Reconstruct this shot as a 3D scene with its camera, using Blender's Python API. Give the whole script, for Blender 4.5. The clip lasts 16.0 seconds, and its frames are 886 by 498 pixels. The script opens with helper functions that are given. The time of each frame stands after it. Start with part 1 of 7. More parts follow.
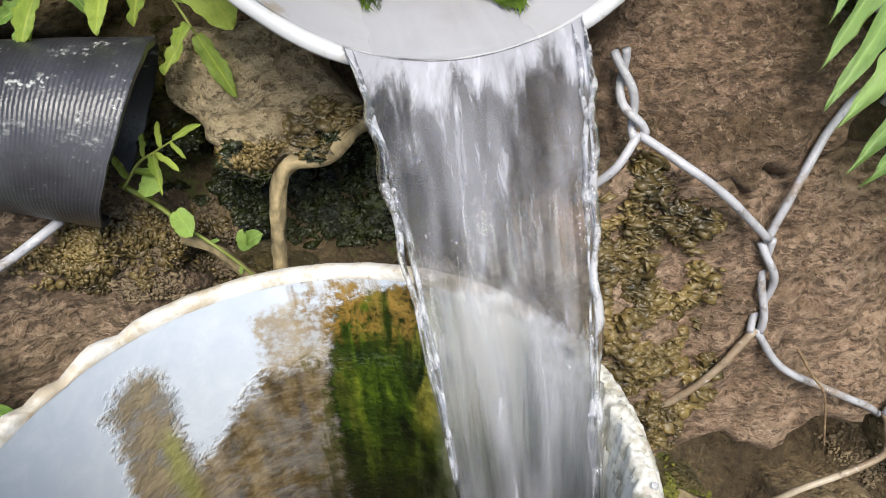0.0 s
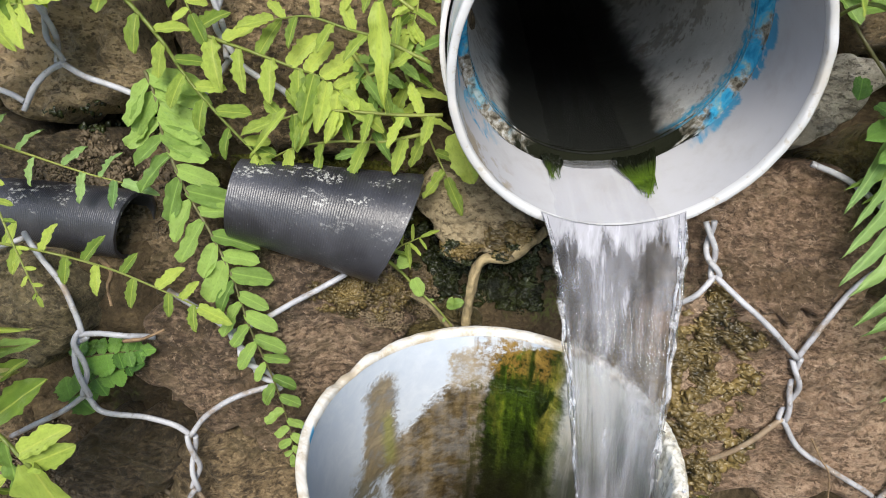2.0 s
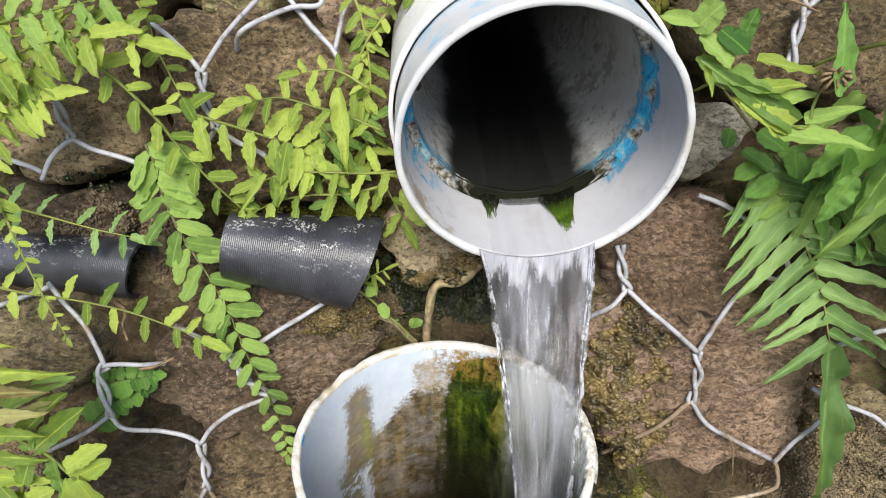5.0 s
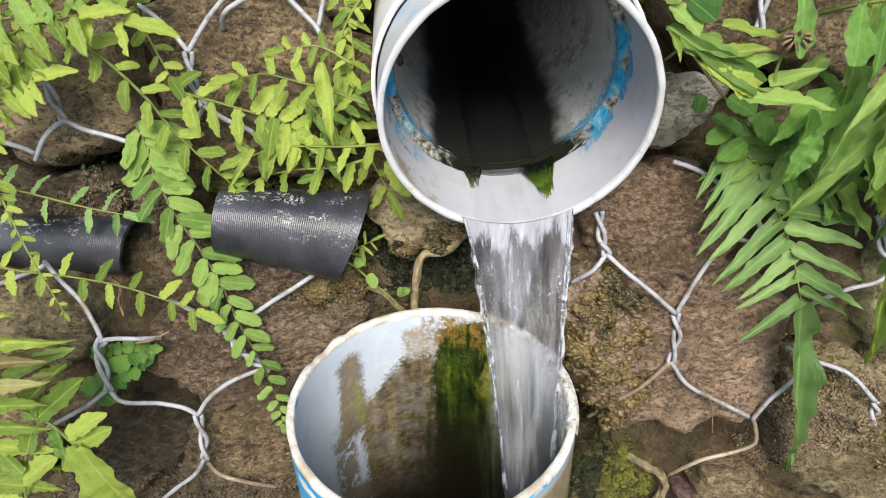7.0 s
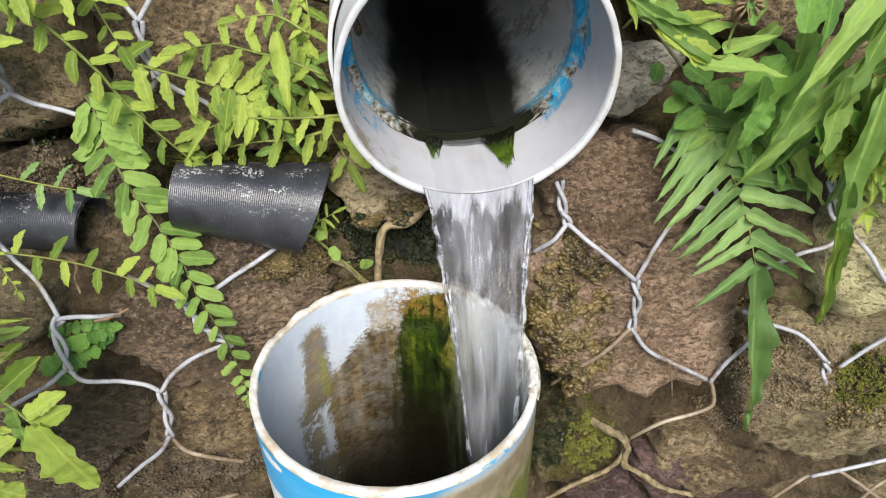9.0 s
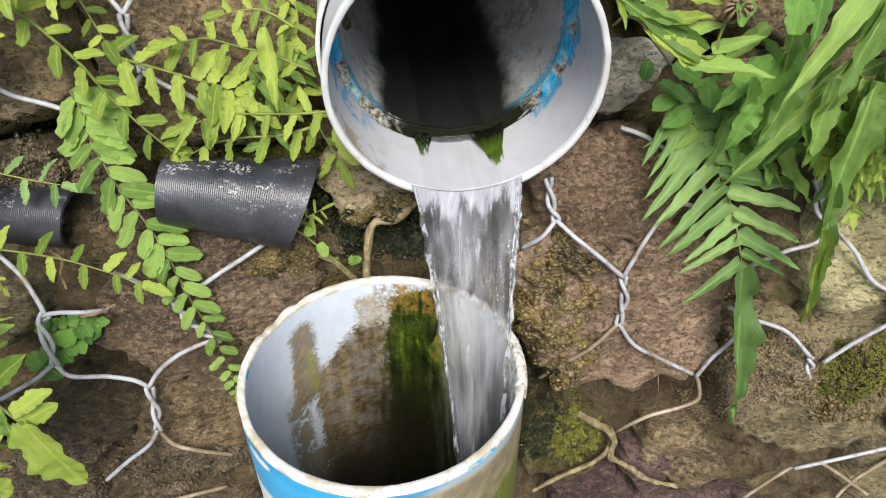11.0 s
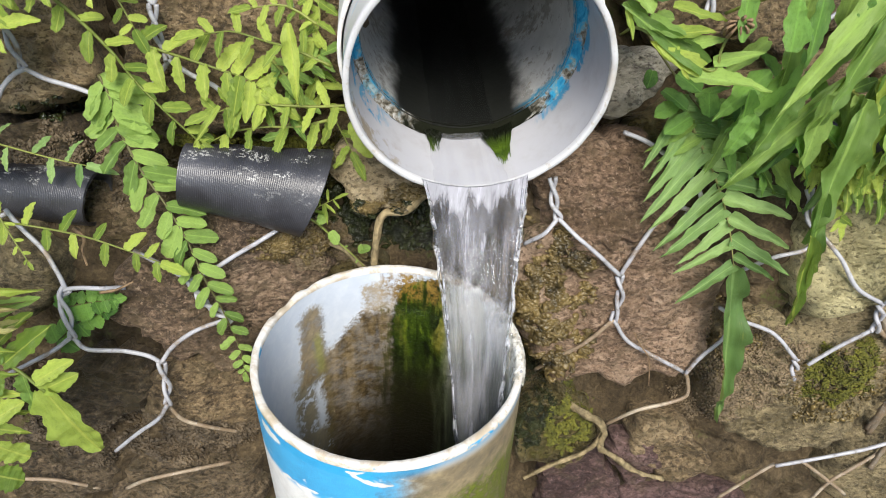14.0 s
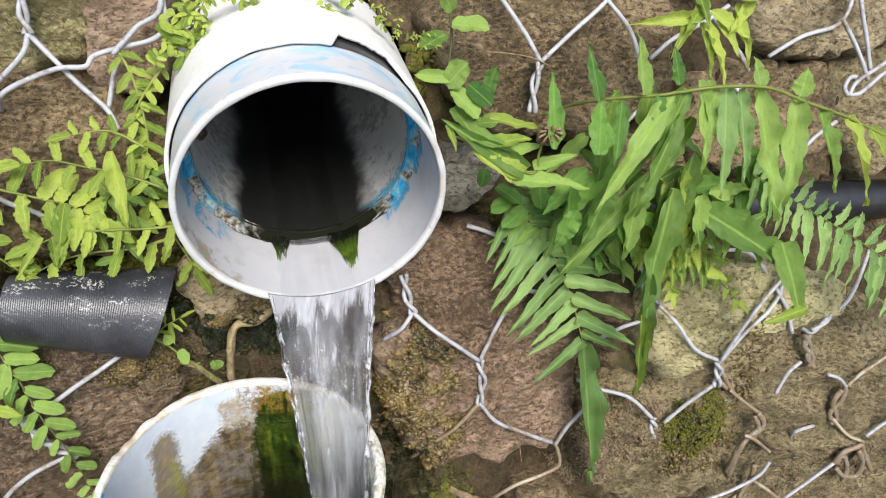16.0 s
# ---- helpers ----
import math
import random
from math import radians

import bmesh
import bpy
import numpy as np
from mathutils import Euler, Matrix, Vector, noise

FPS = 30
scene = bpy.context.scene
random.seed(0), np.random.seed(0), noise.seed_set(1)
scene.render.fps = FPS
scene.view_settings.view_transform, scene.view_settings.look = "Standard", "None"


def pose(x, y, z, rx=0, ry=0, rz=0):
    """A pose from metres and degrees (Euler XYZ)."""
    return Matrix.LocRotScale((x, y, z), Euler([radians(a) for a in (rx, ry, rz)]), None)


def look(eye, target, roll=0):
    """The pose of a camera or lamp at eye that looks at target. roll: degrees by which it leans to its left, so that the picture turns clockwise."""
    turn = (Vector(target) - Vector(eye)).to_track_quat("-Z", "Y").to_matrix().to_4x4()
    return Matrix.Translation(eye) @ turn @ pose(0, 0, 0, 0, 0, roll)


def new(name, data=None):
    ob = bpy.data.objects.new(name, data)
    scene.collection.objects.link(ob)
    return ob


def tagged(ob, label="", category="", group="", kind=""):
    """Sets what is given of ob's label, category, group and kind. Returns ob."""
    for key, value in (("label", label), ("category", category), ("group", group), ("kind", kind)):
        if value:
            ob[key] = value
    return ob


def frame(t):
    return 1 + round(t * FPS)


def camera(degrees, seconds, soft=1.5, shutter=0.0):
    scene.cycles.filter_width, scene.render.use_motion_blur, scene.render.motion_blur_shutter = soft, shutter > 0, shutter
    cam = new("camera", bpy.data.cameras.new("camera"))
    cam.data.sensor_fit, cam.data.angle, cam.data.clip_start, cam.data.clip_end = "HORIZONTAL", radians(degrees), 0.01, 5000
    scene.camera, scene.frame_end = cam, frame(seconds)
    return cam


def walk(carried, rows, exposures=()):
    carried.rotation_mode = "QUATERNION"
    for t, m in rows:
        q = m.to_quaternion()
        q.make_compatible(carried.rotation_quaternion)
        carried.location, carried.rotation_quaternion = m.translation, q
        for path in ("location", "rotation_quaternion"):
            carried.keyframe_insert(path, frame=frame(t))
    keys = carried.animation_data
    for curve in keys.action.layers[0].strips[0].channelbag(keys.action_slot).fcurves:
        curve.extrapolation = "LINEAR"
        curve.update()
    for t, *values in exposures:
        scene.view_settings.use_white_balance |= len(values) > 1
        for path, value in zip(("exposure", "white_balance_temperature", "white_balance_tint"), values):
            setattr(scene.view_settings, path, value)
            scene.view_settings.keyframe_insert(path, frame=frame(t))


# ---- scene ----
from mathutils.bvhtree import BVHTree

cam = camera(67.2, 16.0, soft=1.0)
ROWS = [
    (0, 0.0350, -0.0988, 0.5211, 56.15, 3.01, -2.85),
    (0.5, 0.0226, -0.1068, 0.5293, 51.30, 2.58, -7.32),
    (1, 0.0171, -0.1204, 0.5382, 53.22, -0.73, -4.03),
    (1.5, 0.0176, -0.1539, 0.5670, 56.52, -3.46, 2.58),
    (2, 0.0057, -0.1958, 0.6149, 58.36, -0.82, 8.18),
    (2.5, 0.0110, -0.2080, 0.6300, 57.90, 0.13, 10.16),
    (3, 0.0116, -0.2060, 0.6436, 58.81, 0.19, 10.95),
    (3.5, 0.0137, -0.2231, 0.6516, 59.45, -0.59, 8.83),
    (3.7, 0.0154, -0.2273, 0.6546, 58.75, -1.21, 6.71),
    (5.8, 0.0279, -0.2557, 0.6827, 56.62, 2.17, 5.74),
    (6, 0.0279, -0.2597, 0.6778, 56.47, 2.37, 6.00),
    (6.5, 0.0311, -0.2552, 0.6692, 57.01, 1.66, 4.40),
    (7, 0.0316, -0.2592, 0.6730, 56.19, 1.57, 3.90),
    (7.5, 0.0345, -0.2557, 0.6702, 55.45, 0.57, 2.46),
    (8, 0.0381, -0.2548, 0.6654, 54.36, 0.74, 1.89),
    (8.5, 0.0384, -0.2599, 0.6725, 54.95, 0.88, 1.78),
    (9, 0.0368, -0.2608, 0.6711, 53.99, 0.89, 1.27),
    (9.5, 0.0358, -0.2561, 0.6745, 54.12, 0.45, 1.02),
    (9.7, 0.0351, -0.2556, 0.6743, 53.95, 0.07, 0.87),
    (11.8, 0.0398, -0.2580, 0.6867, 52.42, 0.58, 0.84),
    (12, 0.0392, -0.2649, 0.6905, 52.58, 0.38, 1.53),
    (12.5, 0.0397, -0.2700, 0.6924, 52.87, 0.11, 2.21),
    (13, 0.0391, -0.2724, 0.6974, 53.05, 0.05, 1.61),
    (13.5, 0.0349, -0.2720, 0.7022, 53.29, -0.37, 1.15),
    (14, 0.0323, -0.2723, 0.6884, 52.11, -1.74, 1.94),
    (14.5, 0.0323, -0.2722, 0.6915, 52.61, -2.41, 2.39),
    (15, 0.0364, -0.2708, 0.6940, 53.71, -2.93, 0.81),
    (15.5, 0.0407, -0.2668, 0.6988, 55.89, -3.51, -3.22),
    (16, 0.0638, -0.2562, 0.7213, 56.53, -2.59, -8.02),
]
walk(cam, [(t, pose(x, y, z, rx, ry, rz)) for t, x, y, z, rx, ry, rz in ROWS])

# ---- world and light ----
world = bpy.data.worlds.new("sky")
world.use_nodes = True
scene.world = world
wn = world.node_tree
sky = wn.nodes.new("ShaderNodeTexSky")
sky.sky_type, sky.sun_disc = "NISHITA", False
sky.sun_elevation, sky.sun_rotation = radians(47), radians(187)
wn.links.new(sky.outputs[0], wn.nodes["Background"].inputs[0])
wn.nodes["Background"].inputs[1].default_value = 0.11
sun = new("sun", bpy.data.lights.new("sun", "SUN"))
sun.data.energy, sun.data.angle, sun.data.color = 3.2, radians(30), (1.0, 0.95, 0.86)
sun.matrix_world = look((0.25, -1.9, 2.1), (0, 0, 0))
scene.view_settings.exposure = 0.91

# ---- node helpers ----


class Nodes:
    """Short-hand for building one material's node tree."""

    def __init__(self, name):
        self.mat = bpy.data.materials.new(name)
        self.mat.use_nodes = True
        self.t = self.mat.node_tree
        self.bsdf = self.t.nodes["Principled BSDF"]
        self.coord = self.t.nodes.new("ShaderNodeTexCoord").outputs["Object"]

    def put(self, socket, value):
        if isinstance(value, bpy.types.NodeSocket):
            self.t.links.new(value, socket)
        elif isinstance(value, tuple) and len(value) == 3 and socket.type == "RGBA":
            socket.default_value = (*value, 1)
        else:
            socket.default_value = value

    def m(self, op, a, b=0.0, c=0.0):
        n = self.t.nodes.new("ShaderNodeMath")
        n.operation = op
        for s, v in zip(n.inputs, (a, b, c)):
            self.put(s, v)
        return n.outputs[0]

    def noise(self, scale, detail=4.0, rough=0.55, stretch=(1, 1, 1), vec=None, warp=0.0):
        p = self.t.nodes.new("ShaderNodeMapping")
        p.inputs["Scale"].default_value = stretch
        self.put(p.inputs["Vector"], vec or self.coord)
        n = self.t.nodes.new("ShaderNodeTexNoise")
        n.inputs["Scale"].default_value, n.inputs["Detail"].default_value = scale, detail
        n.inputs["Roughness"].default_value, n.inputs["Distortion"].default_value = rough, warp
        self.put(n.inputs["Vector"], p.outputs[0])
        return n.outputs["Fac"]

    def cells(self, scale, vec=None, feature="F1"):
        n = self.t.nodes.new("ShaderNodeTexVoronoi")
        n.feature = feature
        n.inputs["Scale"].default_value = scale
        self.put(n.inputs["Vector"], vec or self.coord)
        return n.outputs["Distance"]

    def step(self, v, lo, hi):
        n = self.t.nodes.new("ShaderNodeMapRange")
        n.interpolation_type = "SMOOTHSTEP"
        self.put(n.inputs[0], v)
        n.inputs[1].default_value, n.inputs[2].default_value = lo, hi
        return n.outputs[0]

    def ramp(self, v, *stops):
        n = self.t.nodes.new("ShaderNodeValToRGB")
        e = n.color_ramp.elements
        while len(e) < len(stops):
            e.new(0.5)
        for k, (at, col) in zip(e, stops):
            k.position, k.color = at, (*col, 1)
        self.put(n.inputs[0], v)
        return n.outputs[0]

    def mix(self, f, a, b):
        n = self.t.nodes.new("ShaderNodeMix")
        n.data_type = "RGBA"
        self.put(n.inputs[0], f), self.put(n.inputs[6], a), self.put(n.inputs[7], b)
        return n.outputs[2]

    def xyz(self):
        n = self.t.nodes.new("ShaderNodeSeparateXYZ")
        self.put(n.inputs[0], self.coord)
        return n.outputs

    def chance(self):
        return self.t.nodes.new("ShaderNodeObjectInfo").outputs["Random"]

    def bump(self, h, strength=0.5, dist=0.002, under=None):
        n = self.t.nodes.new("ShaderNodeBump")
        n.inputs["Strength"].default_value, n.inputs["Distance"].default_value = strength, dist
        self.put(n.inputs["Height"], h)
        if under:
            self.put(n.inputs["Normal"], under)
        return n.outputs[0]

    def done(self, colour, rough=0.8, normal=None, **more):
        self.put(self.bsdf.inputs["Base Color"], colour)
        self.put(self.bsdf.inputs["Roughness"], rough)
        if normal:
            self.put(self.bsdf.inputs["Normal"], normal)
        for key, value in more.items():
            self.put(self.bsdf.inputs[key.replace("_", " ")], value)
        return self.mat


# ---- materials ----


def polar(n, cx=0.0):
    """Angle round the pipe's own axis, in degrees, and the height along it."""
    o = n.xyz()
    return n.m("MULTIPLY", n.m("ARCTAN2", o[0], o[1]), 57.2958), o[2]


def band(n, v, lo, hi, soft):
    return n.m("MULTIPLY", n.step(v, lo - soft, lo + soft), n.m("SUBTRACT", 1.0, n.step(v, hi - soft, hi + soft)))


def stone_material(name, dark, mid, light, moss=0.0, wet=0.8):
    n = Nodes(name)
    at = n.t.nodes.new("ShaderNodeTexCoord").outputs["Object"]
    big = n.noise(9, 5, 0.6, warp=0.6)
    strata = n.noise(34, 6, 0.66, (0.6, 0.8, 1.5), warp=0.5)
    grit = n.m("ADD", n.m("MULTIPLY", n.noise(300, 5, 0.75), 0.55), n.m("MULTIPLY", n.noise(120, 4, 0.7, (0.7, 1, 1.5), warp=0.5), 0.45))
    wrinkle = n.noise(250, 6, 0.74, (0.75, 0.9, 1.2), warp=0.3)
    v = n.m("ADD", n.m("MULTIPLY", big, 0.36), n.m("ADD", n.m("ADD", n.m("MULTIPLY", strata, 0.14), n.m("MULTIPLY", wrinkle, 0.46)), n.m("MULTIPLY", grit, 0.42)))
    v = n.m("ADD", v, n.m("MULTIPLY", n.m("SUBTRACT", n.chance(), 0.5), 0.16))
    col = n.ramp(v, (0.58, dark), (0.665, mid), (0.76, light))
    pits = n.step(n.noise(280, 4, 0.65, (0.8, 1, 1.3)), 0.39, 0.47)
    col = n.mix(n.m("MULTIPLY", n.m("SUBTRACT", 1.0, pits), 0.62), col, tuple(0.55 * c for c in dark))
    mud = n.step(n.noise(34, 5, 0.7, warp=0.8), 0.5, 0.66)
    col = n.mix(n.m("MULTIPLY", mud, 0.6), col, tuple(0.45 * a + 0.55 * b for a, b in zip(mid, (0.1, 0.083, 0.036))))
    stain = n.step(n.noise(13, 6, 0.72, (0.8, 1, 1.3), warp=1.2), 0.47, 0.62)
    col = n.mix(n.m("MULTIPLY", stain, 0.55), col, tuple(0.6 * a + 0.4 * b for a, b in zip(dark, (0.06, 0.052, 0.02))))
    crust = n.step(n.noise(210, 6, 0.75, warp=0.2), 0.57, 0.63)
    col = n.mix(n.m("MULTIPLY", crust, 0.55), col, tuple(1.12 * c for c in light))
    grow = n.noise(16, 6, 0.7, warp=0.4)
    mask = n.step(n.m("ADD", grow, moss), 0.66, 0.78)
    tuft = n.noise(260, 4, 0.7)
    green = n.ramp(tuft, (0.3, (0.028, 0.032, 0.008)), (0.55, (0.095, 0.09, 0.022)), (0.75, (0.2, 0.17, 0.06)))
    col = n.mix(n.m("MULTIPLY", mask, n.step(tuft, 0.36, 0.56)), col, green)
    h = n.m("ADD", n.m("ADD", n.m("MULTIPLY", strata, 0.25), n.m("MULTIPLY", wrinkle, 0.7)), n.m("ADD", n.m("MULTIPLY", n.m("ADD", grit, n.noise(170, 5, 0.7)), 0.6), n.m("MULTIPLY", pits, 0.3)))
    h = n.m("ADD", h, n.m("MULTIPLY", mask, n.m("MULTIPLY", tuft, 1.4)))
    return n.done(col, n.m("SUBTRACT", wet, n.m("ADD", n.m("MULTIPLY", big, 0.25), n.m("MULTIPLY", stain, 0.22))), n.bump(h, 1.0, 0.009), Specular_IOR_Level=0.45)


STONE_RED = stone_material("red_sandstone", (0.14, 0.087, 0.052), (0.335, 0.22, 0.143), (0.52, 0.37, 0.255), 0.0)
STONE_BROWN = stone_material("brown_sandstone", (0.08, 0.055, 0.03), (0.268, 0.188, 0.1), (0.47, 0.35, 0.2), 0.03)
STONE_GREY = stone_material("grey_sandstone", (0.093, 0.072, 0.039), (0.253, 0.198, 0.106), (0.430, 0.343, 0.186), 0.05)
STONE_TAN = stone_material("tan_pitted_stone", (0.12, 0.086, 0.042), (0.36, 0.27, 0.155), (0.56, 0.45, 0.28), 0.1)
STONE_PALE = stone_material("pale_greenish_stone", (0.170, 0.144, 0.061), (0.445, 0.382, 0.180), (0.657, 0.583, 0.318), 0.05)
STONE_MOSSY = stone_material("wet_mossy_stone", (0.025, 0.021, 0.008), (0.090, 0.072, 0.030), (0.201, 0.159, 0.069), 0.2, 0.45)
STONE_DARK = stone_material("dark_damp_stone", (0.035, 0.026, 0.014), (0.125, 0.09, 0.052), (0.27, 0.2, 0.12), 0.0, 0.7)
# darkest stone colour, for the block set back below the large red stone
STONE_SLATE = stone_material("dark_slate_grey_stone", (0.018, 0.015, 0.013), (0.066, 0.053, 0.046), (0.17, 0.135, 0.115), -0.06, 0.5)
STONE_ROSY = stone_material("rosy_brown_sandstone", (0.095, 0.063, 0.04), (0.315, 0.215, 0.14), (0.52, 0.38, 0.26), 0.0)
STONE_ASH = stone_material("ash_grey_stone", (0.09, 0.08, 0.065), (0.265, 0.24, 0.195), (0.44, 0.405, 0.335), 0.0)
STONE_PINK = stone_material("purple_stone", (0.069, 0.038, 0.035), (0.170, 0.101, 0.091), (0.286, 0.180, 0.164), -0.06)


def soil_material():
    n = Nodes("damp_soil")
    big, mid, grit = n.noise(7, 5, 0.6), n.noise(60, 6, 0.7, warp=0.5), n.noise(330, 4, 0.65)
    v = n.m("ADD", n.m("MULTIPLY", big, 0.35), n.m("ADD", n.m("MULTIPLY", mid, 0.4), n.m("MULTIPLY", grit, 0.3)))
    col = n.ramp(v, (0.36, (0.014, 0.01, 0.005)), (0.52, (0.068, 0.048, 0.025)), (0.7, (0.21, 0.155, 0.085)))
    mask = n.step(n.noise(12, 6, 0.7), 0.54, 0.64)
    col = n.mix(n.m("MULTIPLY", mask, n.step(grit, 0.42, 0.6)), col, (0.06, 0.07, 0.016))
    return n.done(col, 0.85, n.bump(n.m("ADD", mid, n.m("MULTIPLY", grit, 0.5)), 1.0, 0.006), Specular_IOR_Level=0.3)


SOIL = soil_material()


def plastic(name, base=(0.78, 0.79, 0.8), dirt=0.25):
    n = Nodes(name)
    wear, fine = n.noise(22, 5, 0.65, warp=0.5), n.noise(240, 3, 0.6)
    col = n.mix(n.m("MULTIPLY", n.step(wear, 0.5, 0.75), dirt), base, (0.42, 0.36, 0.27))
    col = n.mix(n.m("MULTIPLY", n.step(fine, 0.58, 0.7), dirt), col, (0.33, 0.27, 0.19))
    return n.done(col, n.m("ADD", 0.3, n.m("MULTIPLY", wear, 0.25)), n.bump(wear, 0.15, 0.001))


WHITE = plastic("weathered_white_plastic", (0.68, 0.67, 0.65), 0.3)


def rim_material():
    n = Nodes("chipped_cream_rim")
    a, z = polar(n)
    wear, fine = n.noise(45, 5, 0.7, warp=0.6), n.noise(260, 4, 0.65)
    col = n.mix(n.step(wear, 0.44, 0.64), (0.61, 0.59, 0.55), (0.42, 0.355, 0.26))
    col = n.mix(n.m("MULTIPLY", n.step(fine, 0.58, 0.7), 0.6), col, (0.36, 0.26, 0.15))
    blue = n.m("MAXIMUM", band(n, a, -97.0, -91.0, 0.8), n.m("MULTIPLY", band(n, a, 110.0, 200.0, 10.0), n.step(wear, 0.55, 0.6)))
    col = n.mix(n.m("MULTIPLY", blue, n.step(n.m("MULTIPLY", z, -1.0), 0.0004, 0.0012)), col, (0.03, 0.3, 0.55))
    return n.done(col, 0.5, n.bump(n.m("ADD", wear, fine), 0.4, 0.0012))


RIM = rim_material()


def lower_inside():
    # brown silt patches, a green algae stripe, and dark slime further down that also paints the pipe's shade, on white
    # plastic
    n = Nodes("stained_pipe_inside")
    a, z = polar(n)
    big, mid, fine = n.noise(26, 5, 0.65, (1, 1, 0.6)), n.noise(90, 5, 0.7, warp=0.4), n.noise(380, 3, 0.65)
    streak = n.noise(130, 4, 0.6, (1, 1, 0.1), warp=0.25)
    wrinkle = n.noise(230, 4, 0.62, (0.85, 0.85, 1.15), warp=0.1)
    clump = n.noise(75, 5, 0.7, (1, 1, 0.32), warp=0.5)
    depth = n.m("MULTIPLY", z, -1.0)

    def shifted(v, amount, by):
        return n.m("ADD", v, n.m("MULTIPLY", n.m("SUBTRACT", by, 0.5), amount))

    def both(*masks):
        m = masks[0]
        for k in masks[1:]:
            m = n.m("MULTIPLY", m, k)
        return m

    ragged = n.m("ADD", n.m("MULTIPLY", mid, 0.6), n.m("MULTIPLY", fine, 0.4))
    aw = shifted(a, 17.0, ragged)
    dw = shifted(depth, 0.022, ragged)
    col = n.mix(n.step(mid, 0.35, 0.75), (0.49, 0.54, 0.61), (0.57, 0.61, 0.66))
    tone = n.m("ADD", n.m("MULTIPLY", wrinkle, 0.3), n.m("ADD", n.m("MULTIPLY", streak, 0.32), n.m("ADD", n.m("MULTIPLY", big, 0.24), n.m("MULTIPLY", fine, 0.14))))
    brown = n.ramp(tone, (0.41, (0.034, 0.023, 0.009)), (0.5, (0.108, 0.076, 0.034)), (0.61, (0.235, 0.178, 0.098)))
    olive = n.ramp(mid, (0.35, (0.075, 0.06, 0.018)), (0.65, (0.22, 0.175, 0.07)))
    # a pale tan smear at the top of the wide patch
    smear = both(band(n, aw, -20.0, 6.0, 2.0), band(n, dw, 0.014, 0.05, 0.003))
    col = n.mix(n.m("MULTIPLY", smear, n.m("ADD", 0.4, n.m("MULTIPLY", n.step(ragged, 0.4, 0.56), 0.5))), col, n.ramp(mid, (0.35, (0.19, 0.14, 0.07)), (0.65, (0.36, 0.29, 0.19))))
    # the wide patch leans out as it runs down
    lean = n.m("ADD", dw, n.m("MULTIPLY", n.m("MINIMUM", n.m("ADD", aw, 20.0), 0.0), 0.0011))
    two = both(n.step(lean, 0.034, 0.044), n.step(aw, -50.0, -45.0), n.m("SUBTRACT", 1.0, n.step(a, 20.0, 34.0)))
    col = n.mix(n.m("MULTIPLY", two, n.m("ADD", 0.85, n.m("MULTIPLY", n.step(mid, 0.36, 0.6), 0.15))), col, brown)
    # a spattered fringe beside it, with a bare patch inside
    spots = both(n.step(shifted(mid, 0.35, fine), 0.38, 0.48), band(n, aw, -69.0, -43.0, 3.0), n.step(dw, 0.06, 0.085))
    bare = both(band(n, aw, -53.0, -44.0, 2.0), band(n, dw, 0.09, 0.14, 0.004))
    col = n.mix(n.m("MULTIPLY", n.m("MULTIPLY", spots, n.m("SUBTRACT", 1.0, bare)), 0.85), col, olive)
    # the narrow patch with an olive drip
    one = both(band(n, n.m("ADD", shifted(aw, 14.0, big), n.m("MULTIPLY", depth, 60.0)), -57.0, -38.0, 2.5), band(n, shifted(dw, 0.03, big), 0.016, 0.085, 0.004), n.m("SUBTRACT", 1.0, n.step(aw, -46.0, -41.0)))
    col = n.mix(n.m("MULTIPLY", one, n.m("ADD", 0.75, n.m("MULTIPLY", n.step(mid, 0.36, 0.55), 0.2))), col, n.ramp(mid, (0.35, (0.1, 0.072, 0.03)), (0.65, (0.27, 0.21, 0.12))))
    drip = both(band(n, shifted(a, 6.0, mid), -50.0, -45.0, 2.0), band(n, dw, 0.044, 0.08, 0.006))
    col = n.mix(n.m("MULTIPLY", drip, 0.8), col, n.ramp(mid, (0.35, (0.16, 0.16, 0.03)), (0.65, (0.34, 0.34, 0.13))))
    # algae, with a rust-brown fringe round its top
    algae = n.m("ADD", n.m("MULTIPLY", clump, 0.42), n.m("ADD", n.m("MULTIPLY", streak, 0.36), n.m("MULTIPLY", ragged, 0.25)))
    green = n.ramp(algae, (0.43, (0.005, 0.007, 0.002)), (0.5, (0.02, 0.036, 0.004)), (0.55, (0.06, 0.095, 0.007)), (0.59, (0.12, 0.15, 0.012)), (0.625, (0.17, 0.105, 0.02)), (0.7, (0.34, 0.25, 0.07)))
    edge = n.m("ADD", shifted(a, 12.0, ragged), n.m("MULTIPLY", n.m("MINIMUM", depth, 0.05), 150.0))
    g = both(n.step(edge, 0.0, 4.0), n.m("SUBTRACT", 1.0, n.step(shifted(a, 14.0, ragged), 26.0, 31.0)), n.step(n.m("ADD", dw, n.m("MULTIPLY", a, 0.0005)), 0.013, 0.017))
    col = n.mix(g, col, green)
    # thin green and rusty runs on its flanks
    runs = both(band(n, shifted(a, 10.0, ragged), -13.0, 2.0, 3.0), n.step(dw, 0.03, 0.042), n.step(n.m("ADD", streak, n.m("MULTIPLY", n.m("SUBTRACT", ragged, 0.5), 0.5)), 0.44, 0.54))
    col = n.mix(n.m("MULTIPLY", runs, 0.8), col, n.ramp(clump, (0.38, (0.016, 0.024, 0.004)), (0.6, (0.075, 0.07, 0.014))))
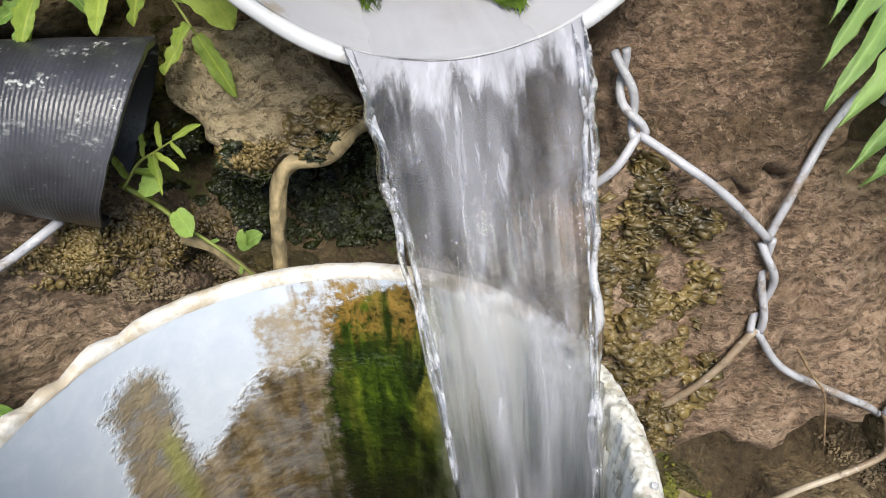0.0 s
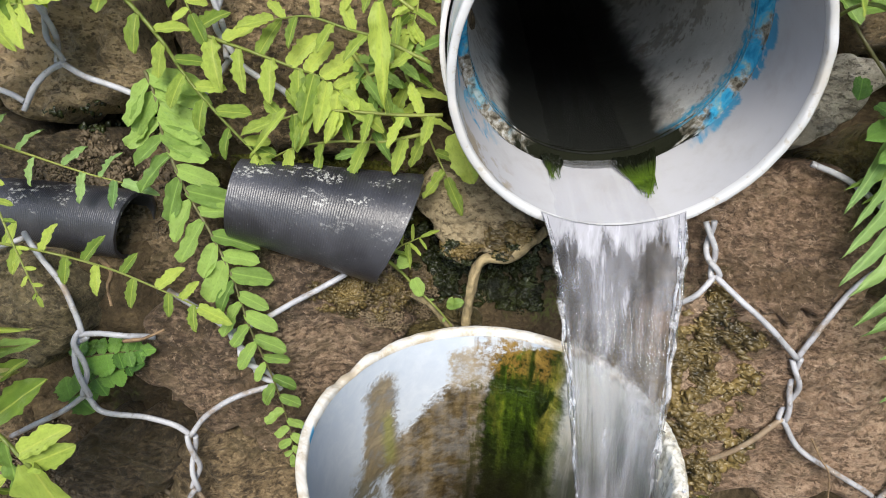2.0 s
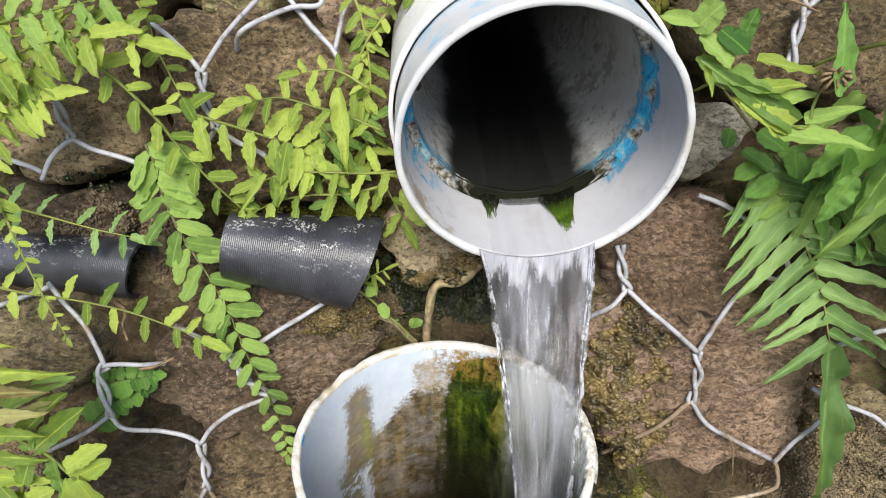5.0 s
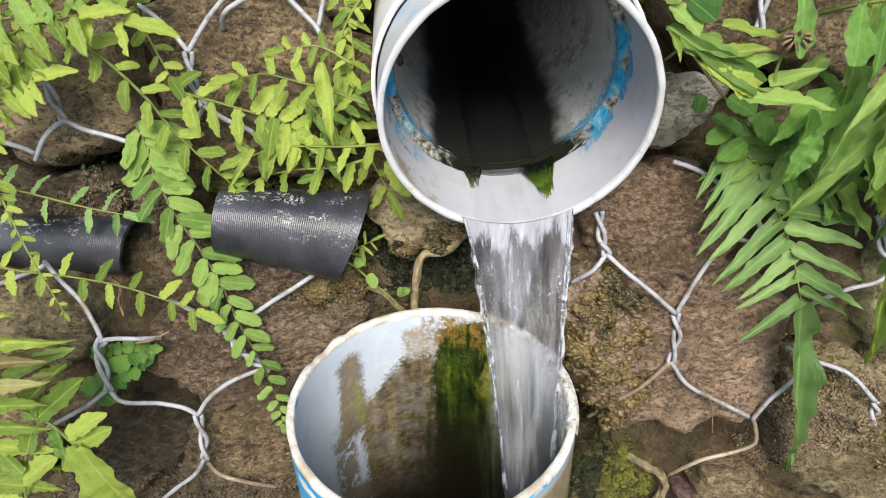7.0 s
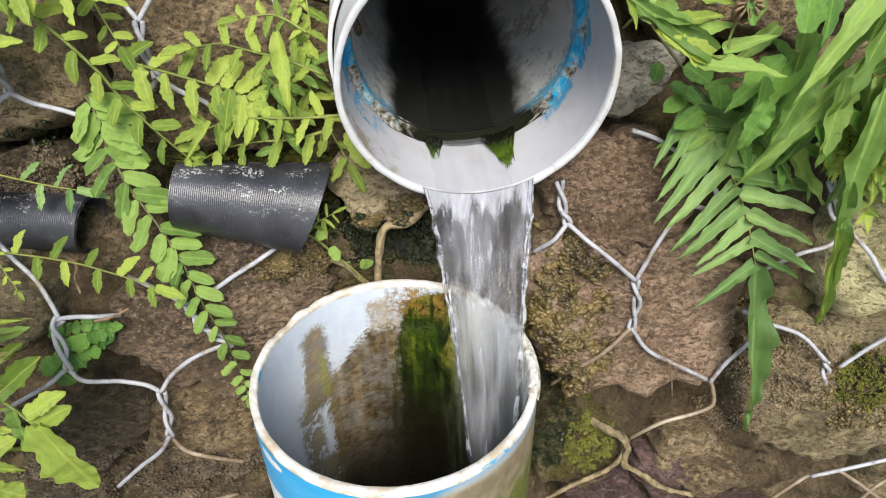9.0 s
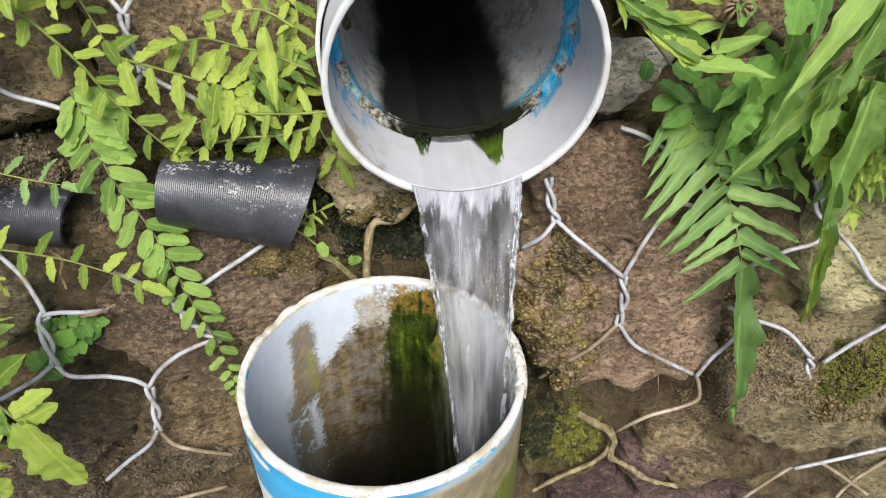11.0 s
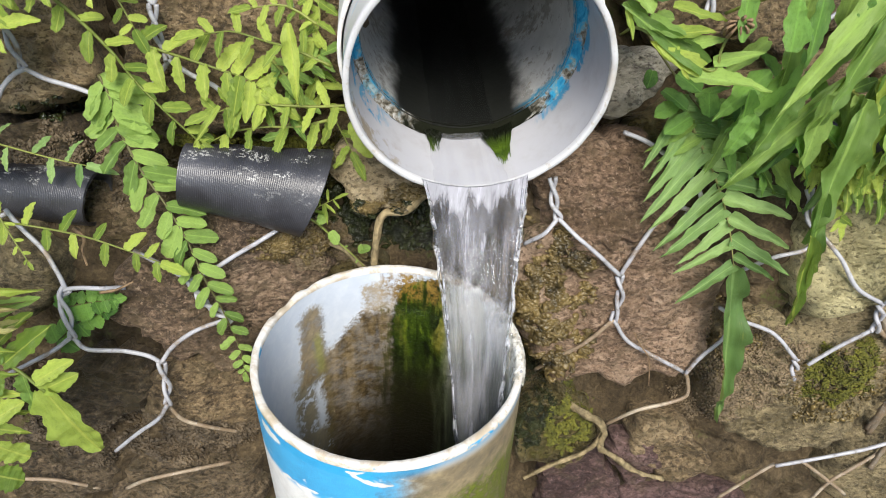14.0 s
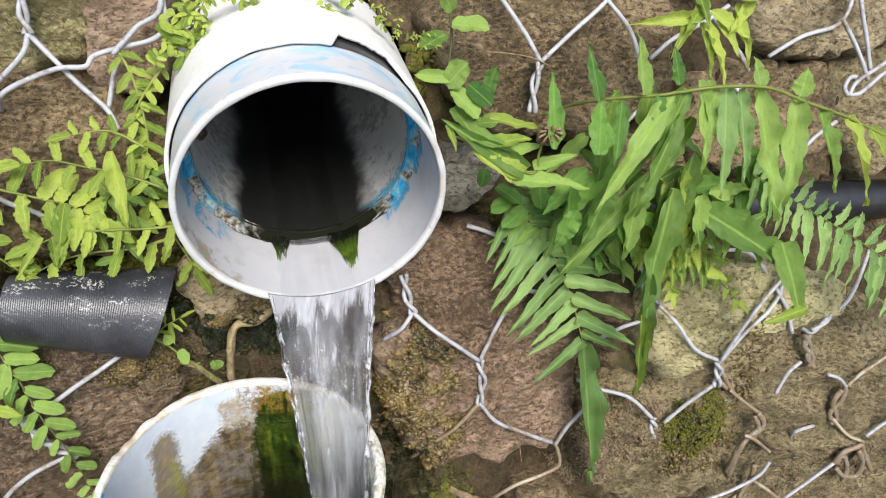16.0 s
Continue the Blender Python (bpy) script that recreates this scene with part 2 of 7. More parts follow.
    moist = both(band(n, shifted(a, 10.0, streak), 19.0, 27.0, 2.5), band(n, shifted(depth, 0.03, clump), 0.012, 0.075, 0.01), n.step(clump, 0.4, 0.52))
    col = n.mix(n.m("MULTIPLY", moist, 0.75), col, n.ramp(ragged, (0.4, (0.13, 0.13, 0.012)), (0.6, (0.34, 0.29, 0.06))))
    fringe = both(band(n, shifted(a, 30.0, streak), -6.0, 24.0, 4.0), band(n, shifted(depth, 0.045, streak), 0.004, 0.028, 0.006))
    col = n.mix(both(fringe, n.step(ragged, 0.42, 0.56), n.step(streak, 0.3, 0.5)), col, n.ramp(mid, (0.35, (0.08, 0.04, 0.008)), (0.65, (0.29, 0.18, 0.04))))
    lime = n.step(shifted(a, 16.0, mid), 24.0, 34.0)
    col = n.mix(n.m("MULTIPLY", lime, n.m("ADD", 0.55, n.m("MULTIPLY", mid, 0.6))), col, (0.79, 0.75, 0.63))
    # slime-dark masks that also put the shade of the depth into the colour
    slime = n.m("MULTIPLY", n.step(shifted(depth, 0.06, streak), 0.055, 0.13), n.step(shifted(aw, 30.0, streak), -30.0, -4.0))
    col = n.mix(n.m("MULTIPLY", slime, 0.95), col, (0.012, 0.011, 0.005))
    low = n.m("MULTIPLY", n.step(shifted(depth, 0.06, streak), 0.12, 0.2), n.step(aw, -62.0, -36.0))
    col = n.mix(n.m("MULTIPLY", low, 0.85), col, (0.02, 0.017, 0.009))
    wet = n.m("MULTIPLY", band(n, shifted(a, 30.0, streak), 27.0, 100.0, 8.0), n.step(shifted(depth, 0.07, clump), 0.026, 0.085))
    col = n.mix(n.m("MULTIPLY", wet, 0.85), col, n.ramp(streak, (0.4, (0.03, 0.04, 0.018)), (0.6, (0.14, 0.16, 0.085))))
    h = n.m("ADD", n.m("MULTIPLY", n.m("MAXIMUM", two, one), n.m("ADD", n.m("MULTIPLY", wrinkle, 1.2), 0.3)), n.m("MULTIPLY", g, n.m("MULTIPLY", ragged, 1.8)))
    return n.done(col, n.m("SUBTRACT", 0.5, n.m("MULTIPLY", g, 0.2)), n.bump(h, 0.6, 0.0014))


def lower_outside():
    # blue paint below the rim, brown and mossy on one flank
    n = Nodes("painted_pipe_outside")
    a, z = polar(n)
    big, mid, fine = n.noise(18, 5, 0.65, warp=0.8), n.noise(80, 5, 0.7), n.noise(300, 4, 0.65)
    sweep = n.noise(26, 3, 0.5, (1, 1, 3.0), warp=1.2)
    col = n.mix(n.step(mid, 0.4, 0.8), (0.72, 0.72, 0.7), (0.6, 0.59, 0.56))
    blue = n.m("MULTIPLY", n.step(sweep, 0.34, 0.4), band(n, n.m("ADD", z, n.m("MULTIPLY", big, 0.012)), -0.036, 0.003, 0.003))
    left = n.m("MAXIMUM", n.step(a, 150.0, 175.0), n.m("SUBTRACT", 1.0, n.step(a, -65.0, -55.0)))
    blue = n.m("MULTIPLY", blue, n.m("ADD", n.m("MULTIPLY", left, 0.97), n.m("MULTIPLY", n.step(z, -0.012, -0.004), 0.7)))
    col = n.mix(blue, col, n.mix(mid, (0.02, 0.24, 0.5), (0.05, 0.42, 0.72)))
    wide = n.m("ADD", a, n.m("MULTIPLY", n.m("SUBTRACT", mid, 0.5), 30.0))
    dirt = n.m("MULTIPLY", band(n, wide, 60.0, 172.0, 10.0), n.m("SUBTRACT", 1.0, n.m("MULTIPLY", n.step(z, -0.014, -0.004), 0.7)))
    col = n.mix(n.m("MULTIPLY", dirt, 0.92), col, n.ramp(mid, (0.3, (0.07, 0.055, 0.022)), (0.5, (0.17, 0.125, 0.055)), (0.7, (0.31, 0.24, 0.12))))
    moss = n.m("MULTIPLY", n.m("SUBTRACT", 1.0, n.step(n.m("ADD", z, n.m("MULTIPLY", mid, 0.05)), -0.025, -0.002)), band(n, a, 60.0, 178.0, 10.0))
    col = n.mix(n.m("MULTIPLY", moss, n.step(fine, 0.35, 0.5)), col, n.ramp(fine, (0.35, (0.03, 0.04, 0.008)), (0.6, (0.14, 0.17, 0.02))))
    return n.done(col, 0.42, n.bump(n.m("ADD", mid, n.m("MULTIPLY", moss, fine)), 0.4, 0.002))


def upper_inside():
    # dark slime along the bottom, grey film and brown spots on the sides
    n = Nodes("slimy_pipe_inside")
    a, z = polar(n)
    off = n.m("ABSOLUTE", n.m("ADD", a, 1.0))
    big, mid, fine = n.noise(20, 5, 0.65), n.noise(70, 5, 0.7), n.noise(320, 3, 0.6)
    col = n.mix(n.step(big, 0.3, 0.7), (0.4, 0.4, 0.38), (0.58, 0.58, 0.555))
    spots = n.step(n.m("ADD", mid, n.m("MULTIPLY", fine, 0.3)), 0.71, 0.8)
    col = n.mix(n.m("MULTIPLY", spots, 0.5), col, (0.08, 0.055, 0.03))
    blot = n.m("MULTIPLY", n.step(n.m("ADD", n.m("MULTIPLY", big, 0.6), n.m("MULTIPLY", n.noise(130, 4, 0.7), 0.4)), 0.5, 0.57), band(n, off, 40.0, 95.0, 12.0))
    col = n.mix(n.m("MULTIPLY", blot, 0.6), col, n.ramp(fine, (0.35, (0.06, 0.045, 0.025)), (0.65, (0.2, 0.15, 0.09))))
    glue = n.m("SUBTRACT", 1.0, n.step(n.m("ADD", z, n.m("MULTIPLY", n.m("SUBTRACT", mid, 0.5), 0.02)), 0.066, 0.071))
    col = n.mix(n.m("MULTIPLY", glue, n.step(fine, 0.3, 0.6)), col, (0.03, 0.25, 0.4))
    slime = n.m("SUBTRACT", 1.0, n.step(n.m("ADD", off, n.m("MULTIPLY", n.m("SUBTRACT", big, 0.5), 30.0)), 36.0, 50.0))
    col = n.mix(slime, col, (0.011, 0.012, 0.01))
    # walls go darker grey further in, the bore's shade put into their colour
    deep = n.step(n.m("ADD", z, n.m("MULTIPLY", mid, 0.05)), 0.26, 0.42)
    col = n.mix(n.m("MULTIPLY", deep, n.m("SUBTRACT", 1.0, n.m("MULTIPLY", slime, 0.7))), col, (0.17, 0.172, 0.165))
    return n.done(col, 0.5, n.bump(mid, 0.4, 0.002))


def upper_sleeve():
    # white with smeared blue solvent behind the rim, black further back
    n = Nodes("white_sleeve_with_blue_smears")
    a, z = polar(n)
    mid, smear = n.noise(60, 4, 0.6), n.noise(40, 4, 0.6, (1, 1, 2.5), warp=1.0)
    col = n.mix(n.step(mid, 0.45, 0.8), (0.48, 0.485, 0.5), (0.42, 0.415, 0.4))
    blue = n.m("MULTIPLY", n.step(smear, 0.47, 0.6), band(n, z, 0.003, 0.05, 0.0015))
    upper = n.step(n.m("ABSOLUTE", a), 60.0, 85.0)
    col = n.mix(n.m("MULTIPLY", n.m("MULTIPLY", blue, upper), 0.9), col, n.mix(mid, (0.12, 0.32, 0.52), (0.42, 0.55, 0.64)))
    col = n.mix(n.step(z, 0.0375, 0.0395), col, (0.012, 0.012, 0.013))
    return n.done(col, 0.32, n.bump(mid, 0.15, 0.001))


def sleeve_lining():
    # white inside the mouth, brown grime near the rim, blue solvent and black slime towards the joint
    n = Nodes("wet_white_lining")
    a, z = polar(n)
    mid, fine, smear = n.noise(60, 4, 0.6), n.noise(300, 4, 0.65), n.noise(60, 4, 0.6, (1, 1, 0.5), warp=1.0)
    col = n.mix(n.step(mid, 0.45, 0.8), (0.43, 0.43, 0.455), (0.38, 0.375, 0.38))
    grime = n.m("MULTIPLY", band(n, a, -84.0, -38.0, 8.0), n.m("MULTIPLY", n.step(n.m("ADD", mid, n.m("MULTIPLY", fine, 0.3)), 0.6, 0.74), n.m("SUBTRACT", 1.0, n.step(z, 0.012, 0.03))))
    col = n.mix(n.m("MULTIPLY", grime, 0.75), col, (0.27, 0.21, 0.12))
    start = n.m("SUBTRACT", z, n.m("MULTIPLY", n.step(a, -20.0, 20.0), 0.014))
    start = n.m("ADD", start, n.m("MULTIPLY", n.m("SUBTRACT", smear, 0.5), 0.024))
    side = band(n, n.m("ADD", n.m("ABSOLUTE", a), n.m("MULTIPLY", n.m("SUBTRACT", smear, 0.5), 40.0)), 50.0, 112.0, 8.0)
    paint = n.m("MULTIPLY", n.m("MULTIPLY", side, n.step(start, 0.033, 0.037)), n.step(n.m("ADD", smear, n.m("MULTIPLY", fine, 0.3)), 0.56, 0.66))
    col = n.mix(n.m("MULTIPLY", paint, 0.9), col, n.mix(mid, (0.015, 0.16, 0.32), (0.05, 0.36, 0.6)))
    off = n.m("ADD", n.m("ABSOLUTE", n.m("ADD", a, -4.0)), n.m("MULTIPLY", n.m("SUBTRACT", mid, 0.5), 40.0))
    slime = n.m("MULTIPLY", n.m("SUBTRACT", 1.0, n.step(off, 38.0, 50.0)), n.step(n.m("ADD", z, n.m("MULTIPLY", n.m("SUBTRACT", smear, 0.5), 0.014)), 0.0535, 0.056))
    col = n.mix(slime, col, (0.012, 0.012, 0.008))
    return n.done(col, n.m("ADD", 0.25, n.m("MULTIPLY", slime, 0.6)), n.bump(mid, 0.15, 0.001), Specular_IOR_Level=n.m("SUBTRACT", 0.5, n.m("MULTIPLY", slime, 0.45)))


def glue_ring():
    n = Nodes("blue_solvent_smear")
    a, z = polar(n)
    mid, fine = n.noise(70, 4, 0.6, (1, 1, 2.5), warp=1.0), n.noise(260, 3, 0.6)
    col = n.ramp(mid, (0.35, (0.015, 0.15, 0.28)), (0.52, (0.04, 0.3, 0.5)), (0.64, (0.18, 0.32, 0.34)), (0.75, (0.5, 0.53, 0.52)))
    plain = n.ramp(fine, (0.35, (0.06, 0.05, 0.035)), (0.5, (0.22, 0.2, 0.16)), (0.65, (0.46, 0.46, 0.44)))
    around = n.m("ABSOLUTE", n.m("ADD", a, -4.0))
    flank = band(n, n.m("ADD", around, n.m("MULTIPLY", mid, 14.0)), 52.0, 115.0, 5.0)
    flank = n.m("MULTIPLY", flank, n.step(n.m("ADD", n.noise(55, 4, 0.6), n.m("MULTIPLY", fine, 0.3)), 0.63, 0.74))
    col = n.mix(flank, plain, col)
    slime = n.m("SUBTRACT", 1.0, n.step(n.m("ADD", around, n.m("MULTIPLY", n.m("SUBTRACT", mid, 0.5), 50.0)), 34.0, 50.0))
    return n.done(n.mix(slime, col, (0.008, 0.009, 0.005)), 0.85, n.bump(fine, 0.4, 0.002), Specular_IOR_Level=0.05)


def black_ribbed():
    n = Nodes("black_ribbed_plastic")
    scuff, fine, big = n.noise(130, 5, 0.7, (1, 1, 0.5)), n.noise(600, 3, 0.6), n.noise(24, 4, 0.6)
    o = n.xyz()
    col = n.mix(n.step(big, 0.35, 0.7), (0.016, 0.016, 0.02), (0.046, 0.047, 0.056))
    patch = n.m("MULTIPLY", n.m("MULTIPLY", n.step(scuff, 0.54, 0.62), n.step(fine, 0.48, 0.56)), n.step(n.m("SUBTRACT", n.m("MULTIPLY", big, 0.03), o[1]), 0.02, 0.034))
    col = n.mix(n.m("MULTIPLY", patch, 0.75), col, (0.42, 0.42, 0.4))
    col = n.mix(n.m("MULTIPLY", n.step(fine, 0.64, 0.7), 0.25), col, (0.25, 0.25, 0.25))
    return n.done(col, n.m("ADD", 0.24, n.m("MULTIPLY", scuff, 0.25)), n.bump(fine, 0.3, 0.0008), Specular_IOR_Level=0.55)


def wire_material(name, base, rust):
    n = Nodes(name)
    wear, fine = n.noise(50, 5, 0.65), n.noise(500, 3, 0.6)
    col = n.mix(n.step(wear, 0.35, 0.75), base, tuple(c * 0.62 for c in base))
    col = n.mix(n.m("MULTIPLY", n.step(n.m("ADD", wear, rust), 0.52, 0.66), 0.8), col, (0.2, 0.14, 0.085))
    scab = n.step(n.noise(210, 4, 0.7), 0.58, 0.66)
    col = n.mix(n.m("MULTIPLY", scab, 0.5), col, (0.13, 0.1, 0.07))
    col = n.mix(n.m("MULTIPLY", n.step(fine, 0.6, 0.7), 0.4), col, (0.62, 0.61, 0.6))
    return n.done(col, 0.5, n.bump(n.m("ADD", fine, scab), 0.5, 0.0006))


WIRE = wire_material("grey_coated_wire", (0.37, 0.37, 0.395), -0.03)
WIRE_MUDDY = wire_material("mud_stained_wire", (0.36, 0.3, 0.22), 0.12)
WIRE_CAKED = wire_material("mud_caked_wire", (0.19, 0.158, 0.115), 0.1)


def leaf_material(name, dark, light, tip=(0.5, 0.48, 0.12)):
    n = Nodes(name)
    o = n.xyz()
    vein = n.noise(30, 3, 0.5, (3.0, 0.6, 1), warp=0.3)
    blotch = n.noise(3.0, 4, 0.6)
    v = n.m("ADD", n.m("MULTIPLY", n.chance(), 0.62), n.m("MULTIPLY", blotch, 0.5))
    col = n.ramp(v, (0.25, dark), (0.75, light))
    rib = n.m("SUBTRACT", 1.0, n.step(n.m("ABSOLUTE", o[0]), 0.03, 0.09))
    col = n.mix(n.m("MULTIPLY", rib, 0.5), col, tuple(min(0.6, c * 1.25) for c in light))
    mottle = n.noise(14.0, 5, 0.7, (0.35, 1, 1), warp=0.5)
    col = n.mix(n.m("MULTIPLY", n.step(mottle, 0.45, 0.75), 0.4), col, tuple(c * 0.6 for c in dark))
    edge = n.m("MULTIPLY", n.step(n.noise(5.0, 5, 0.7), 0.62, 0.7), 0.5)
    col = n.mix(edge, col, tip)
    ribs = n.m("SINE", n.m("MULTIPLY", n.m("SUBTRACT", o[1], n.m("MULTIPLY", n.m("ABSOLUTE", o[0]), 0.06)), 85.0))
    mat = n.done(col, n.m("ADD", 0.3, n.m("MULTIPLY", mottle, 0.25)), n.bump(n.m("ADD", n.m("MULTIPLY", ribs, 0.09), n.m("ADD", vein, mottle)), 0.4, 0.016), Specular_IOR_Level=0.45)
    thin = n.t.nodes.new("ShaderNodeBsdfTranslucent")
    n.put(thin.inputs[0], n.mix(0.35, col, tip))
    both = n.t.nodes.new("ShaderNodeMixShader")
    both.inputs[0].default_value = 0.38
    n.t.links.new(n.bsdf.outputs[0], both.inputs[1]), n.t.links.new(thin.outputs[0], both.inputs[2])
    n.t.links.new(both.outputs[0], n.t.nodes["Material Output"].inputs[0])
    return mat


LEAF_BRIGHT = leaf_material("bright_yellow_green_leaf", (0.115, 0.205, 0.026), (0.45, 0.56, 0.1))
LEAF_MID = leaf_material("mid_green_leaf", (0.105, 0.205, 0.036), (0.325, 0.48, 0.11), (0.38, 0.48, 0.11))
LEAF_DEEP = leaf_material("deep_green_leaf", (0.05, 0.135, 0.026), (0.21, 0.4, 0.075), (0.3, 0.42, 0.09))
LEAF_SAGE = leaf_material("grey_green_leaf", (0.14, 0.27, 0.075), (0.33, 0.5, 0.17))
LEAF_DRY = leaf_material("yellowed_leaf", (0.22, 0.18, 0.07), (0.42, 0.4, 0.16))
STEM = leaf_material("green_stem", (0.14, 0.19, 0.035), (0.3, 0.33, 0.08))
STEM_DARK = leaf_material("brown_green_stem", (0.07, 0.07, 0.03), (0.15, 0.14, 0.06))


def simple(name, a, b, scale, rough=0.8, depth=0.002):
    n = Nodes(name)
    v = n.noise(scale, 6, 0.7, warp=0.4)
    return n.done(n.ramp(v, (0.32, a), (0.68, b)), rough, n.bump(v, 0.8, depth))


TWIG = simple("tan_bark", (0.06, 0.045, 0.02), (0.34, 0.265, 0.14), 130)
MOSS = simple("moss", (0.03, 0.034, 0.004), (0.165, 0.16, 0.018), 110, 0.95)
MOSS_DARK = simple("dark_wet_moss", (0.003, 0.004, 0.002), (0.034, 0.042, 0.01), 120, 0.25)
CRUST = simple("crusty_olive_moss", (0.01, 0.008, 0.003), (0.21, 0.15, 0.052), 55, 0.4)
BLACK_SMOOTH = simple("smooth_black_plastic", (0.008, 0.008, 0.009), (0.022, 0.022, 0.025), 60, 0.3, 0.0005)


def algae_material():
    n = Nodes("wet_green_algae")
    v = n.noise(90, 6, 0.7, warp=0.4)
    # strands run from green tips to near-black roots
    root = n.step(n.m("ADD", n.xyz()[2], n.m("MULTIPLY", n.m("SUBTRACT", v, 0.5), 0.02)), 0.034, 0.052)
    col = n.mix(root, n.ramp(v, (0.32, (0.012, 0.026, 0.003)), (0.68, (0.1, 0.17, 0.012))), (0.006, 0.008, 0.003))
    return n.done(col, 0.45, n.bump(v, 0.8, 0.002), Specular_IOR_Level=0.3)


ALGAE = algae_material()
CRUMBS = simple("crumbly_soil", (0.04, 0.029, 0.015), (0.27, 0.2, 0.118), 45, 0.85)
CRUMBS_DARK = simple("dark_crumbly_soil", (0.018, 0.013, 0.007), (0.15, 0.11, 0.065), 50, 0.75)
DRY = simple("dry_brown_stalk", (0.1, 0.06, 0.03), (0.3, 0.2, 0.11), 200)
GROUND = simple("wet_earth", (0.03, 0.022, 0.014), (0.11, 0.085, 0.055), 40, 0.8, 0.01)
# flat black for the discs added as shade deep in both pipes
DARK = simple("black_depth_shade", (0.004, 0.004, 0.003), (0.014, 0.013, 0.009), 60, 0.3)


def water_material(name, foam, rough, lo, hi, stretch, clear_part=0.55):
    n = Nodes(name)
    streak = n.noise(240, 4, 0.62, stretch, warp=0.35)
    wide = n.noise(75, 3, 0.5, stretch, warp=0.3)
    v = n.m("ADD", n.m("MULTIPLY", streak, 0.5), n.m("MULTIPLY", wide, 0.5))
    n.done((0.93, 0.95, 0.98), rough, n.bump(v, 0.25, 0.0012), Transmission_Weight=1.0, IOR=1.33)
    white = n.t.nodes.new("ShaderNodeBsdfDiffuse")
    white.inputs[0].default_value = (0.62, 0.63, 0.68, 1)
    thin = n.t.nodes.new("ShaderNodeBsdfTranslucent")
    thin.inputs[0].default_value = (0.62, 0.63, 0.68, 1)
    clear = n.t.nodes.new("ShaderNodeBsdfTransparent")
    froth, body, both = (n.t.nodes.new("ShaderNodeMixShader") for _ in range(3))
    body.inputs[0].default_value, froth.inputs[0].default_value = clear_part, 0.35
    n.t.links.new(n.bsdf.outputs[0], body.inputs[1]), n.t.links.new(clear.outputs[0], body.inputs[2])
    n.t.links.new(white.outputs[0], froth.inputs[1]), n.t.links.new(thin.outputs[0], froth.inputs[2])
    n.put(both.inputs[0], n.m("ADD", 0.3 * foam, n.m("MULTIPLY", n.step(v, lo, hi), 0.7 * foam)))
    n.t.links.new(body.outputs[0], both.inputs[1]), n.t.links.new(froth.outputs[0], both.inputs[2])
    n.t.links.new(both.outputs[0], n.t.nodes["Material Output"].inputs[0])
    return n.mat



def foamy(n, foam, white_col, clear_col, clear_part):
    """Glass-like water, part see-through, mixed with milky foam by the factor."""
    white = n.t.nodes.new("ShaderNodeBsdfDiffuse")
    thin = n.t.nodes.new("ShaderNodeBsdfTranslucent")
    n.put(white.inputs[0], white_col), n.put(thin.inputs[0], white_col)
    clear = n.t.nodes.new("ShaderNodeBsdfTransparent")
    n.put(clear.inputs[0], clear_col)
    froth, body, both = (n.t.nodes.new("ShaderNodeMixShader") for _ in range(3))
    body.inputs[0].default_value, froth.inputs[0].default_value = clear_part, 0.35
    n.t.links.new(n.bsdf.outputs[0], body.inputs[1]), n.t.links.new(clear.outputs[0], body.inputs[2])
    n.t.links.new(white.outputs[0], froth.inputs[1]), n.t.links.new(thin.outputs[0], froth.inputs[2])
    n.put(both.inputs[0], foam)
    n.t.links.new(body.outputs[0], both.inputs[1]), n.t.links.new(froth.outputs[0], both.inputs[2])
    n.t.links.new(both.outputs[0], n.t.nodes["Material Output"].inputs[0])
    return n.mat


def stream_material():
    # grey clear water with soft broad bands and a few bright strands
    n = Nodes("falling_water")
    streak = n.noise(170, 4, 0.6, (1, 0.15, 0.07), warp=0.5)
    wide = n.noise(62, 3, 0.55, (1, 0.15, 0.3), warp=0.8)
    thin = n.noise(420, 3, 0.5, (1, 0.15, 0.05), warp=0.3)
    v = n.m("ADD", n.m("MULTIPLY", streak, 0.45), n.m("MULTIPLY", wide, 0.55))
    foam = n.m("ADD", n.m("MULTIPLY", n.step(v, 0.42, 0.64), 0.22), n.m("MULTIPLY", n.m("MULTIPLY", n.step(streak, 0.54, 0.64), n.step(thin, 0.46, 0.6)), 0.28))
    # torn white edge where the sheet leaves the lip
    o = n.xyz()
    side = n.m("SUBTRACT", o[0], 0.0456)
    under = n.m("SUBTRACT", o[2], n.m("ADD", 0.4597, n.m("MULTIPLY", n.m("MULTIPLY", side, side), 6.85)))
    torn = n.step(n.m("ADD", under, n.m("MULTIPLY", n.m("SUBTRACT", streak, 0.5), 0.022)), -0.005, 0.001)
    foam = n.m("ADD", foam, n.m("MULTIPLY", torn, 0.62))
    n.done((0.86, 0.88, 0.92), 0.03, n.bump(n.m("ADD", v, n.m("MULTIPLY", thin, 0.2)), 0.5, 0.0025), Transmission_Weight=1.0, IOR=1.33)
    return foamy(n, n.m("ADD", 0.05, foam), (0.6, 0.6, 0.65), (0.9, 0.9, 0.9), 0.62)


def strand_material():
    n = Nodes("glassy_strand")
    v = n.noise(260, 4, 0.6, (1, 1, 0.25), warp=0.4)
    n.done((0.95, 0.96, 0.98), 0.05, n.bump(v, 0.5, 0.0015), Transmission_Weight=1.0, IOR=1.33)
    # milky whitening paints the bright edge highlights; the spray drops share it
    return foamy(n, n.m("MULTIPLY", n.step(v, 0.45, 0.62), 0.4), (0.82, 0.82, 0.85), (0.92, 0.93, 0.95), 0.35)


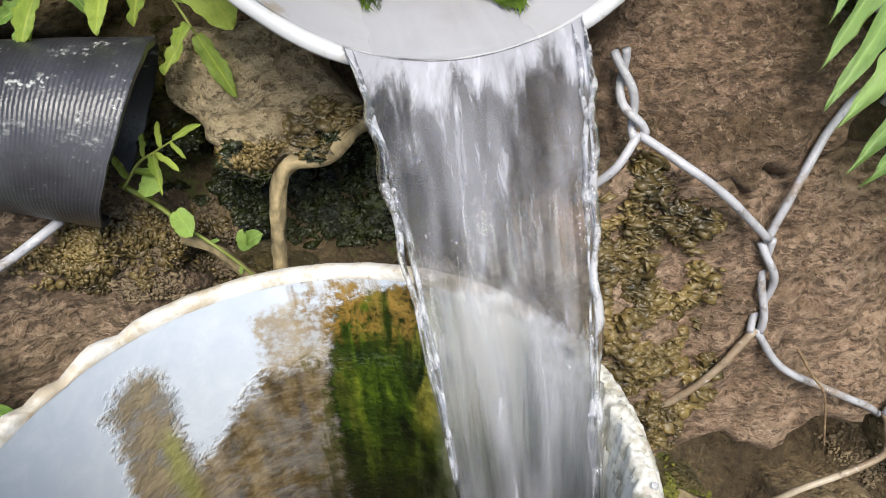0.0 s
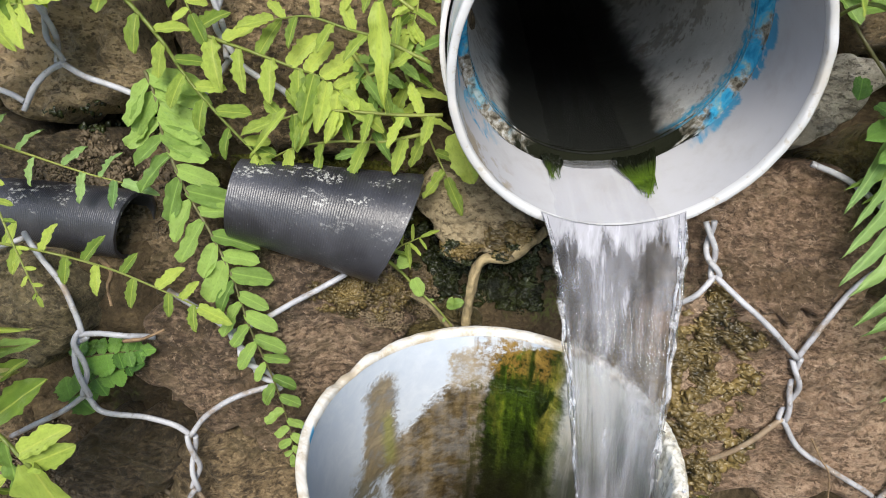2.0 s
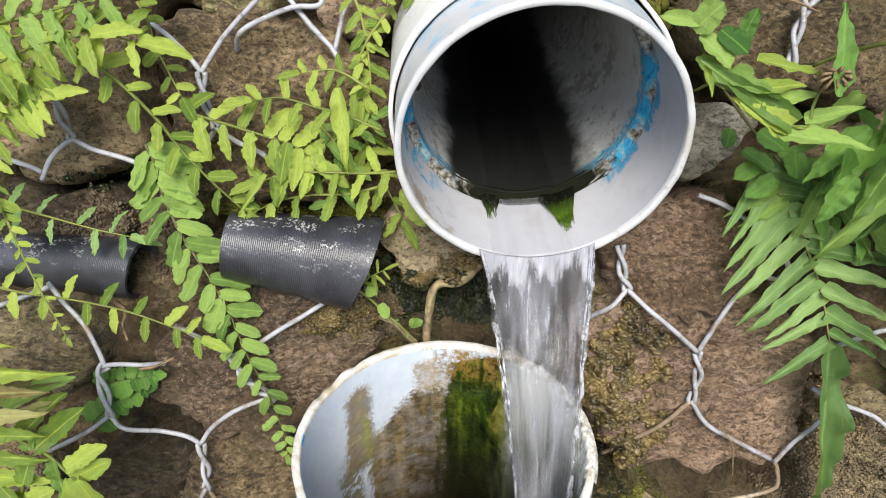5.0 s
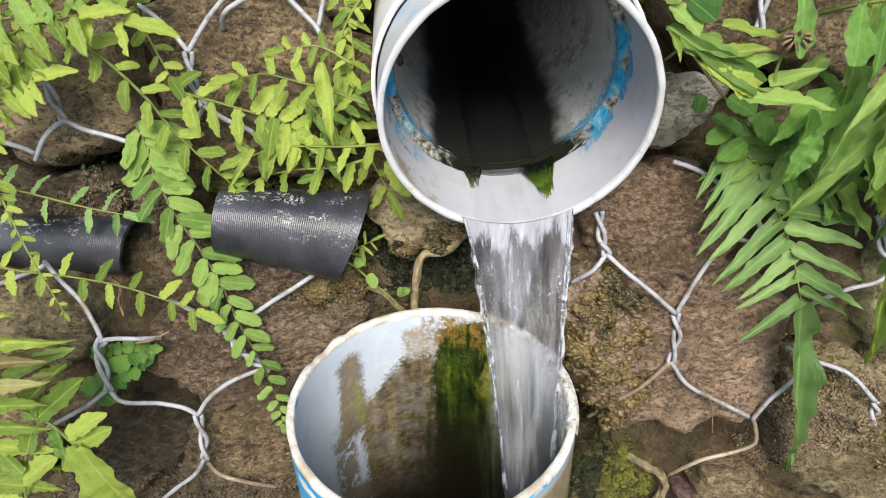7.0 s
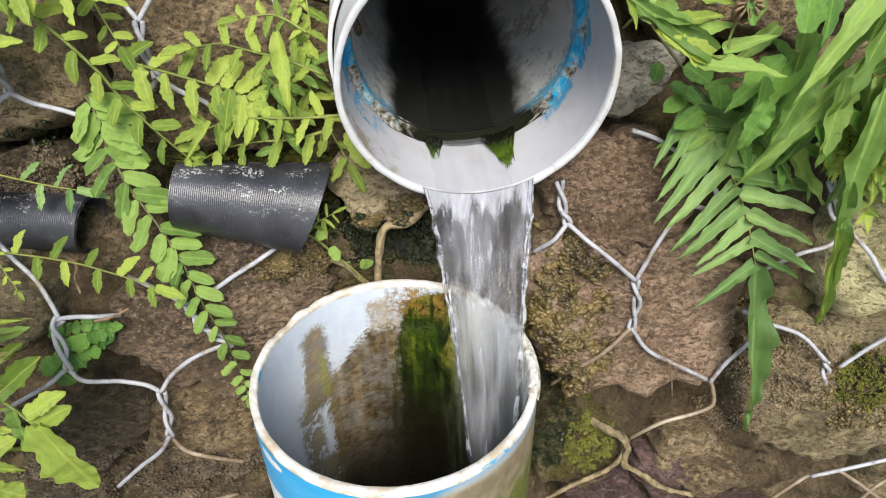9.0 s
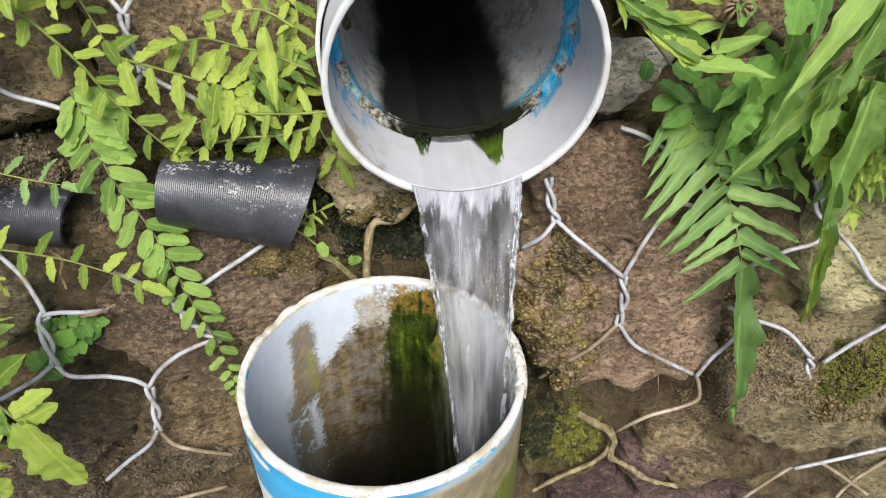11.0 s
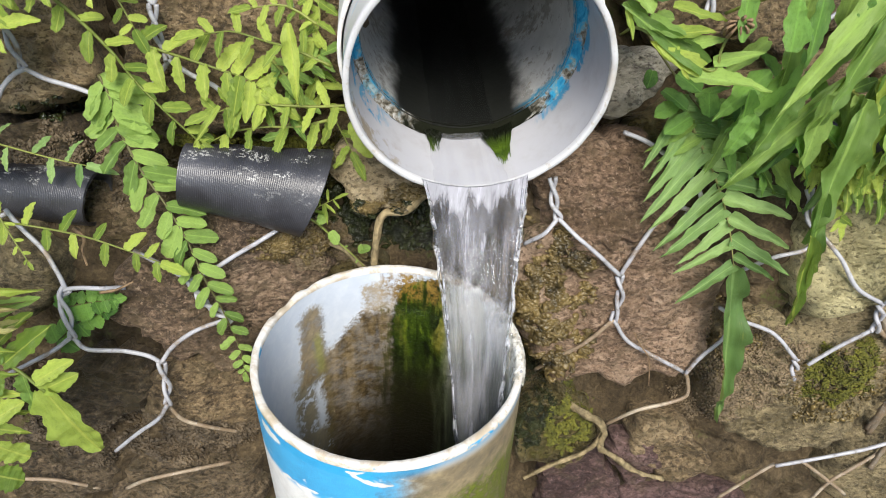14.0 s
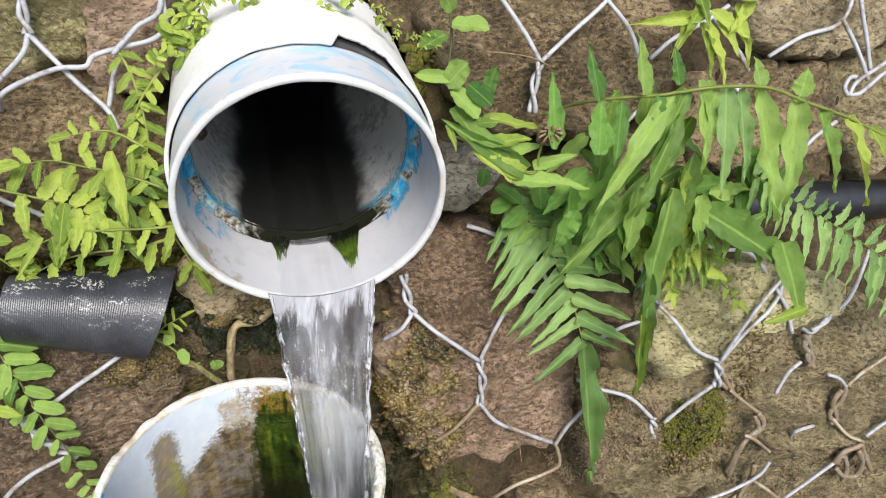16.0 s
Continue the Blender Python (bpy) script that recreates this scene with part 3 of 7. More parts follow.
def crest_material():
    n = Nodes("creamy_foam")
    lump, fine = n.noise(150, 4, 0.65), n.noise(520, 3, 0.6)
    col = n.mix(n.step(lump, 0.35, 0.62), (0.6, 0.57, 0.47), (0.84, 0.83, 0.78))
    n.done((0.9, 0.9, 0.86), 0.12, n.bump(n.m("ADD", lump, n.m("MULTIPLY", fine, 0.4)), 0.7, 0.003), Transmission_Weight=1.0, IOR=1.33)
    return foamy(n, n.m("ADD", 0.5, n.m("MULTIPLY", n.step(lump, 0.36, 0.56), 0.42)), col, (0.9, 0.9, 0.88), 0.5)


def froth_material():
    # creamy froth just below the rim, thinning to clear grey-green water with strands
    n = Nodes("creamy_froth")
    o = n.xyz()
    streak, lump = n.noise(150, 4, 0.6, (1, 1, 0.07), warp=0.5), n.noise(90, 4, 0.65, (1, 1, 0.5))
    deep = n.m("ADD", n.m("SUBTRACT", 0.395, o[2]), n.m("MULTIPLY", n.m("SUBTRACT", streak, 0.5), 0.06))
    near = n.m("SUBTRACT", 1.0, n.step(deep, 0.006, 0.042))
    dens = n.m("ADD", n.m("MULTIPLY", near, n.m("ADD", 0.45, n.m("MULTIPLY", lump, 0.6))), n.m("ADD", 0.1, n.m("MULTIPLY", n.step(streak, 0.47, 0.66), 0.42)))
    col = n.mix(near, (0.5, 0.53, 0.5), n.mix(n.step(lump, 0.35, 0.65), (0.56, 0.53, 0.42), (0.76, 0.74, 0.66)))
    n.done((0.8, 0.84, 0.8), 0.1, n.bump(n.m("ADD", streak, n.m("MULTIPLY", lump, 0.5)), 0.7, 0.004), Transmission_Weight=1.0, IOR=1.33)
    return foamy(n, n.m("MINIMUM", dens, 0.9), col, (0.62, 0.68, 0.6), 0.6)


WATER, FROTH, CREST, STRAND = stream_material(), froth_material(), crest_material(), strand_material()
FILM = water_material("running_water_film", 0.16, 0.15, 0.36, 0.6, (1, 0.1, 0.04), 0.8)
STILL = water_material("dark_still_water", 0.0, 0.25, 0.4, 0.6, (1, 1, 0.2), 0.3)

# ---- building helpers ----


def part(name, bm, material, parent=None, label="", smooth=True):
    me = bpy.data.meshes.new(name)
    bm.to_mesh(me)
    bm.free()
    me.materials.append(material)
    if smooth:
        for p in me.polygons:
            p.use_smooth = True
    ob = new(name, me)
    ob.parent = parent
    return tagged(ob, label) if label else ob


def grid_mesh(rows, closed=False):
    """Faces over a list of rows of places, all of one length."""
    bm = bmesh.new()
    vs = [[bm.verts.new(p) for p in r] for r in rows]
    for a, b in zip(vs, vs[1:]):
        for k in range(len(a) if closed else len(a) - 1):
            j = (k + 1) % len(a)
            bm.faces.new((a[k], a[j], b[j], b[k]))
    return bm


def cap(bm, n, last=False):
    bm.verts.ensure_lookup_table()
    vs = list(bm.verts)[-n:] if last else list(bm.verts)[:n]
    bm.faces.new(vs if last else vs[::-1])
    return bm


def glide(points, steps):
    """A smooth line through the points (Catmull-Rom)."""
    p = [Vector(q) for q in points]
    p = [p[0] * 2 - p[1]] + p + [p[-1] * 2 - p[-2]]
    out = []
    for i in range(1, len(p) - 2):
        for k in range(steps):
            t = k / steps
            a, b, c, d = p[i - 1:i + 3]
            out.append(0.5 * (2 * b + (c - a) * t + (2 * a - 5 * b + 4 * c - d) * t * t + (3 * b - a - 3 * c + d) * t ** 3))
    return out + [p[-2]]


def rod(line, radius, sides=8, rough=0.0, seed=0.0):
    """A round rod along a line; radius is a number or a function of 0..1."""
    rows, n = [], len(line)
    up = Vector((0.13, -0.9, 0.4)).normalized()
    for i, p in enumerate(line):
        d = (line[min(i + 1, n - 1)] - line[max(i - 1, 0)]).normalized()
        s = d.cross(up).normalized()
        u = s.cross(d)
        r = radius(i / (n - 1)) if callable(radius) else radius
        ring = []
        for k in range(sides):
            a = 2 * math.pi * k / sides
            q = r * (1 + rough * noise.noise(p * 130 + Vector((k * 1.7, seed, 0))))
            ring.append(p + s * math.cos(a) * q + u * math.sin(a) * q)
        rows.append(ring)
    bm = grid_mesh(rows, True)
    cap(bm, sides), cap(bm, sides, True)
    return bm


def axis_pose(place, direction, up=(0, 0, 1)):
    """Local z along direction, local y away from up as far as it can."""
    z = Vector(direction).normalized()
    x = Vector(up).cross(z).normalized()
    y = z.cross(x)
    return Matrix.Translation(place) @ Matrix((x, y, z)).transposed().to_4x4()


# ---- the gabion wall ----


def ease(v, a, b):
    q = min(1.0, max(0.0, (v - a) / (b - a)))
    return q * q * (3 - 2 * q)


def wall_y(x, z):
    dz = z - 0.4
    y = 0.107 + 0.059 * x + (0.394 * dz if dz > 0 else 0.12 * dz)
    return y - 0.026 * ease(-x, 0.06, 0.2) * ease(-dz, -0.06, 0.05) - 0.012 * ease(x, 0.24, 0.36) * ease(-dz, -0.05, 0.05)


WALL_N = Vector((0.059, -1, 0.394)).normalized()


def rough_at(p, scale, octaves=5):
    return noise.fractal(p * scale, 0.6, 2.1, octaves)


wall = new("wall_gabion", None)
tagged(wall, "stone-filled gabion wall leaning back, with damp soil and moss between the stones", "wall", kind="structure")


def backing():
    xs = [-2.5, -1.2, -0.8] + [-0.6 + 0.005 * i for i in range(281)] + [1.0, 1.4, 2.5]
    zs = [-0.2, 0.0] + [0.06 + 0.005 * i for i in range(141)] + [0.9, 1.2, 1.6]
    rows = []
    for z in zs:
        row = []
        for x in xs:
            p = Vector((x, 0, z))
            d = 0.027 + 0.024 * rough_at(p, 9) + 0.007 * rough_at(p + Vector((3, 0, 0)), 45)
            for hx, hz, hr, hd in HOLLOWS:
                d += hd * math.exp(-((x - hx) ** 2 + (z - hz) ** 2) / hr ** 2)
            row.append((x, wall_y(x, z) + d, z))
        rows.append(row)
    bm = grid_mesh(rows)
    # the upper pipe's opening goes through
    gone = [f for f in bm.faces if (f.calc_center_median() - Vector((0.0335, f.calc_center_median().y, 0.5455))).length < 0.081]
    bmesh.ops.delete(bm, geom=gone, context="FACES")
    edge = [e for e in bm.edges if e.is_boundary]
    side = bmesh.ops.extrude_edge_only(bm, edges=edge)["geom"]
    bmesh.ops.translate(bm, verts=[v for v in side if isinstance(v, bmesh.types.BMVert)], vec=(0, 0.55, 0))
    return bm


HOLLOWS = [(0.172, 0.262, 0.022, 0.05), (0.212, 0.262, 0.022, 0.05), (0.09, 0.25, 0.014, 0.05), (-0.045, 0.425, 0.02, 0.03), (0.2, 0.245, 0.03, 0.05), (0.103, 0.262, 0.018, 0.06), (-0.012, 0.403, 0.026, 0.03), (0.02, 0.43, 0.04, 0.05), (-0.16, 0.42, 0.03, 0.03), (0.19, 0.295, 0.035, 0.05), (0.1, 0.36, 0.03, 0.03), (0.2, 0.53, 0.05, 0.04), (-0.25, 0.47, 0.05, 0.04), (-0.19, 0.4, 0.03, 0.035), (-0.19, 0.56, 0.02, 0.05), (0.24, 0.48, 0.05, 0.04), (-0.06, 0.5, 0.04, 0.03), (-0.28, 0.33, 0.03, 0.03), (-0.201, 0.554, 0.011, 0.06), (-0.203, 0.541, 0.011, 0.06), (-0.204, 0.528, 0.011, 0.06), (-0.206, 0.515, 0.011, 0.06), (-0.207, 0.501, 0.011, 0.06)]
SOIL_MESH = backing()
tagged(part("soil_backing", SOIL_MESH.copy(), SOIL, wall), "damp dark soil packed between stones")
part("wall_back", grid_mesh([[(x, wall_y(x, z) + 0.56, z) for x in (-2.5, 0, 2.5)] for z in (-0.2, 0.4, 1.0, 1.6)]), SOIL, wall)


SOLID_AT, SOLID_FACE = [], []


def keep_solid(bm):
    """Remembers a surface of the wall, so that moss and crumbs can lie on it."""
    k = len(SOLID_AT)
    bm.verts.index_update()
    SOLID_AT.extend(v.co.copy() for v in bm.verts)
    SOLID_FACE.extend([k + v.index for v in f.verts] for f in bm.faces)


def stone(outline, proud, material, seed, deep=0.05, label=""):
    """One quarried stone: a rounded, uneven block whose face follows the outline (x, z) on the wall."""
    pts = [Vector((x, z)) for x, z in outline]
    mid = sum(pts, Vector((0, 0))) / len(pts)
    pts = [p + (p - mid).normalized() * 0.006 for p in pts]
    for _ in range(3):
        pts = [q for a, b in zip(pts, pts[1:] + pts[:1]) for q in (a * 0.78 + b * 0.22, a * 0.22 + b * 0.78)]
    n = 128
    ln = [0.0]
    for a, b in zip(pts, pts[1:] + pts[:1]):
        ln.append(ln[-1] + (b - a).length)
    ring = []
    k = 0
    for i in range(n):
        s = ln[-1] * i / n
        while ln[k + 1] < s:
            k += 1
        a, b = pts[k], pts[(k + 1) % len(pts)]
        ring.append(a.lerp(b, (s - ln[k]) / max(ln[k + 1] - ln[k], 1e-9)))
    c = sum(ring, Vector((0, 0))) / n
    tilt = Vector((noise.noise((seed * 3.1, 1, 0)), noise.noise((seed * 1.7, 5, 0)))) * 0.18
    off = Vector((seed * 7.3, seed * 2.9, seed * 5.1))
    rows = []
    rs = [1.0, 1.015, 1.0, 0.985, 0.96, 0.93, 0.89, 0.84] + [0.84 * (1 - (i + 1) / 36) for i in range(35)] + [0.012]
    hs = [deep, 0.55 * deep, 0.3 * deep, 0.16 * deep, 0.08 * deep, 0.03 * deep, 0.01 * deep, 0.0]
    for i, r in enumerate(rs):
        row = []
        for q in ring:
            e = c + (q - c) * r
            edge = 0.012 * noise.noise(Vector((q.x, q.y, 0)) * 38 + off) + 0.006 * noise.noise(Vector((q.x, q.y, 0)) * 110 + off)
            e = e + (q - c).normalized() * edge * min(r, 1.0)
            back = (hs[i] if i < len(hs) else 0.0) - proud + tilt.dot(e - c)
            p3 = Vector((e.x, 0, e.y)) + off
            lump = 0.011 * rough_at(p3, 14, 4) + 0.0022 * rough_at(Vector((p3.x * 0.6, 0, p3.z * 1.4)), 60, 5)
            ledge = 0.0012 * abs(noise.noise(Vector((p3.x * 9, 0, p3.z * 42))))
            chip = 0.0014 * abs(noise.noise(Vector((p3.x * 55, 0, p3.z * 95)))) + 0.0016 * noise.noise(p3 * 130) + 0.0009 * noise.noise(p3 * 260)
            step = 0.0014 * ease(noise.noise(Vector((p3.x * 17, 3, p3.z * 30))), -0.05, 0.05)
            back += (lump + ledge + chip + step) * (1.0 if i > 2 else 0.5)
            row.append(Vector((e.x, wall_y(e.x, e.y), e.y)) - WALL_N * back)
        rows.append(row)
    bm = grid_mesh(rows, True)
    bm.verts.ensure_lookup_table()
    bm.faces.new(list(bm.verts)[-n:])
    bmesh.ops.recalc_face_normals(bm, faces=bm.faces)
    keep_solid(bm)
    ob = part("stone", bm, material, wall)
    return tagged(ob, label) if label else ob


stone([(0.093, 0.413), (0.091, 0.438), (0.105, 0.462), (0.134, 0.471), (0.167, 0.465), (0.183, 0.450), (0.192, 0.429), (0.179, 0.408), (0.135, 0.401)], 0.006, STONE_RED, 1, 0.050, "smooth reddish sandstone")
stone([(0.085, 0.401), (0.134, 0.405), (0.182, 0.407), (0.223, 0.388), (0.239, 0.346), (0.246, 0.296), (0.216, 0.279), (0.137, 0.269), (0.104, 0.308), (0.086, 0.358)], 0.008, STONE_RED, 2, 0.050, "large reddish sandstone with a mossy flank")
stone([(0.154, 0.230), (0.192, 0.238), (0.216, 0.228), (0.22, 0.203), (0.191, 0.193), (0.161, 0.210)], -0.058, STONE_SLATE, 3, 0.050)
stone([(0.201, 0.204), (0.211, 0.222), (0.240, 0.220), (0.266, 0.190), (0.277, 0.156), (0.249, 0.143), (0.222, 0.175)], 0.004, STONE_BROWN, 4, 0.050, "rounded brown stone in a gap")
stone([(0.189, 0.199), (0.207, 0.207), (0.247, 0.148), (0.213, 0.143), (0.198, 0.171)], -0.002, STONE_PINK, 5, 0.050, "purple stone wedged in a gap")
stone([(0.099, 0.239), (0.126, 0.252), (0.157, 0.232), (0.170, 0.191), (0.152, 0.166), (0.108, 0.170)], 0.000, STONE_MOSSY, 6, 0.050, "wet green mossy stone")
stone([(0.128, 0.171), (0.165, 0.182), (0.198, 0.148), (0.208, 0.079), (0.130, 0.080)], -0.002, STONE_PINK, 7, 0.050, "greyish purple stone")
stone([(0.206, 0.126), (0.284, 0.134), (0.327, 0.130), (0.354, 0.030), (0.214, 0.013)], -0.004, STONE_PINK, 8, 0.050)
stone([(0.261, 0.333), (0.313, 0.332), (0.382, 0.296), (0.392, 0.256), (0.378, 0.218), (0.326, 0.204), (0.271, 0.226), (0.249, 0.280)], 0.004, STONE_GREY, 9, 0.050, "crumbly grey stone with yellow lichen")
stone([(0.293, 0.377), (0.307, 0.425), (0.340, 0.438), (0.409, 0.425), (0.461, 0.410), (0.453, 0.388), (0.362, 0.383), (0.351, 0.365), (0.313, 0.340)], 0.012, STONE_PALE, 10, 0.050, "pale greenish stone")
stone([(0.311, 0.328), (0.338, 0.361), (0.367, 0.376), (0.426, 0.391), (0.499, 0.395), (0.590, 0.360), (0.649, 0.214), (0.487, 0.242), (0.399, 0.267), (0.350, 0.290)], 0.006, STONE_GREY, 11, 0.050, "large grey layered stone")
stone([(0.395, 0.251), (0.461, 0.243), (0.666, 0.205), (0.759, 0.036), (0.403, 0.117), (0.391, 0.196)], 0.000, STONE_GREY, 12, 0.050)
stone([(0.128, 0.635), (0.293, 0.636), (0.305, 0.593), (0.305, 0.541), (0.243, 0.532), (0.163, 0.539), (0.131, 0.575)], 0.000, STONE_BROWN, 13, 0.050, "pale brown layered stone")
stone([(0.362, 0.637), (0.516, 0.638), (0.514, 0.592), (0.421, 0.580), (0.373, 0.583)], 0.004, STONE_TAN, 14, 0.050)
stone([(0.323, 0.577), (0.433, 0.573), (0.449, 0.515), (0.414, 0.491), (0.329, 0.503)], -0.005, STONE_BROWN, 15, 0.050)
stone([(0.444, 0.581), (0.544, 0.588), (0.562, 0.493), (0.459, 0.498)], -0.004, STONE_GREY, 16, 0.050)
stone([(0.133, 0.529), (0.165, 0.524), (0.173, 0.510), (0.136, 0.482), (0.125, 0.501)], 0.010, STONE_ASH, 17, 0.050, "grey stone beside the pipe")
stone([(-0.157, 0.633), (-0.085, 0.633), (-0.088, 0.612), (-0.098, 0.597), (-0.108, 0.586), (-0.126, 0.582), (-0.166, 0.579)], 0.000, STONE_PALE, 18, 0.050, "grey-green stone")
stone([(-0.078, 0.633), (-0.037, 0.634), (-0.044, 0.591), (-0.058, 0.569), (-0.078, 0.571), (-0.088, 0.583), (-0.083, 0.609)], 0.000, STONE_RED, 19, 0.050)
stone([(-0.188, 0.575), (-0.152, 0.576), (-0.109, 0.572), (-0.070, 0.560), (-0.044, 0.543), (-0.045, 0.496), (-0.081, 0.473), (-0.138, 0.470), (-0.182, 0.485), (-0.195, 0.533)], 0.000, STONE_BROWN, 20, 0.050, "brown layered stone")
stone([(-0.310, 0.539), (-0.262, 0.560), (-0.216, 0.562), (-0.213, 0.537), (-0.215, 0.496), (-0.238, 0.489), (-0.288, 0.487), (-0.316, 0.498)], 0.000, STONE_BROWN, 21, 0.050, "grey-brown stone")
stone([(-0.150, 0.415), (-0.101, 0.423), (-0.064, 0.399), (-0.050, 0.376), (-0.092, 0.341), (-0.121, 0.294), (-0.158, 0.310), (-0.191, 0.338), (-0.209, 0.362), (-0.187, 0.392)], 0.004, STONE_ROSY, 22, 0.050, "large rosy brown stone below the black pipe")
stone([(-0.188, 0.298), (-0.151, 0.309), (-0.116, 0.283), (-0.106, 0.219), (-0.181, 0.222), (-0.198, 0.260)], 0.000, STONE_BROWN, 23, 0.050)
stone([(-0.254, 0.296), (-0.195, 0.313), (-0.201, 0.271), (-0.238, 0.234), (-0.270, 0.243)], -0.005, STONE_DARK, 24, 0.050)
stone([(-0.324, 0.404), (-0.274, 0.416), (-0.239, 0.400), (-0.226, 0.379), (-0.252, 0.359), (-0.332, 0.354)], 0.005, STONE_GREY, 25, 0.050, "pinkish grey stone")
stone([(-0.041, 0.457), (-0.009, 0.461), (0.007, 0.438), (0.002, 0.424), (-0.025, 0.419), (-0.044, 0.437)], 0.004, STONE_TAN, 26, 0.050, "tan pitted stone")
stone([(-0.314, 0.236), (-0.245, 0.240), (-0.240, 0.166), (-0.333, 0.146)], -0.005, STONE_DARK, 27, 0.050)
stone([(-0.236, 0.202), (-0.131, 0.200), (-0.123, 0.112), (-0.256, 0.138)], -0.004, STONE_DARK, 28, 0.050)
stone([(-0.332, 0.471), (-0.260, 0.473), (-0.230, 0.458), (-0.239, 0.434), (-0.335, 0.429)], -0.015, STONE_DARK, 29, 0.050)
stone([(-0.375, 0.322), (-0.315, 0.327), (-0.303, 0.267), (-0.353, 0.207), (-0.418, 0.208)], -0.010, STONE_BROWN, 30, 0.050)
stone([(0.180, 0.488), (0.211, 0.490), (0.230, 0.465), (0.212, 0.445), (0.176, 0.452), (0.163, 0.469)], -0.020, STONE_MOSSY, 31, 0.050)
stone([(0.228, 0.521), (0.316, 0.526), (0.339, 0.480), (0.302, 0.452), (0.234, 0.477)], -0.020, STONE_BROWN, 32, 0.050)
stone([(-0.090, 0.464), (-0.051, 0.467), (-0.039, 0.445), (-0.060, 0.427), (-0.091, 0.435)], -0.020, STONE_MOSSY, 33, 0.050)
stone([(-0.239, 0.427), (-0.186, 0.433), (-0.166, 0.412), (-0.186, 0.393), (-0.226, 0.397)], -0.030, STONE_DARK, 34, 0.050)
stone([(-0.076, 0.369), (-0.043, 0.387), (-0.011, 0.382), (-0.029, 0.348), (-0.063, 0.329)], -0.006, STONE_MOSSY, 35, 0.050)
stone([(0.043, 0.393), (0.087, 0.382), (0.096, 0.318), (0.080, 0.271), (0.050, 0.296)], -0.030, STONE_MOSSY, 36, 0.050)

keep_solid(SOIL_MESH)
SOIL_MESH.free()
FACE_OF_WALL = BVHTree.FromPolygons(SOLID_AT, SOLID_FACE)


def on_wall(x, z):
    """The wall's foremost surface at x, z, and its direction there."""
    at, normal, _, _ = FACE_OF_WALL.ray_cast(Vector((x, -0.1, z + 0.08)), Vector((0, 1, -0.394)).normalized(), 1.0)
    if at is None:
        return Vector((x, wall_y(x, z), z)), WALL_N
    return at, normal if normal.dot(WALL_N) > 0 else -normal


# ---- ground ----
bm = bmesh.new()
bmesh.ops.create_grid(bm, x_segments=40, y_segments=40, size=60)
for v in bm.verts:
    v.co.z = 0.02 * noise.noise(v.co * 0.7)
tagged(part("ground", bm, GROUND), "bare damp earth in front of the wall", "ground", kind="structure")

# ---- the lower pipe ----
lower = new("lower_pipe")
lower.location = (0, 0, 0.4)
tagged(lower, "upright white plastic pipe with chipped rim, blue paint and algae", "pipe")
LR, LI = 0.0795, 0.0752


def chips(a):
    d = 0.0005 * abs(noise.noise((math.sin(a) * 6, math.cos(a) * 6, 1.0)))
    d += 0.0009 * max(0.0, noise.noise((math.sin(a) * 22, math.cos(a) * 22, 4.0)) - 0.1)
    w = (math.degrees(a) + 180) % 360 - 180
    d += 0.0035 * max(0.0, 1 - abs(w + 62) / 7) + 0.0022 * max(0.0, 1 - abs(w + 70) / 4) + 0.0018 * max(0.0, 1 - abs(w + 48) / 5)
    return d


def pipe_wall(r0, r1, z0, z1, rim=None, n=120, steps=24):
    """Cylindrical skin from (r0, z0) to (r1, z1); rim(angle) shifts its first end."""
    rows = []
    for i in range(steps + 1):
        f = i / steps
        z, r = z0 + (z1 - z0) * f, r0 + (r1 - r0) * f
        rows.append([(r * math.sin(2 * math.pi * k / n), r * math.cos(2 * math.pi * k / n), z - (rim(2 * math.pi * k / n) * (1 - f) if rim else 0.0)) for k in range(n)])
    return grid_mesh(rows, True)


def rim_ring(r_out, r_in, rim, z=0.0, bevel=0.0007, n=180):
    rows = []
    for r, dz in ((r_out, -0.004), (r_out, -bevel), (r_out - bevel, 0), (r_in + bevel, 0), (r_in, -bevel), (r_in, -0.004)):
        row = []
        for k in range(n):
            a = 2 * math.pi * k / n
            wob = 1 + 0.004 * noise.noise((math.sin(a) * 9, math.cos(a) * 9, r * 900))
            drop = rim(a) if dz > -0.003 else 0.0
            row.append((r * wob * math.sin(a), r * wob * math.cos(a), z + dz - drop))
        rows.append(row)
    return grid_mesh(rows, True)


part("outer_wall", pipe_wall(LR, LR, -0.42, -0.004), lower_outside(), lower, "white plastic with blue paint and moss")
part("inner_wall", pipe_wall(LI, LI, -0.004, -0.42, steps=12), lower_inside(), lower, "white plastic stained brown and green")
part("rim", rim_ring(LR, LI, chips), RIM, lower, "chipped cream-white edge")
# black disc added below the pool, standing in for the pipe's unlit depth
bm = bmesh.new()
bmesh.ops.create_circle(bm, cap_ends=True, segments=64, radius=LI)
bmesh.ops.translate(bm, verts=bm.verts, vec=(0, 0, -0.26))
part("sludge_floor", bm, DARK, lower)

# ---- the upper pipe ----
MOUTH, OUT = Vector((0.0465, 0.0768, 0.5328)), Vector((0.126, -1, -0.105)).normalized()
upper = new("upper_pipe")
upper.matrix_world = axis_pose(MOUTH, -OUT, (0, 0, -1))
tagged(upper, "white plastic pipe jutting from the wall, slimy black inside", "pipe")
UR, UI = 0.0767, 0.0730


def no_chip(a):
    return 0.0008 * noise.noise((math.sin(a) * 7, math.cos(a) * 7, 9.0))


def mouth_ring():
    bm = rim_ring(UR, UI, no_chip)
    for v in bm.verts:
        v.co.z = -v.co.z
    return bm


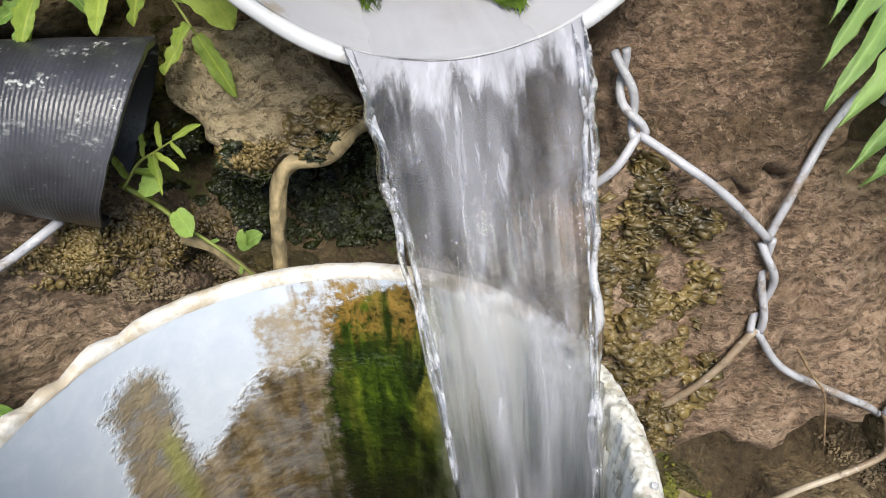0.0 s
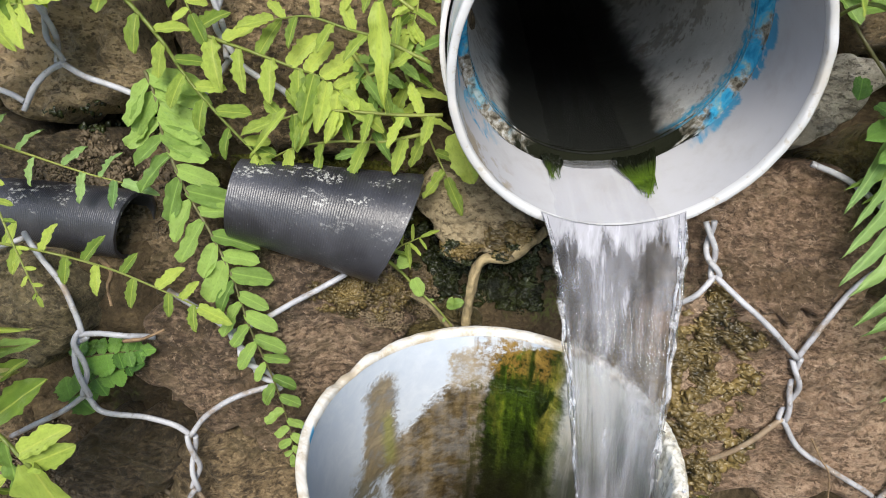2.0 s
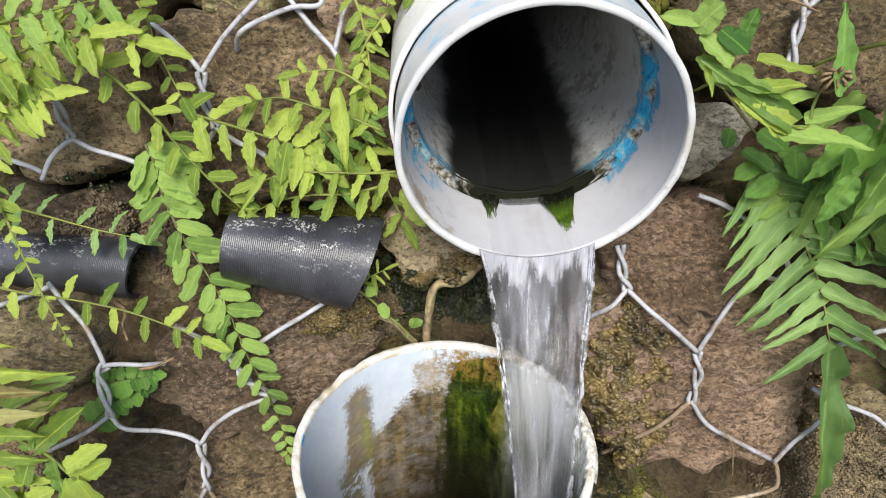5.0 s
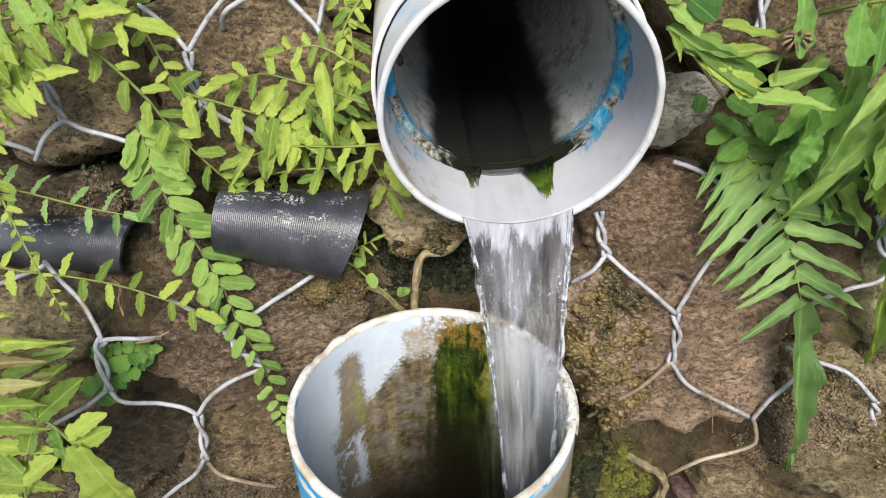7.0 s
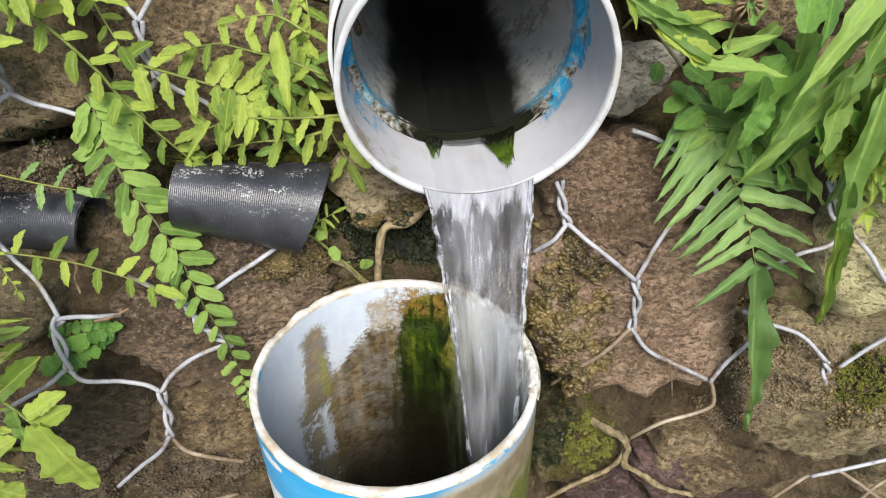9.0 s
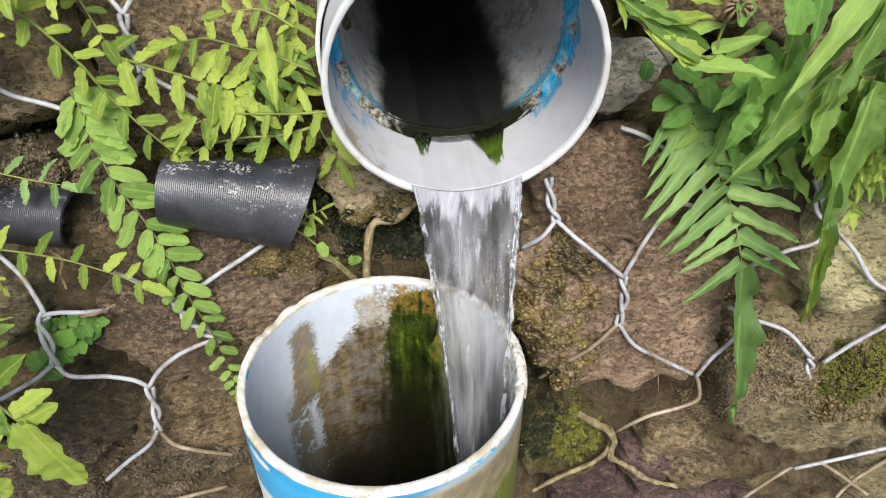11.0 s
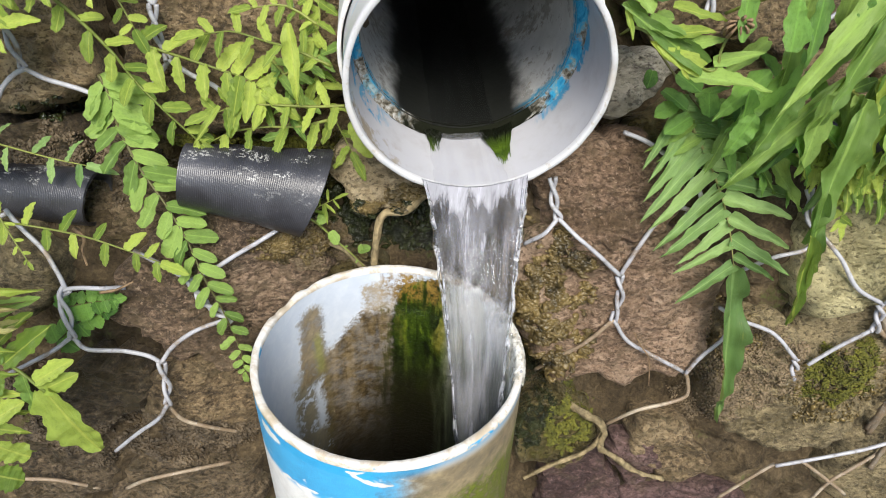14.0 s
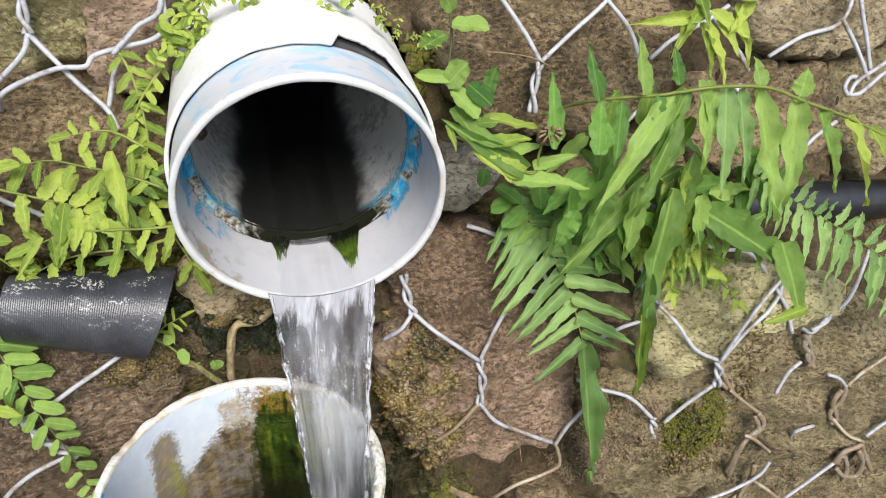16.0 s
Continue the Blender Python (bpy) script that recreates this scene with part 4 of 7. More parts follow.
def shell_edge(a):
    d = 0.0015 * noise.noise((math.sin(a) * 8, math.cos(a) * 8, 2.0))
    w = math.degrees(a) % 360
    if 132 < w < 168:
        d -= 0.016 * min(1.0, (w - 132) / 9, (168 - w) / 5) + 0.003 * noise.noise((w * 0.5, 0, 0))
    return d


sleeve = upper_sleeve()
part("sleeve", pipe_wall(UR, UR, 0.004, 0.11), sleeve, upper, "white plastic with blue smears")
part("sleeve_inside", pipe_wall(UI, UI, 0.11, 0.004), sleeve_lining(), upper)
part("mouth_rim", mouth_ring(), plastic("worn_grey_rim", (0.5, 0.505, 0.515), 0.5), upper)
shell = part("outer_shell", pipe_wall(0.0791, 0.0797, 0.036, 0.26, shell_edge, 240), WHITE, upper, "broken outer sleeve of white plastic")
sol = shell.modifiers.new("thickness", "SOLIDIFY")
sol.thickness, sol.offset = 0.0024, 0.0
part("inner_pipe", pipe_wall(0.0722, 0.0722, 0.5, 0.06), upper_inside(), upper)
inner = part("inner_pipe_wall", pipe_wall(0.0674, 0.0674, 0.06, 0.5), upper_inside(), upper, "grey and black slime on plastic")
blue = glue_ring()
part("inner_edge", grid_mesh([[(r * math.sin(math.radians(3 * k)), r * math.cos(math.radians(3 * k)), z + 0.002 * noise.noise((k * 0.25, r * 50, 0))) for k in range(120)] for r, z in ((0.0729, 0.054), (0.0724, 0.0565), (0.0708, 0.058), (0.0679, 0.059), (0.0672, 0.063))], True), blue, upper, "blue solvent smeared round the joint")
# black disc added at the far end in place of the bore's shade
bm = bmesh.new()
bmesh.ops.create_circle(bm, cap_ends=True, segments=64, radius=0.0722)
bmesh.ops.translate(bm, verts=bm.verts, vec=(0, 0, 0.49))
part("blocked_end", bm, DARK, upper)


def tuft(name, angle, reach, count, spread, seed):
    rnd = random.Random(seed)
    bm = bmesh.new()
    for _ in range(count):
        a = radians(angle + rnd.uniform(-spread, spread))
        z1, z0 = 0.06 - reach * rnd.uniform(0.1, 1.0) ** 1.3, rnd.uniform(0.05, 0.06)
        line, pull, bend = [], rnd.uniform(0.6, 1.0), rnd.uniform(-0.04, 0.04)
        for i in range(6):
            f = i / 5
            r = UI - 0.0026 + 0.0012 * min(1.0, f * 2.4)
            b = radians(angle) + (a - radians(angle)) * (1 - pull * f) + bend * f * f
            line.append(Vector((r * math.sin(b), r * math.cos(b), z0 + (z1 - z0) * f)))
        s = rod(line, lambda f: 0.0009 * (1 - 0.85 * f), 5)
        me = bpy.data.meshes.new("strand")
        s.to_mesh(me), s.free(), bm.from_mesh(me), bpy.data.meshes.remove(me)
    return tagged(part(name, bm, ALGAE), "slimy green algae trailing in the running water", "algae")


for args in (("algae_tuft", 19, 0.042, 170, 9, 3), ("algae_tuft", -17, 0.026, 40, 5, 8)):
    tuft(*args).matrix_world = upper.matrix_world

# ---- water ----


def film(z0, z1, level0, level1, radius, rip):
    """The water's surface between two places along the pipe."""
    rows = []
    for i in range(40):
        f = i / 39
        z, level = z0 + (z1 - z0) * f, level0 + (level1 - level0) * f
        half = math.sqrt(radius ** 2 - level ** 2) + 0.0006
        row = []
        for k in range(33):
            x = half * (k / 16 - 1)
            d = rip * (noise.noise((x * 160, z * 45, 1.0)) + 0.5 * noise.noise((x * 420, z * 120, 5.0)))
            row.append((x, level + d, z))
        rows.append(row)
    return grid_mesh(rows)


run = new("running_water")
run.matrix_world = upper.matrix_world
part("film", film(-0.001, 0.056, 0.0690, 0.0690, UI, 0.0008), FILM, run)
part("deep_water", film(0.0595, 0.48, 0.0638, 0.0638, 0.0674, 0.0007), STILL, run)
tagged(run, "thin clear water running along the pipe's bottom", "water")


def lip(u):
    """Place on the mouth's lip, u from -1 to 1 across the sheet."""
    a = radians(1.5 + 27.5 * u)
    return upper.matrix_world @ Vector(((UI - 0.0008) * math.sin(a), (UI - 0.0008) * math.cos(a), 0.0008))


def fallen(u, t):
    """Where the water that left the lip at u is after t seconds."""
    p = lip(u)
    w = (u + 1) / 2
    x = p.x + t * (0.19 * (1 - w) - 0.085 * w)
    y = p.y - 0.7 * t
    z = p.z - 4.9 * t * t - 0.1 * t
    far, room = math.hypot(x, y), LI - 0.0035
    if far > room:
        held = ease(0.409 - z, 0.0, 0.008)
        x, y = (c * (1 + (room / far - 1) * held) for c in (x, y))
    return Vector((x, y, z))


def stream():
    """A falling sheet with thick edges, thinning as it drops to the lower pipe."""
    rows = []
    n = 56
    for i in range(90):
        t = 0.215 * (i / 89)
        row = []
        for k in range(2 * n):
            front = k < n
            u = (k / (n - 1)) * 2 - 1 if front else 1 - ((k - n) / (n - 1)) * 2
            q = fallen(u, t)
            th = (0.0034 - 0.008 * t) * min(1.0, 0.1 + t * 30) * math.sqrt(max(0.0, 1 - u ** 8)) + 0.0003
            rip = 0.0016 * noise.noise((u * 6, t * 9, 0.0 if front else 6.0)) + 0.001 * noise.noise((u * 17, t * 20, 3.0 if front else 9.0)) + 0.0004 * noise.noise((u * 40, t * 40, 3.0))
            side = 0.0012 * noise.noise((u * 2, t * 22, 4.0)) * abs(u)
            row.append((q.x + side, q.y + (-1 if front else 1) * th + rip * min(1.0, t * 25 + 0.12), q.z))
        rows.append(row)
    bm = grid_mesh(rows, True)
    cap(bm, 2 * n), cap(bm, 2 * n, True)
    bmesh.ops.recalc_face_normals(bm, faces=bm.faces)
    return bm


falling = tagged(part("falling_water", stream(), WATER), "clear water pouring from the upper pipe into the lower one", "water")
# rods added along the sheet's edges, their milky colour painting the edge highlights
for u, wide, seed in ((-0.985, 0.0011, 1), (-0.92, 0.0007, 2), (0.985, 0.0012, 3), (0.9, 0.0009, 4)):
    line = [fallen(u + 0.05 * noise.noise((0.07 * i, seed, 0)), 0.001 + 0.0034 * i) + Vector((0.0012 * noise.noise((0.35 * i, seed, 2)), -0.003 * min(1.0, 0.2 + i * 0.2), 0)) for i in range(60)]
    part("edge_strand", rod(line, lambda f: wide * min(1.0, 0.25 + f * 9) * (0.8 + 0.7 * noise.noise((f * 6, seed, 7)) + 0.2 * noise.noise((f * 17, seed, 3))), 10, 0.05, seed), STRAND, falling, "added glassy strand along the sheet's edge, whitened to paint its highlight")


def crest_height(a):
    """How high the foam stands over the rim at an angle in degrees."""
    ends = ease(a, 56, 74) * (1 - ease(a, 84, 104))
    peaks = max(0.0, noise.noise((a * 0.11, 2.0, 0))) * 0.003 + max(0.0, noise.noise((a * 0.33, 5.0, 0))) * 0.0015
    return ends * (0.001 + peaks)


def foam_crest():
    """The ragged, lumpy ridge where the sheet breaks over the rim."""
    rows = []
    for i in range(18):
        f = i / 17
        row = []
        for k in range(120):
            deg = 55 + 50 * k / 119
            a = radians(deg)
            h = crest_height(deg)
            lump = 0.0016 * noise.noise((k * 0.22, f * 5, 4)) + 0.0009 * noise.noise((k * 0.6, f * 12, 9))
            bulge = math.sin(math.pi * f)
            r = LR + 0.0012 - (LR - LI + 0.0042) * f + lump * bulge
            z = 0.3968 + (0.0032 + h) * bulge ** 0.6 - 0.012 * max(0.0, f - 0.7) / 0.3 + 0.6 * lump * bulge
            row.append((r * math.sin(a), r * math.cos(a), z))
        rows.append(row)
    return grid_mesh(rows)


def foam_run():
    """Water sliding down the inside of the lower pipe below the crest."""
    rows = []
    for i in range(44):
        f = i / 43
        row = []
        for k in range(150):
            a = radians(52 + 50 * k / 149)
            ends = math.sin(math.pi * k / 149) ** 0.4
            wave = 0.0016 * noise.noise((k * 0.16, f * 2.2, 4)) + 0.0008 * noise.noise((k * 0.5, f * 5, 9))
            r = LI - 0.0004 - (0.0024 * (1 - 0.5 * f) - wave) * ends
            row.append((r * math.sin(a), r * math.cos(a), 0.392 - 0.15 * f))
        rows.append(row)
    return grid_mesh(rows)


def droplets():
    """Small drops thrown up along the crest."""
    rnd = random.Random(11)
    bm = bmesh.new()
    for _ in range(26):
        deg = rnd.uniform(60, 100)
        a, r = radians(deg), LI + rnd.uniform(-0.006, 0.003)
        size = 0.0003 + 0.0009 * rnd.random() ** 3
        m = Matrix.Translation((r * math.sin(a), r * math.cos(a), 0.4 + crest_height(deg) + rnd.uniform(-0.003, 0.006) * rnd.random())) @ Matrix.Diagonal((1, 1, rnd.uniform(1.0, 2.2), 1))
        bmesh.ops.create_icosphere(bm, subdivisions=1, radius=size, matrix=m)
    return bm


splash = new("splash")
tagged(splash, "creamy froth where the water breaks over the rim", "splash")
part("foam_crest", foam_crest(), CREST, splash, "lumpy white foam on the rim")
part("foam_run", foam_run(), FROTH, splash, "torn white strands running down inside")
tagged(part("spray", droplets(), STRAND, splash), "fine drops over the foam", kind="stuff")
bm = bmesh.new()
bmesh.ops.create_circle(bm, cap_ends=True, segments=64, radius=LI - 0.0005)
pool = part("pooled_water", bm, STILL)
pool.location = (0, 0, 0.16)
tagged(pool, "dark water standing deep in the lower pipe", "water")

# ---- black drain hoses ----
BLACK = black_ribbed()


def ribbed(name, a, b, r0, r1, label, cut=0.0, pitch=0.0012, material=None, rib=0.00006):
    """A ribbed hose from a to b with an open, slanted end at b."""
    a, b = Vector(a), Vector(b)
    length = (b - a).length
    n = 56
    steps = int(length / pitch) * 4
    rows = []
    for inner in (False, True):
        for i in range(steps + 1):
            i = steps - i if inner else i
            f = i / steps
            r = r0 + (r1 - r0) * f + 0.0006 * noise.noise((f * 4, 2, 0)) + (rib * (1 if i % 4 < 2 else -1) if not inner else -0.0022)
            row = []
            for k in range(n):
                t = 2 * math.pi * k / n
                z = length * f + cut * f ** 3 * math.cos(t) + 0.0008 * f * noise.noise((math.sin(t) * 4, math.cos(t) * 4, 3))
                q = r * (1 + 0.03 * noise.noise((math.sin(t) * 1.3, math.cos(t) * 1.3, f * 2)))
                row.append((q * math.sin(t), q * math.cos(t), z))
            rows.append(row)
    root = new(name)
    root.matrix_world = axis_pose(a, b - a, (0, 0, -1))
    half = len(rows) // 2
    part("ribbed_wall", grid_mesh(rows[:half], True), material or BLACK, root)
    part("cut_edge", grid_mesh(rows[half - 1:half + 1], True), material or BLACK, root)
    part("inside_wall", grid_mesh(rows[half:], True), material or BLACK, root)
    return tagged(root, label, "drain hose")


ribbed("drain_hose", (-0.1438, 0.0980, 0.4528), (-0.0603, 0.1060, 0.4373), 0.0205, 0.0310, "short black ribbed plastic hose, scuffed white on top", -0.0090)
ribbed("drain_hose", (-0.3122, 0.1200, 0.4204), (-0.2155, 0.1120, 0.4216), 0.0200, 0.0205, "black ribbed plastic hose end among fern leaves", -0.0040)
ribbed("drain_hose", (0.5999, 0.1900, 0.4579), (0.2556, 0.1850, 0.4562), 0.0170, 0.0170, "black plastic hose behind fern leaves", 0.0000, 0.01, BLACK_SMOOTH, 0.0)
# ---- wire netting ----
netting = new("wire_netting")
tagged(netting, "twisted hexagonal netting of grey coated wire over the stones", "wire netting")


def wire(points, material=WIRE):
    line = glide(points, 8)
    caked = material == WIRE_CAKED
    part("wire", rod(line, 0.0023 if caked else 0.00158, 10, 0.45 if caked else 0.14, points[0][0] * 50), material, netting)


def twist(points, material=WIRE):
    line = glide(points, 14)
    n = len(line)
    turns = max(1.0, round(sum((b - a).length for a, b in zip(line, line[1:])) / 0.035 * 2) / 2)
    for phase in (0.0, math.pi):
        coil = []
        for i, p in enumerate(line):
            d = (line[min(i + 1, n - 1)] - line[max(i - 1, 0)]).normalized()
            s = d.cross(WALL_N).normalized()
            a = phase + 2 * math.pi * turns * i / (n - 1)
            w = 0.0021 + 0.0006 * noise.noise(p * 60 + Vector((phase, 0, 0)))
            coil.append(p + s * math.cos(a) * w + WALL_N * math.sin(a) * w)
        part("wire", rod(coil, 0.00155, 10, 0.1, phase), material, netting)


twist([(0.1012, 0.1196, 0.4495), (0.1042, 0.1136, 0.4338), (0.1078, 0.1094, 0.4224)])
wire([(0.1077, 0.1096, 0.4231), (0.0987, 0.1049, 0.4126), (0.0871, 0.1119, 0.3978)])
wire([(0.1077, 0.1096, 0.4231), (0.1201, 0.0990, 0.4160), (0.1355, 0.0953, 0.4044), (0.1565, 0.0991, 0.3824)])
wire([(0.1572, 0.1011, 0.3808), (0.1668, 0.1057, 0.4043), (0.1772, 0.1126, 0.4202), (0.1901, 0.1174, 0.4306), (0.2102, 0.1239, 0.4222)])
twist([(0.1572, 0.1011, 0.3808), (0.1604, 0.0989, 0.3605), (0.1592, 0.0964, 0.3405)])
wire([(0.1591, 0.0965, 0.3415), (0.1411, 0.0928, 0.3195), (0.1223, 0.0975, 0.2963), (0.1097, 0.1104, 0.2673)], WIRE_MUDDY)
wire([(0.1591, 0.0965, 0.3415), (0.1731, 0.0950, 0.3215), (0.1956, 0.0945, 0.3069), (0.2160, 0.0943, 0.2950), (0.2305, 0.1019, 0.2800)])
wire([(0.2263, 0.0941, 0.2885), (0.2344, 0.0966, 0.3052), (0.2453, 0.0990, 0.3204), (0.2548, 0.1014, 0.3394), (0.2584, 0.1015, 0.3405)])
wire([(0.2262, 0.0942, 0.2890), (0.2300, 0.0936, 0.2800), (0.2320, 0.0916, 0.2649), (0.2187, 0.0899, 0.2567), (0.1945, 0.0875, 0.2485), (0.1754, 0.0956, 0.2185)], WIRE_MUDDY)
wire([(0.1466, 0.1339, 0.4790), (0.1672, 0.1320, 0.4711), (0.1965, 0.1258, 0.4510), (0.2061, 0.1206, 0.4362), (0.2003, 0.1233, 0.4222)])
twist([(0.2817, 0.1283, 0.4445), (0.2866, 0.1200, 0.4243), (0.2941, 0.1152, 0.4133)])
wire([(0.2954, 0.1149, 0.4126), (0.2857, 0.1109, 0.4040), (0.2671, 0.1089, 0.3984), (0.2503, 0.1149, 0.3804)])
wire([(0.2925, 0.1090, 0.4184), (0.3084, 0.1021, 0.4038), (0.3246, 0.0958, 0.3837), (0.3448, 0.0928, 0.3731)])
twist([(0.3490, 0.0980, 0.3678), (0.3522, 0.0958, 0.3562), (0.3533, 0.0941, 0.3428)])
wire([(0.2372, 0.1025, 0.3533), (0.2565, 0.1017, 0.3420), (0.2837, 0.0991, 0.3319), (0.3066, 0.0945, 0.3100)])
twist([(0.3093, 0.0981, 0.3063), (0.3111, 0.0967, 0.2963), (0.3111, 0.0952, 0.2835)])
wire([(0.2908, 0.0815, 0.1370), (0.3091, 0.0831, 0.1640), (0.3269, 0.0847, 0.1881)], WIRE_MUDDY)
wire([(0.4139, 0.0895, 0.2044), (0.3963, 0.0860, 0.1840), (0.3820, 0.0831, 0.1665), (0.3707, 0.0789, 0.1370)], WIRE_MUDDY)
wire([(0.3490, 0.0847, 0.1941), (0.3747, 0.0836, 0.1740), (0.4021, 0.0824, 0.1512)], WIRE_MUDDY)
wire([(0.3471, 0.0917, 0.3727), (0.3597, 0.0985, 0.3958), (0.3760, 0.1084, 0.4134), (0.3890, 0.1154, 0.4248), (0.4023, 0.1222, 0.4369)])
wire([(0.3507, 0.0950, 0.3729), (0.3660, 0.1010, 0.3921), (0.3829, 0.1072, 0.4050), (0.3942, 0.1141, 0.4161), (0.3970, 0.1184, 0.4237)])
wire([(0.3911, 0.1177, 0.4230), (0.4013, 0.1099, 0.4078), (0.4087, 0.1022, 0.3878)])
wire([(0.3992, 0.1270, 0.4156), (0.3771, 0.1384, 0.4404), (0.3472, 0.1394, 0.4465), (0.3176, 0.1417, 0.4568)])
wire([(0.4242, 0.1107, 0.3841), (0.4290, 0.1048, 0.3852), (0.4407, 0.1088, 0.3963), (0.4606, 0.1167, 0.4100), (0.4769, 0.1349, 0.4433)])
wire([(0.4268, 0.1043, 0.3876), (0.4381, 0.1064, 0.3926), (0.4429, 0.1088, 0.3996)])
wire([(0.4270, 0.1106, 0.3793), (0.4360, 0.1081, 0.3673), (0.4353, 0.1062, 0.3579), (0.4455, 0.1051, 0.3454)], WIRE_CAKED)
wire([(0.4336, 0.1105, 0.3776), (0.4306, 0.1079, 0.3679), (0.4411, 0.1063, 0.3561), (0.4395, 0.1050, 0.3473)], WIRE_CAKED)
wire([(0.3162, 0.0922, 0.3068), (0.3317, 0.0934, 0.3258), (0.3533, 0.0955, 0.3453)])
wire([(0.4121, 0.0966, 0.3263), (0.4182, 0.0994, 0.3469), (0.4274, 0.1013, 0.3569)])
wire([(0.3527, 0.1030, 0.3605), (0.3633, 0.1013, 0.3450), (0.3749, 0.0998, 0.3272)], WIRE_CAKED)
wire([(0.3555, 0.1032, 0.3612), (0.3570, 0.1010, 0.3458), (0.3697, 0.1000, 0.3315)], WIRE_CAKED)
wire([(0.3684, 0.0962, 0.3355), (0.3805, 0.0955, 0.3245), (0.4021, 0.0947, 0.3070)], WIRE_MUDDY)
wire([(0.4040, 0.0967, 0.3047), (0.4124, 0.0954, 0.2898), (0.4006, 0.0931, 0.2765), (0.3953, 0.0909, 0.2606), (0.4015, 0.0972, 0.2210)], WIRE_CAKED)
wire([(0.4024, 0.0972, 0.3008), (0.4087, 0.0957, 0.2856), (0.3973, 0.0932, 0.2702), (0.3944, 0.0913, 0.2557), (0.3985, 0.0977, 0.2264)], WIRE_CAKED)
wire([(0.3945, 0.0905, 0.2846), (0.4076, 0.0903, 0.2761), (0.4345, 0.0982, 0.2485)], WIRE_MUDDY)
wire([(0.4289, 0.0881, 0.2477), (0.4216, 0.0859, 0.2328), (0.4008, 0.0832, 0.2208), (0.3746, 0.0806, 0.2120), (0.3237, 0.0781, 0.1944)])
wire([(0.4163, 0.0871, 0.2272), (0.4325, 0.0865, 0.2145), (0.4560, 0.0854, 0.1942)], WIRE_MUDDY)
wire([(0.4185, 0.0921, 0.2410), (0.4193, 0.0899, 0.2231), (0.4138, 0.0879, 0.2087), (0.4109, 0.0852, 0.1877)], WIRE_CAKED)
wire([(0.4495, 0.1008, 0.2627), (0.4484, 0.0942, 0.2799), (0.4750, 0.1036, 0.2737)])
wire([(0.4590, 0.1019, 0.3388), (0.4720, 0.1020, 0.3330), (0.4820, 0.1014, 0.3233)])
wire([(0.4833, 0.1016, 0.3243), (0.4931, 0.1036, 0.3361), (0.5062, 0.1056, 0.3461), (0.5300, 0.1101, 0.3656)], WIRE_MUDDY)
wire([(0.4855, 0.1044, 0.3199), (0.4855, 0.1026, 0.3052), (0.4788, 0.1006, 0.2911), (0.4873, 0.0997, 0.2796)], WIRE_CAKED)
wire([(0.4827, 0.1038, 0.3167), (0.4780, 0.1020, 0.3038), (0.4870, 0.1006, 0.2874), (0.4841, 0.0994, 0.2788)], WIRE_CAKED)
wire([(0.4824, 0.0980, 0.2863), (0.5050, 0.0968, 0.2645), (0.5258, 0.0966, 0.2531)], WIRE_MUDDY)
wire([(0.5245, 0.0964, 0.2611), (0.5370, 0.0985, 0.2724), (0.5608, 0.1018, 0.2883)])
wire([(0.4991, 0.0906, 0.2340), (0.4829, 0.0879, 0.2194), (0.4665, 0.0852, 0.2048), (0.4405, 0.0808, 0.1808)])
wire([(0.5027, 0.0935, 0.2298), (0.5079, 0.0952, 0.2414), (0.5153, 0.0960, 0.2442), (0.5256, 0.0972, 0.2493)], WIRE_CAKED)
wire([(0.5079, 0.0940, 0.2221), (0.5207, 0.0933, 0.2098), (0.5354, 0.0938, 0.2072), (0.5373, 0.0958, 0.2226), (0.5274, 0.0973, 0.2397)], WIRE_CAKED)
wire([(0.5282, 0.0992, 0.2467), (0.5374, 0.0979, 0.2313), (0.5514, 0.0962, 0.2103)], WIRE_CAKED)
wire([(0.5084, 0.0956, 0.2265), (0.5093, 0.0967, 0.2347), (0.5168, 0.0966, 0.2307), (0.5228, 0.0953, 0.2169), (0.5234, 0.0934, 0.2009)], WIRE_CAKED)
twist([(0.1984, 0.1770, 0.5806), (0.1943, 0.1714, 0.5668), (0.1930, 0.1644, 0.5493)])
wire([(0.1984, 0.1770, 0.5806), (0.1872, 0.1831, 0.5978), (0.1713, 0.1901, 0.6178), (0.1597, 0.1958, 0.6340)])
wire([(0.1984, 0.1770, 0.5806), (0.2193, 0.1849, 0.5975), (0.2431, 0.1936, 0.6160), (0.2546, 0.2003, 0.6312)])
wire([(0.2450, 0.1944, 0.6177), (0.2604, 0.1892, 0.6023), (0.2674, 0.1848, 0.5900), (0.2726, 0.1795, 0.5758)])
wire([(0.2573, 0.1660, 0.5329), (0.2719, 0.1718, 0.5454), (0.2824, 0.1752, 0.5525)])
wire([(0.2787, 0.1819, 0.5810), (0.2951, 0.1877, 0.5932), (0.3183, 0.1932, 0.6036), (0.3372, 0.1984, 0.6141)])
wire([(0.3724, 0.1876, 0.5813), (0.3989, 0.1941, 0.5939), (0.4264, 0.1985, 0.6010), (0.4365, 0.2042, 0.6138), (0.4362, 0.2113, 0.6320)])
wire([(0.4300, 0.1982, 0.6052), (0.4418, 0.1930, 0.5902), (0.4507, 0.1883, 0.5769), (0.4576, 0.1838, 0.5645)])
wire([(0.4410, 0.2116, 0.6320), (0.4472, 0.2033, 0.6101), (0.4540, 0.1964, 0.5914), (0.4603, 0.1884, 0.5704)])
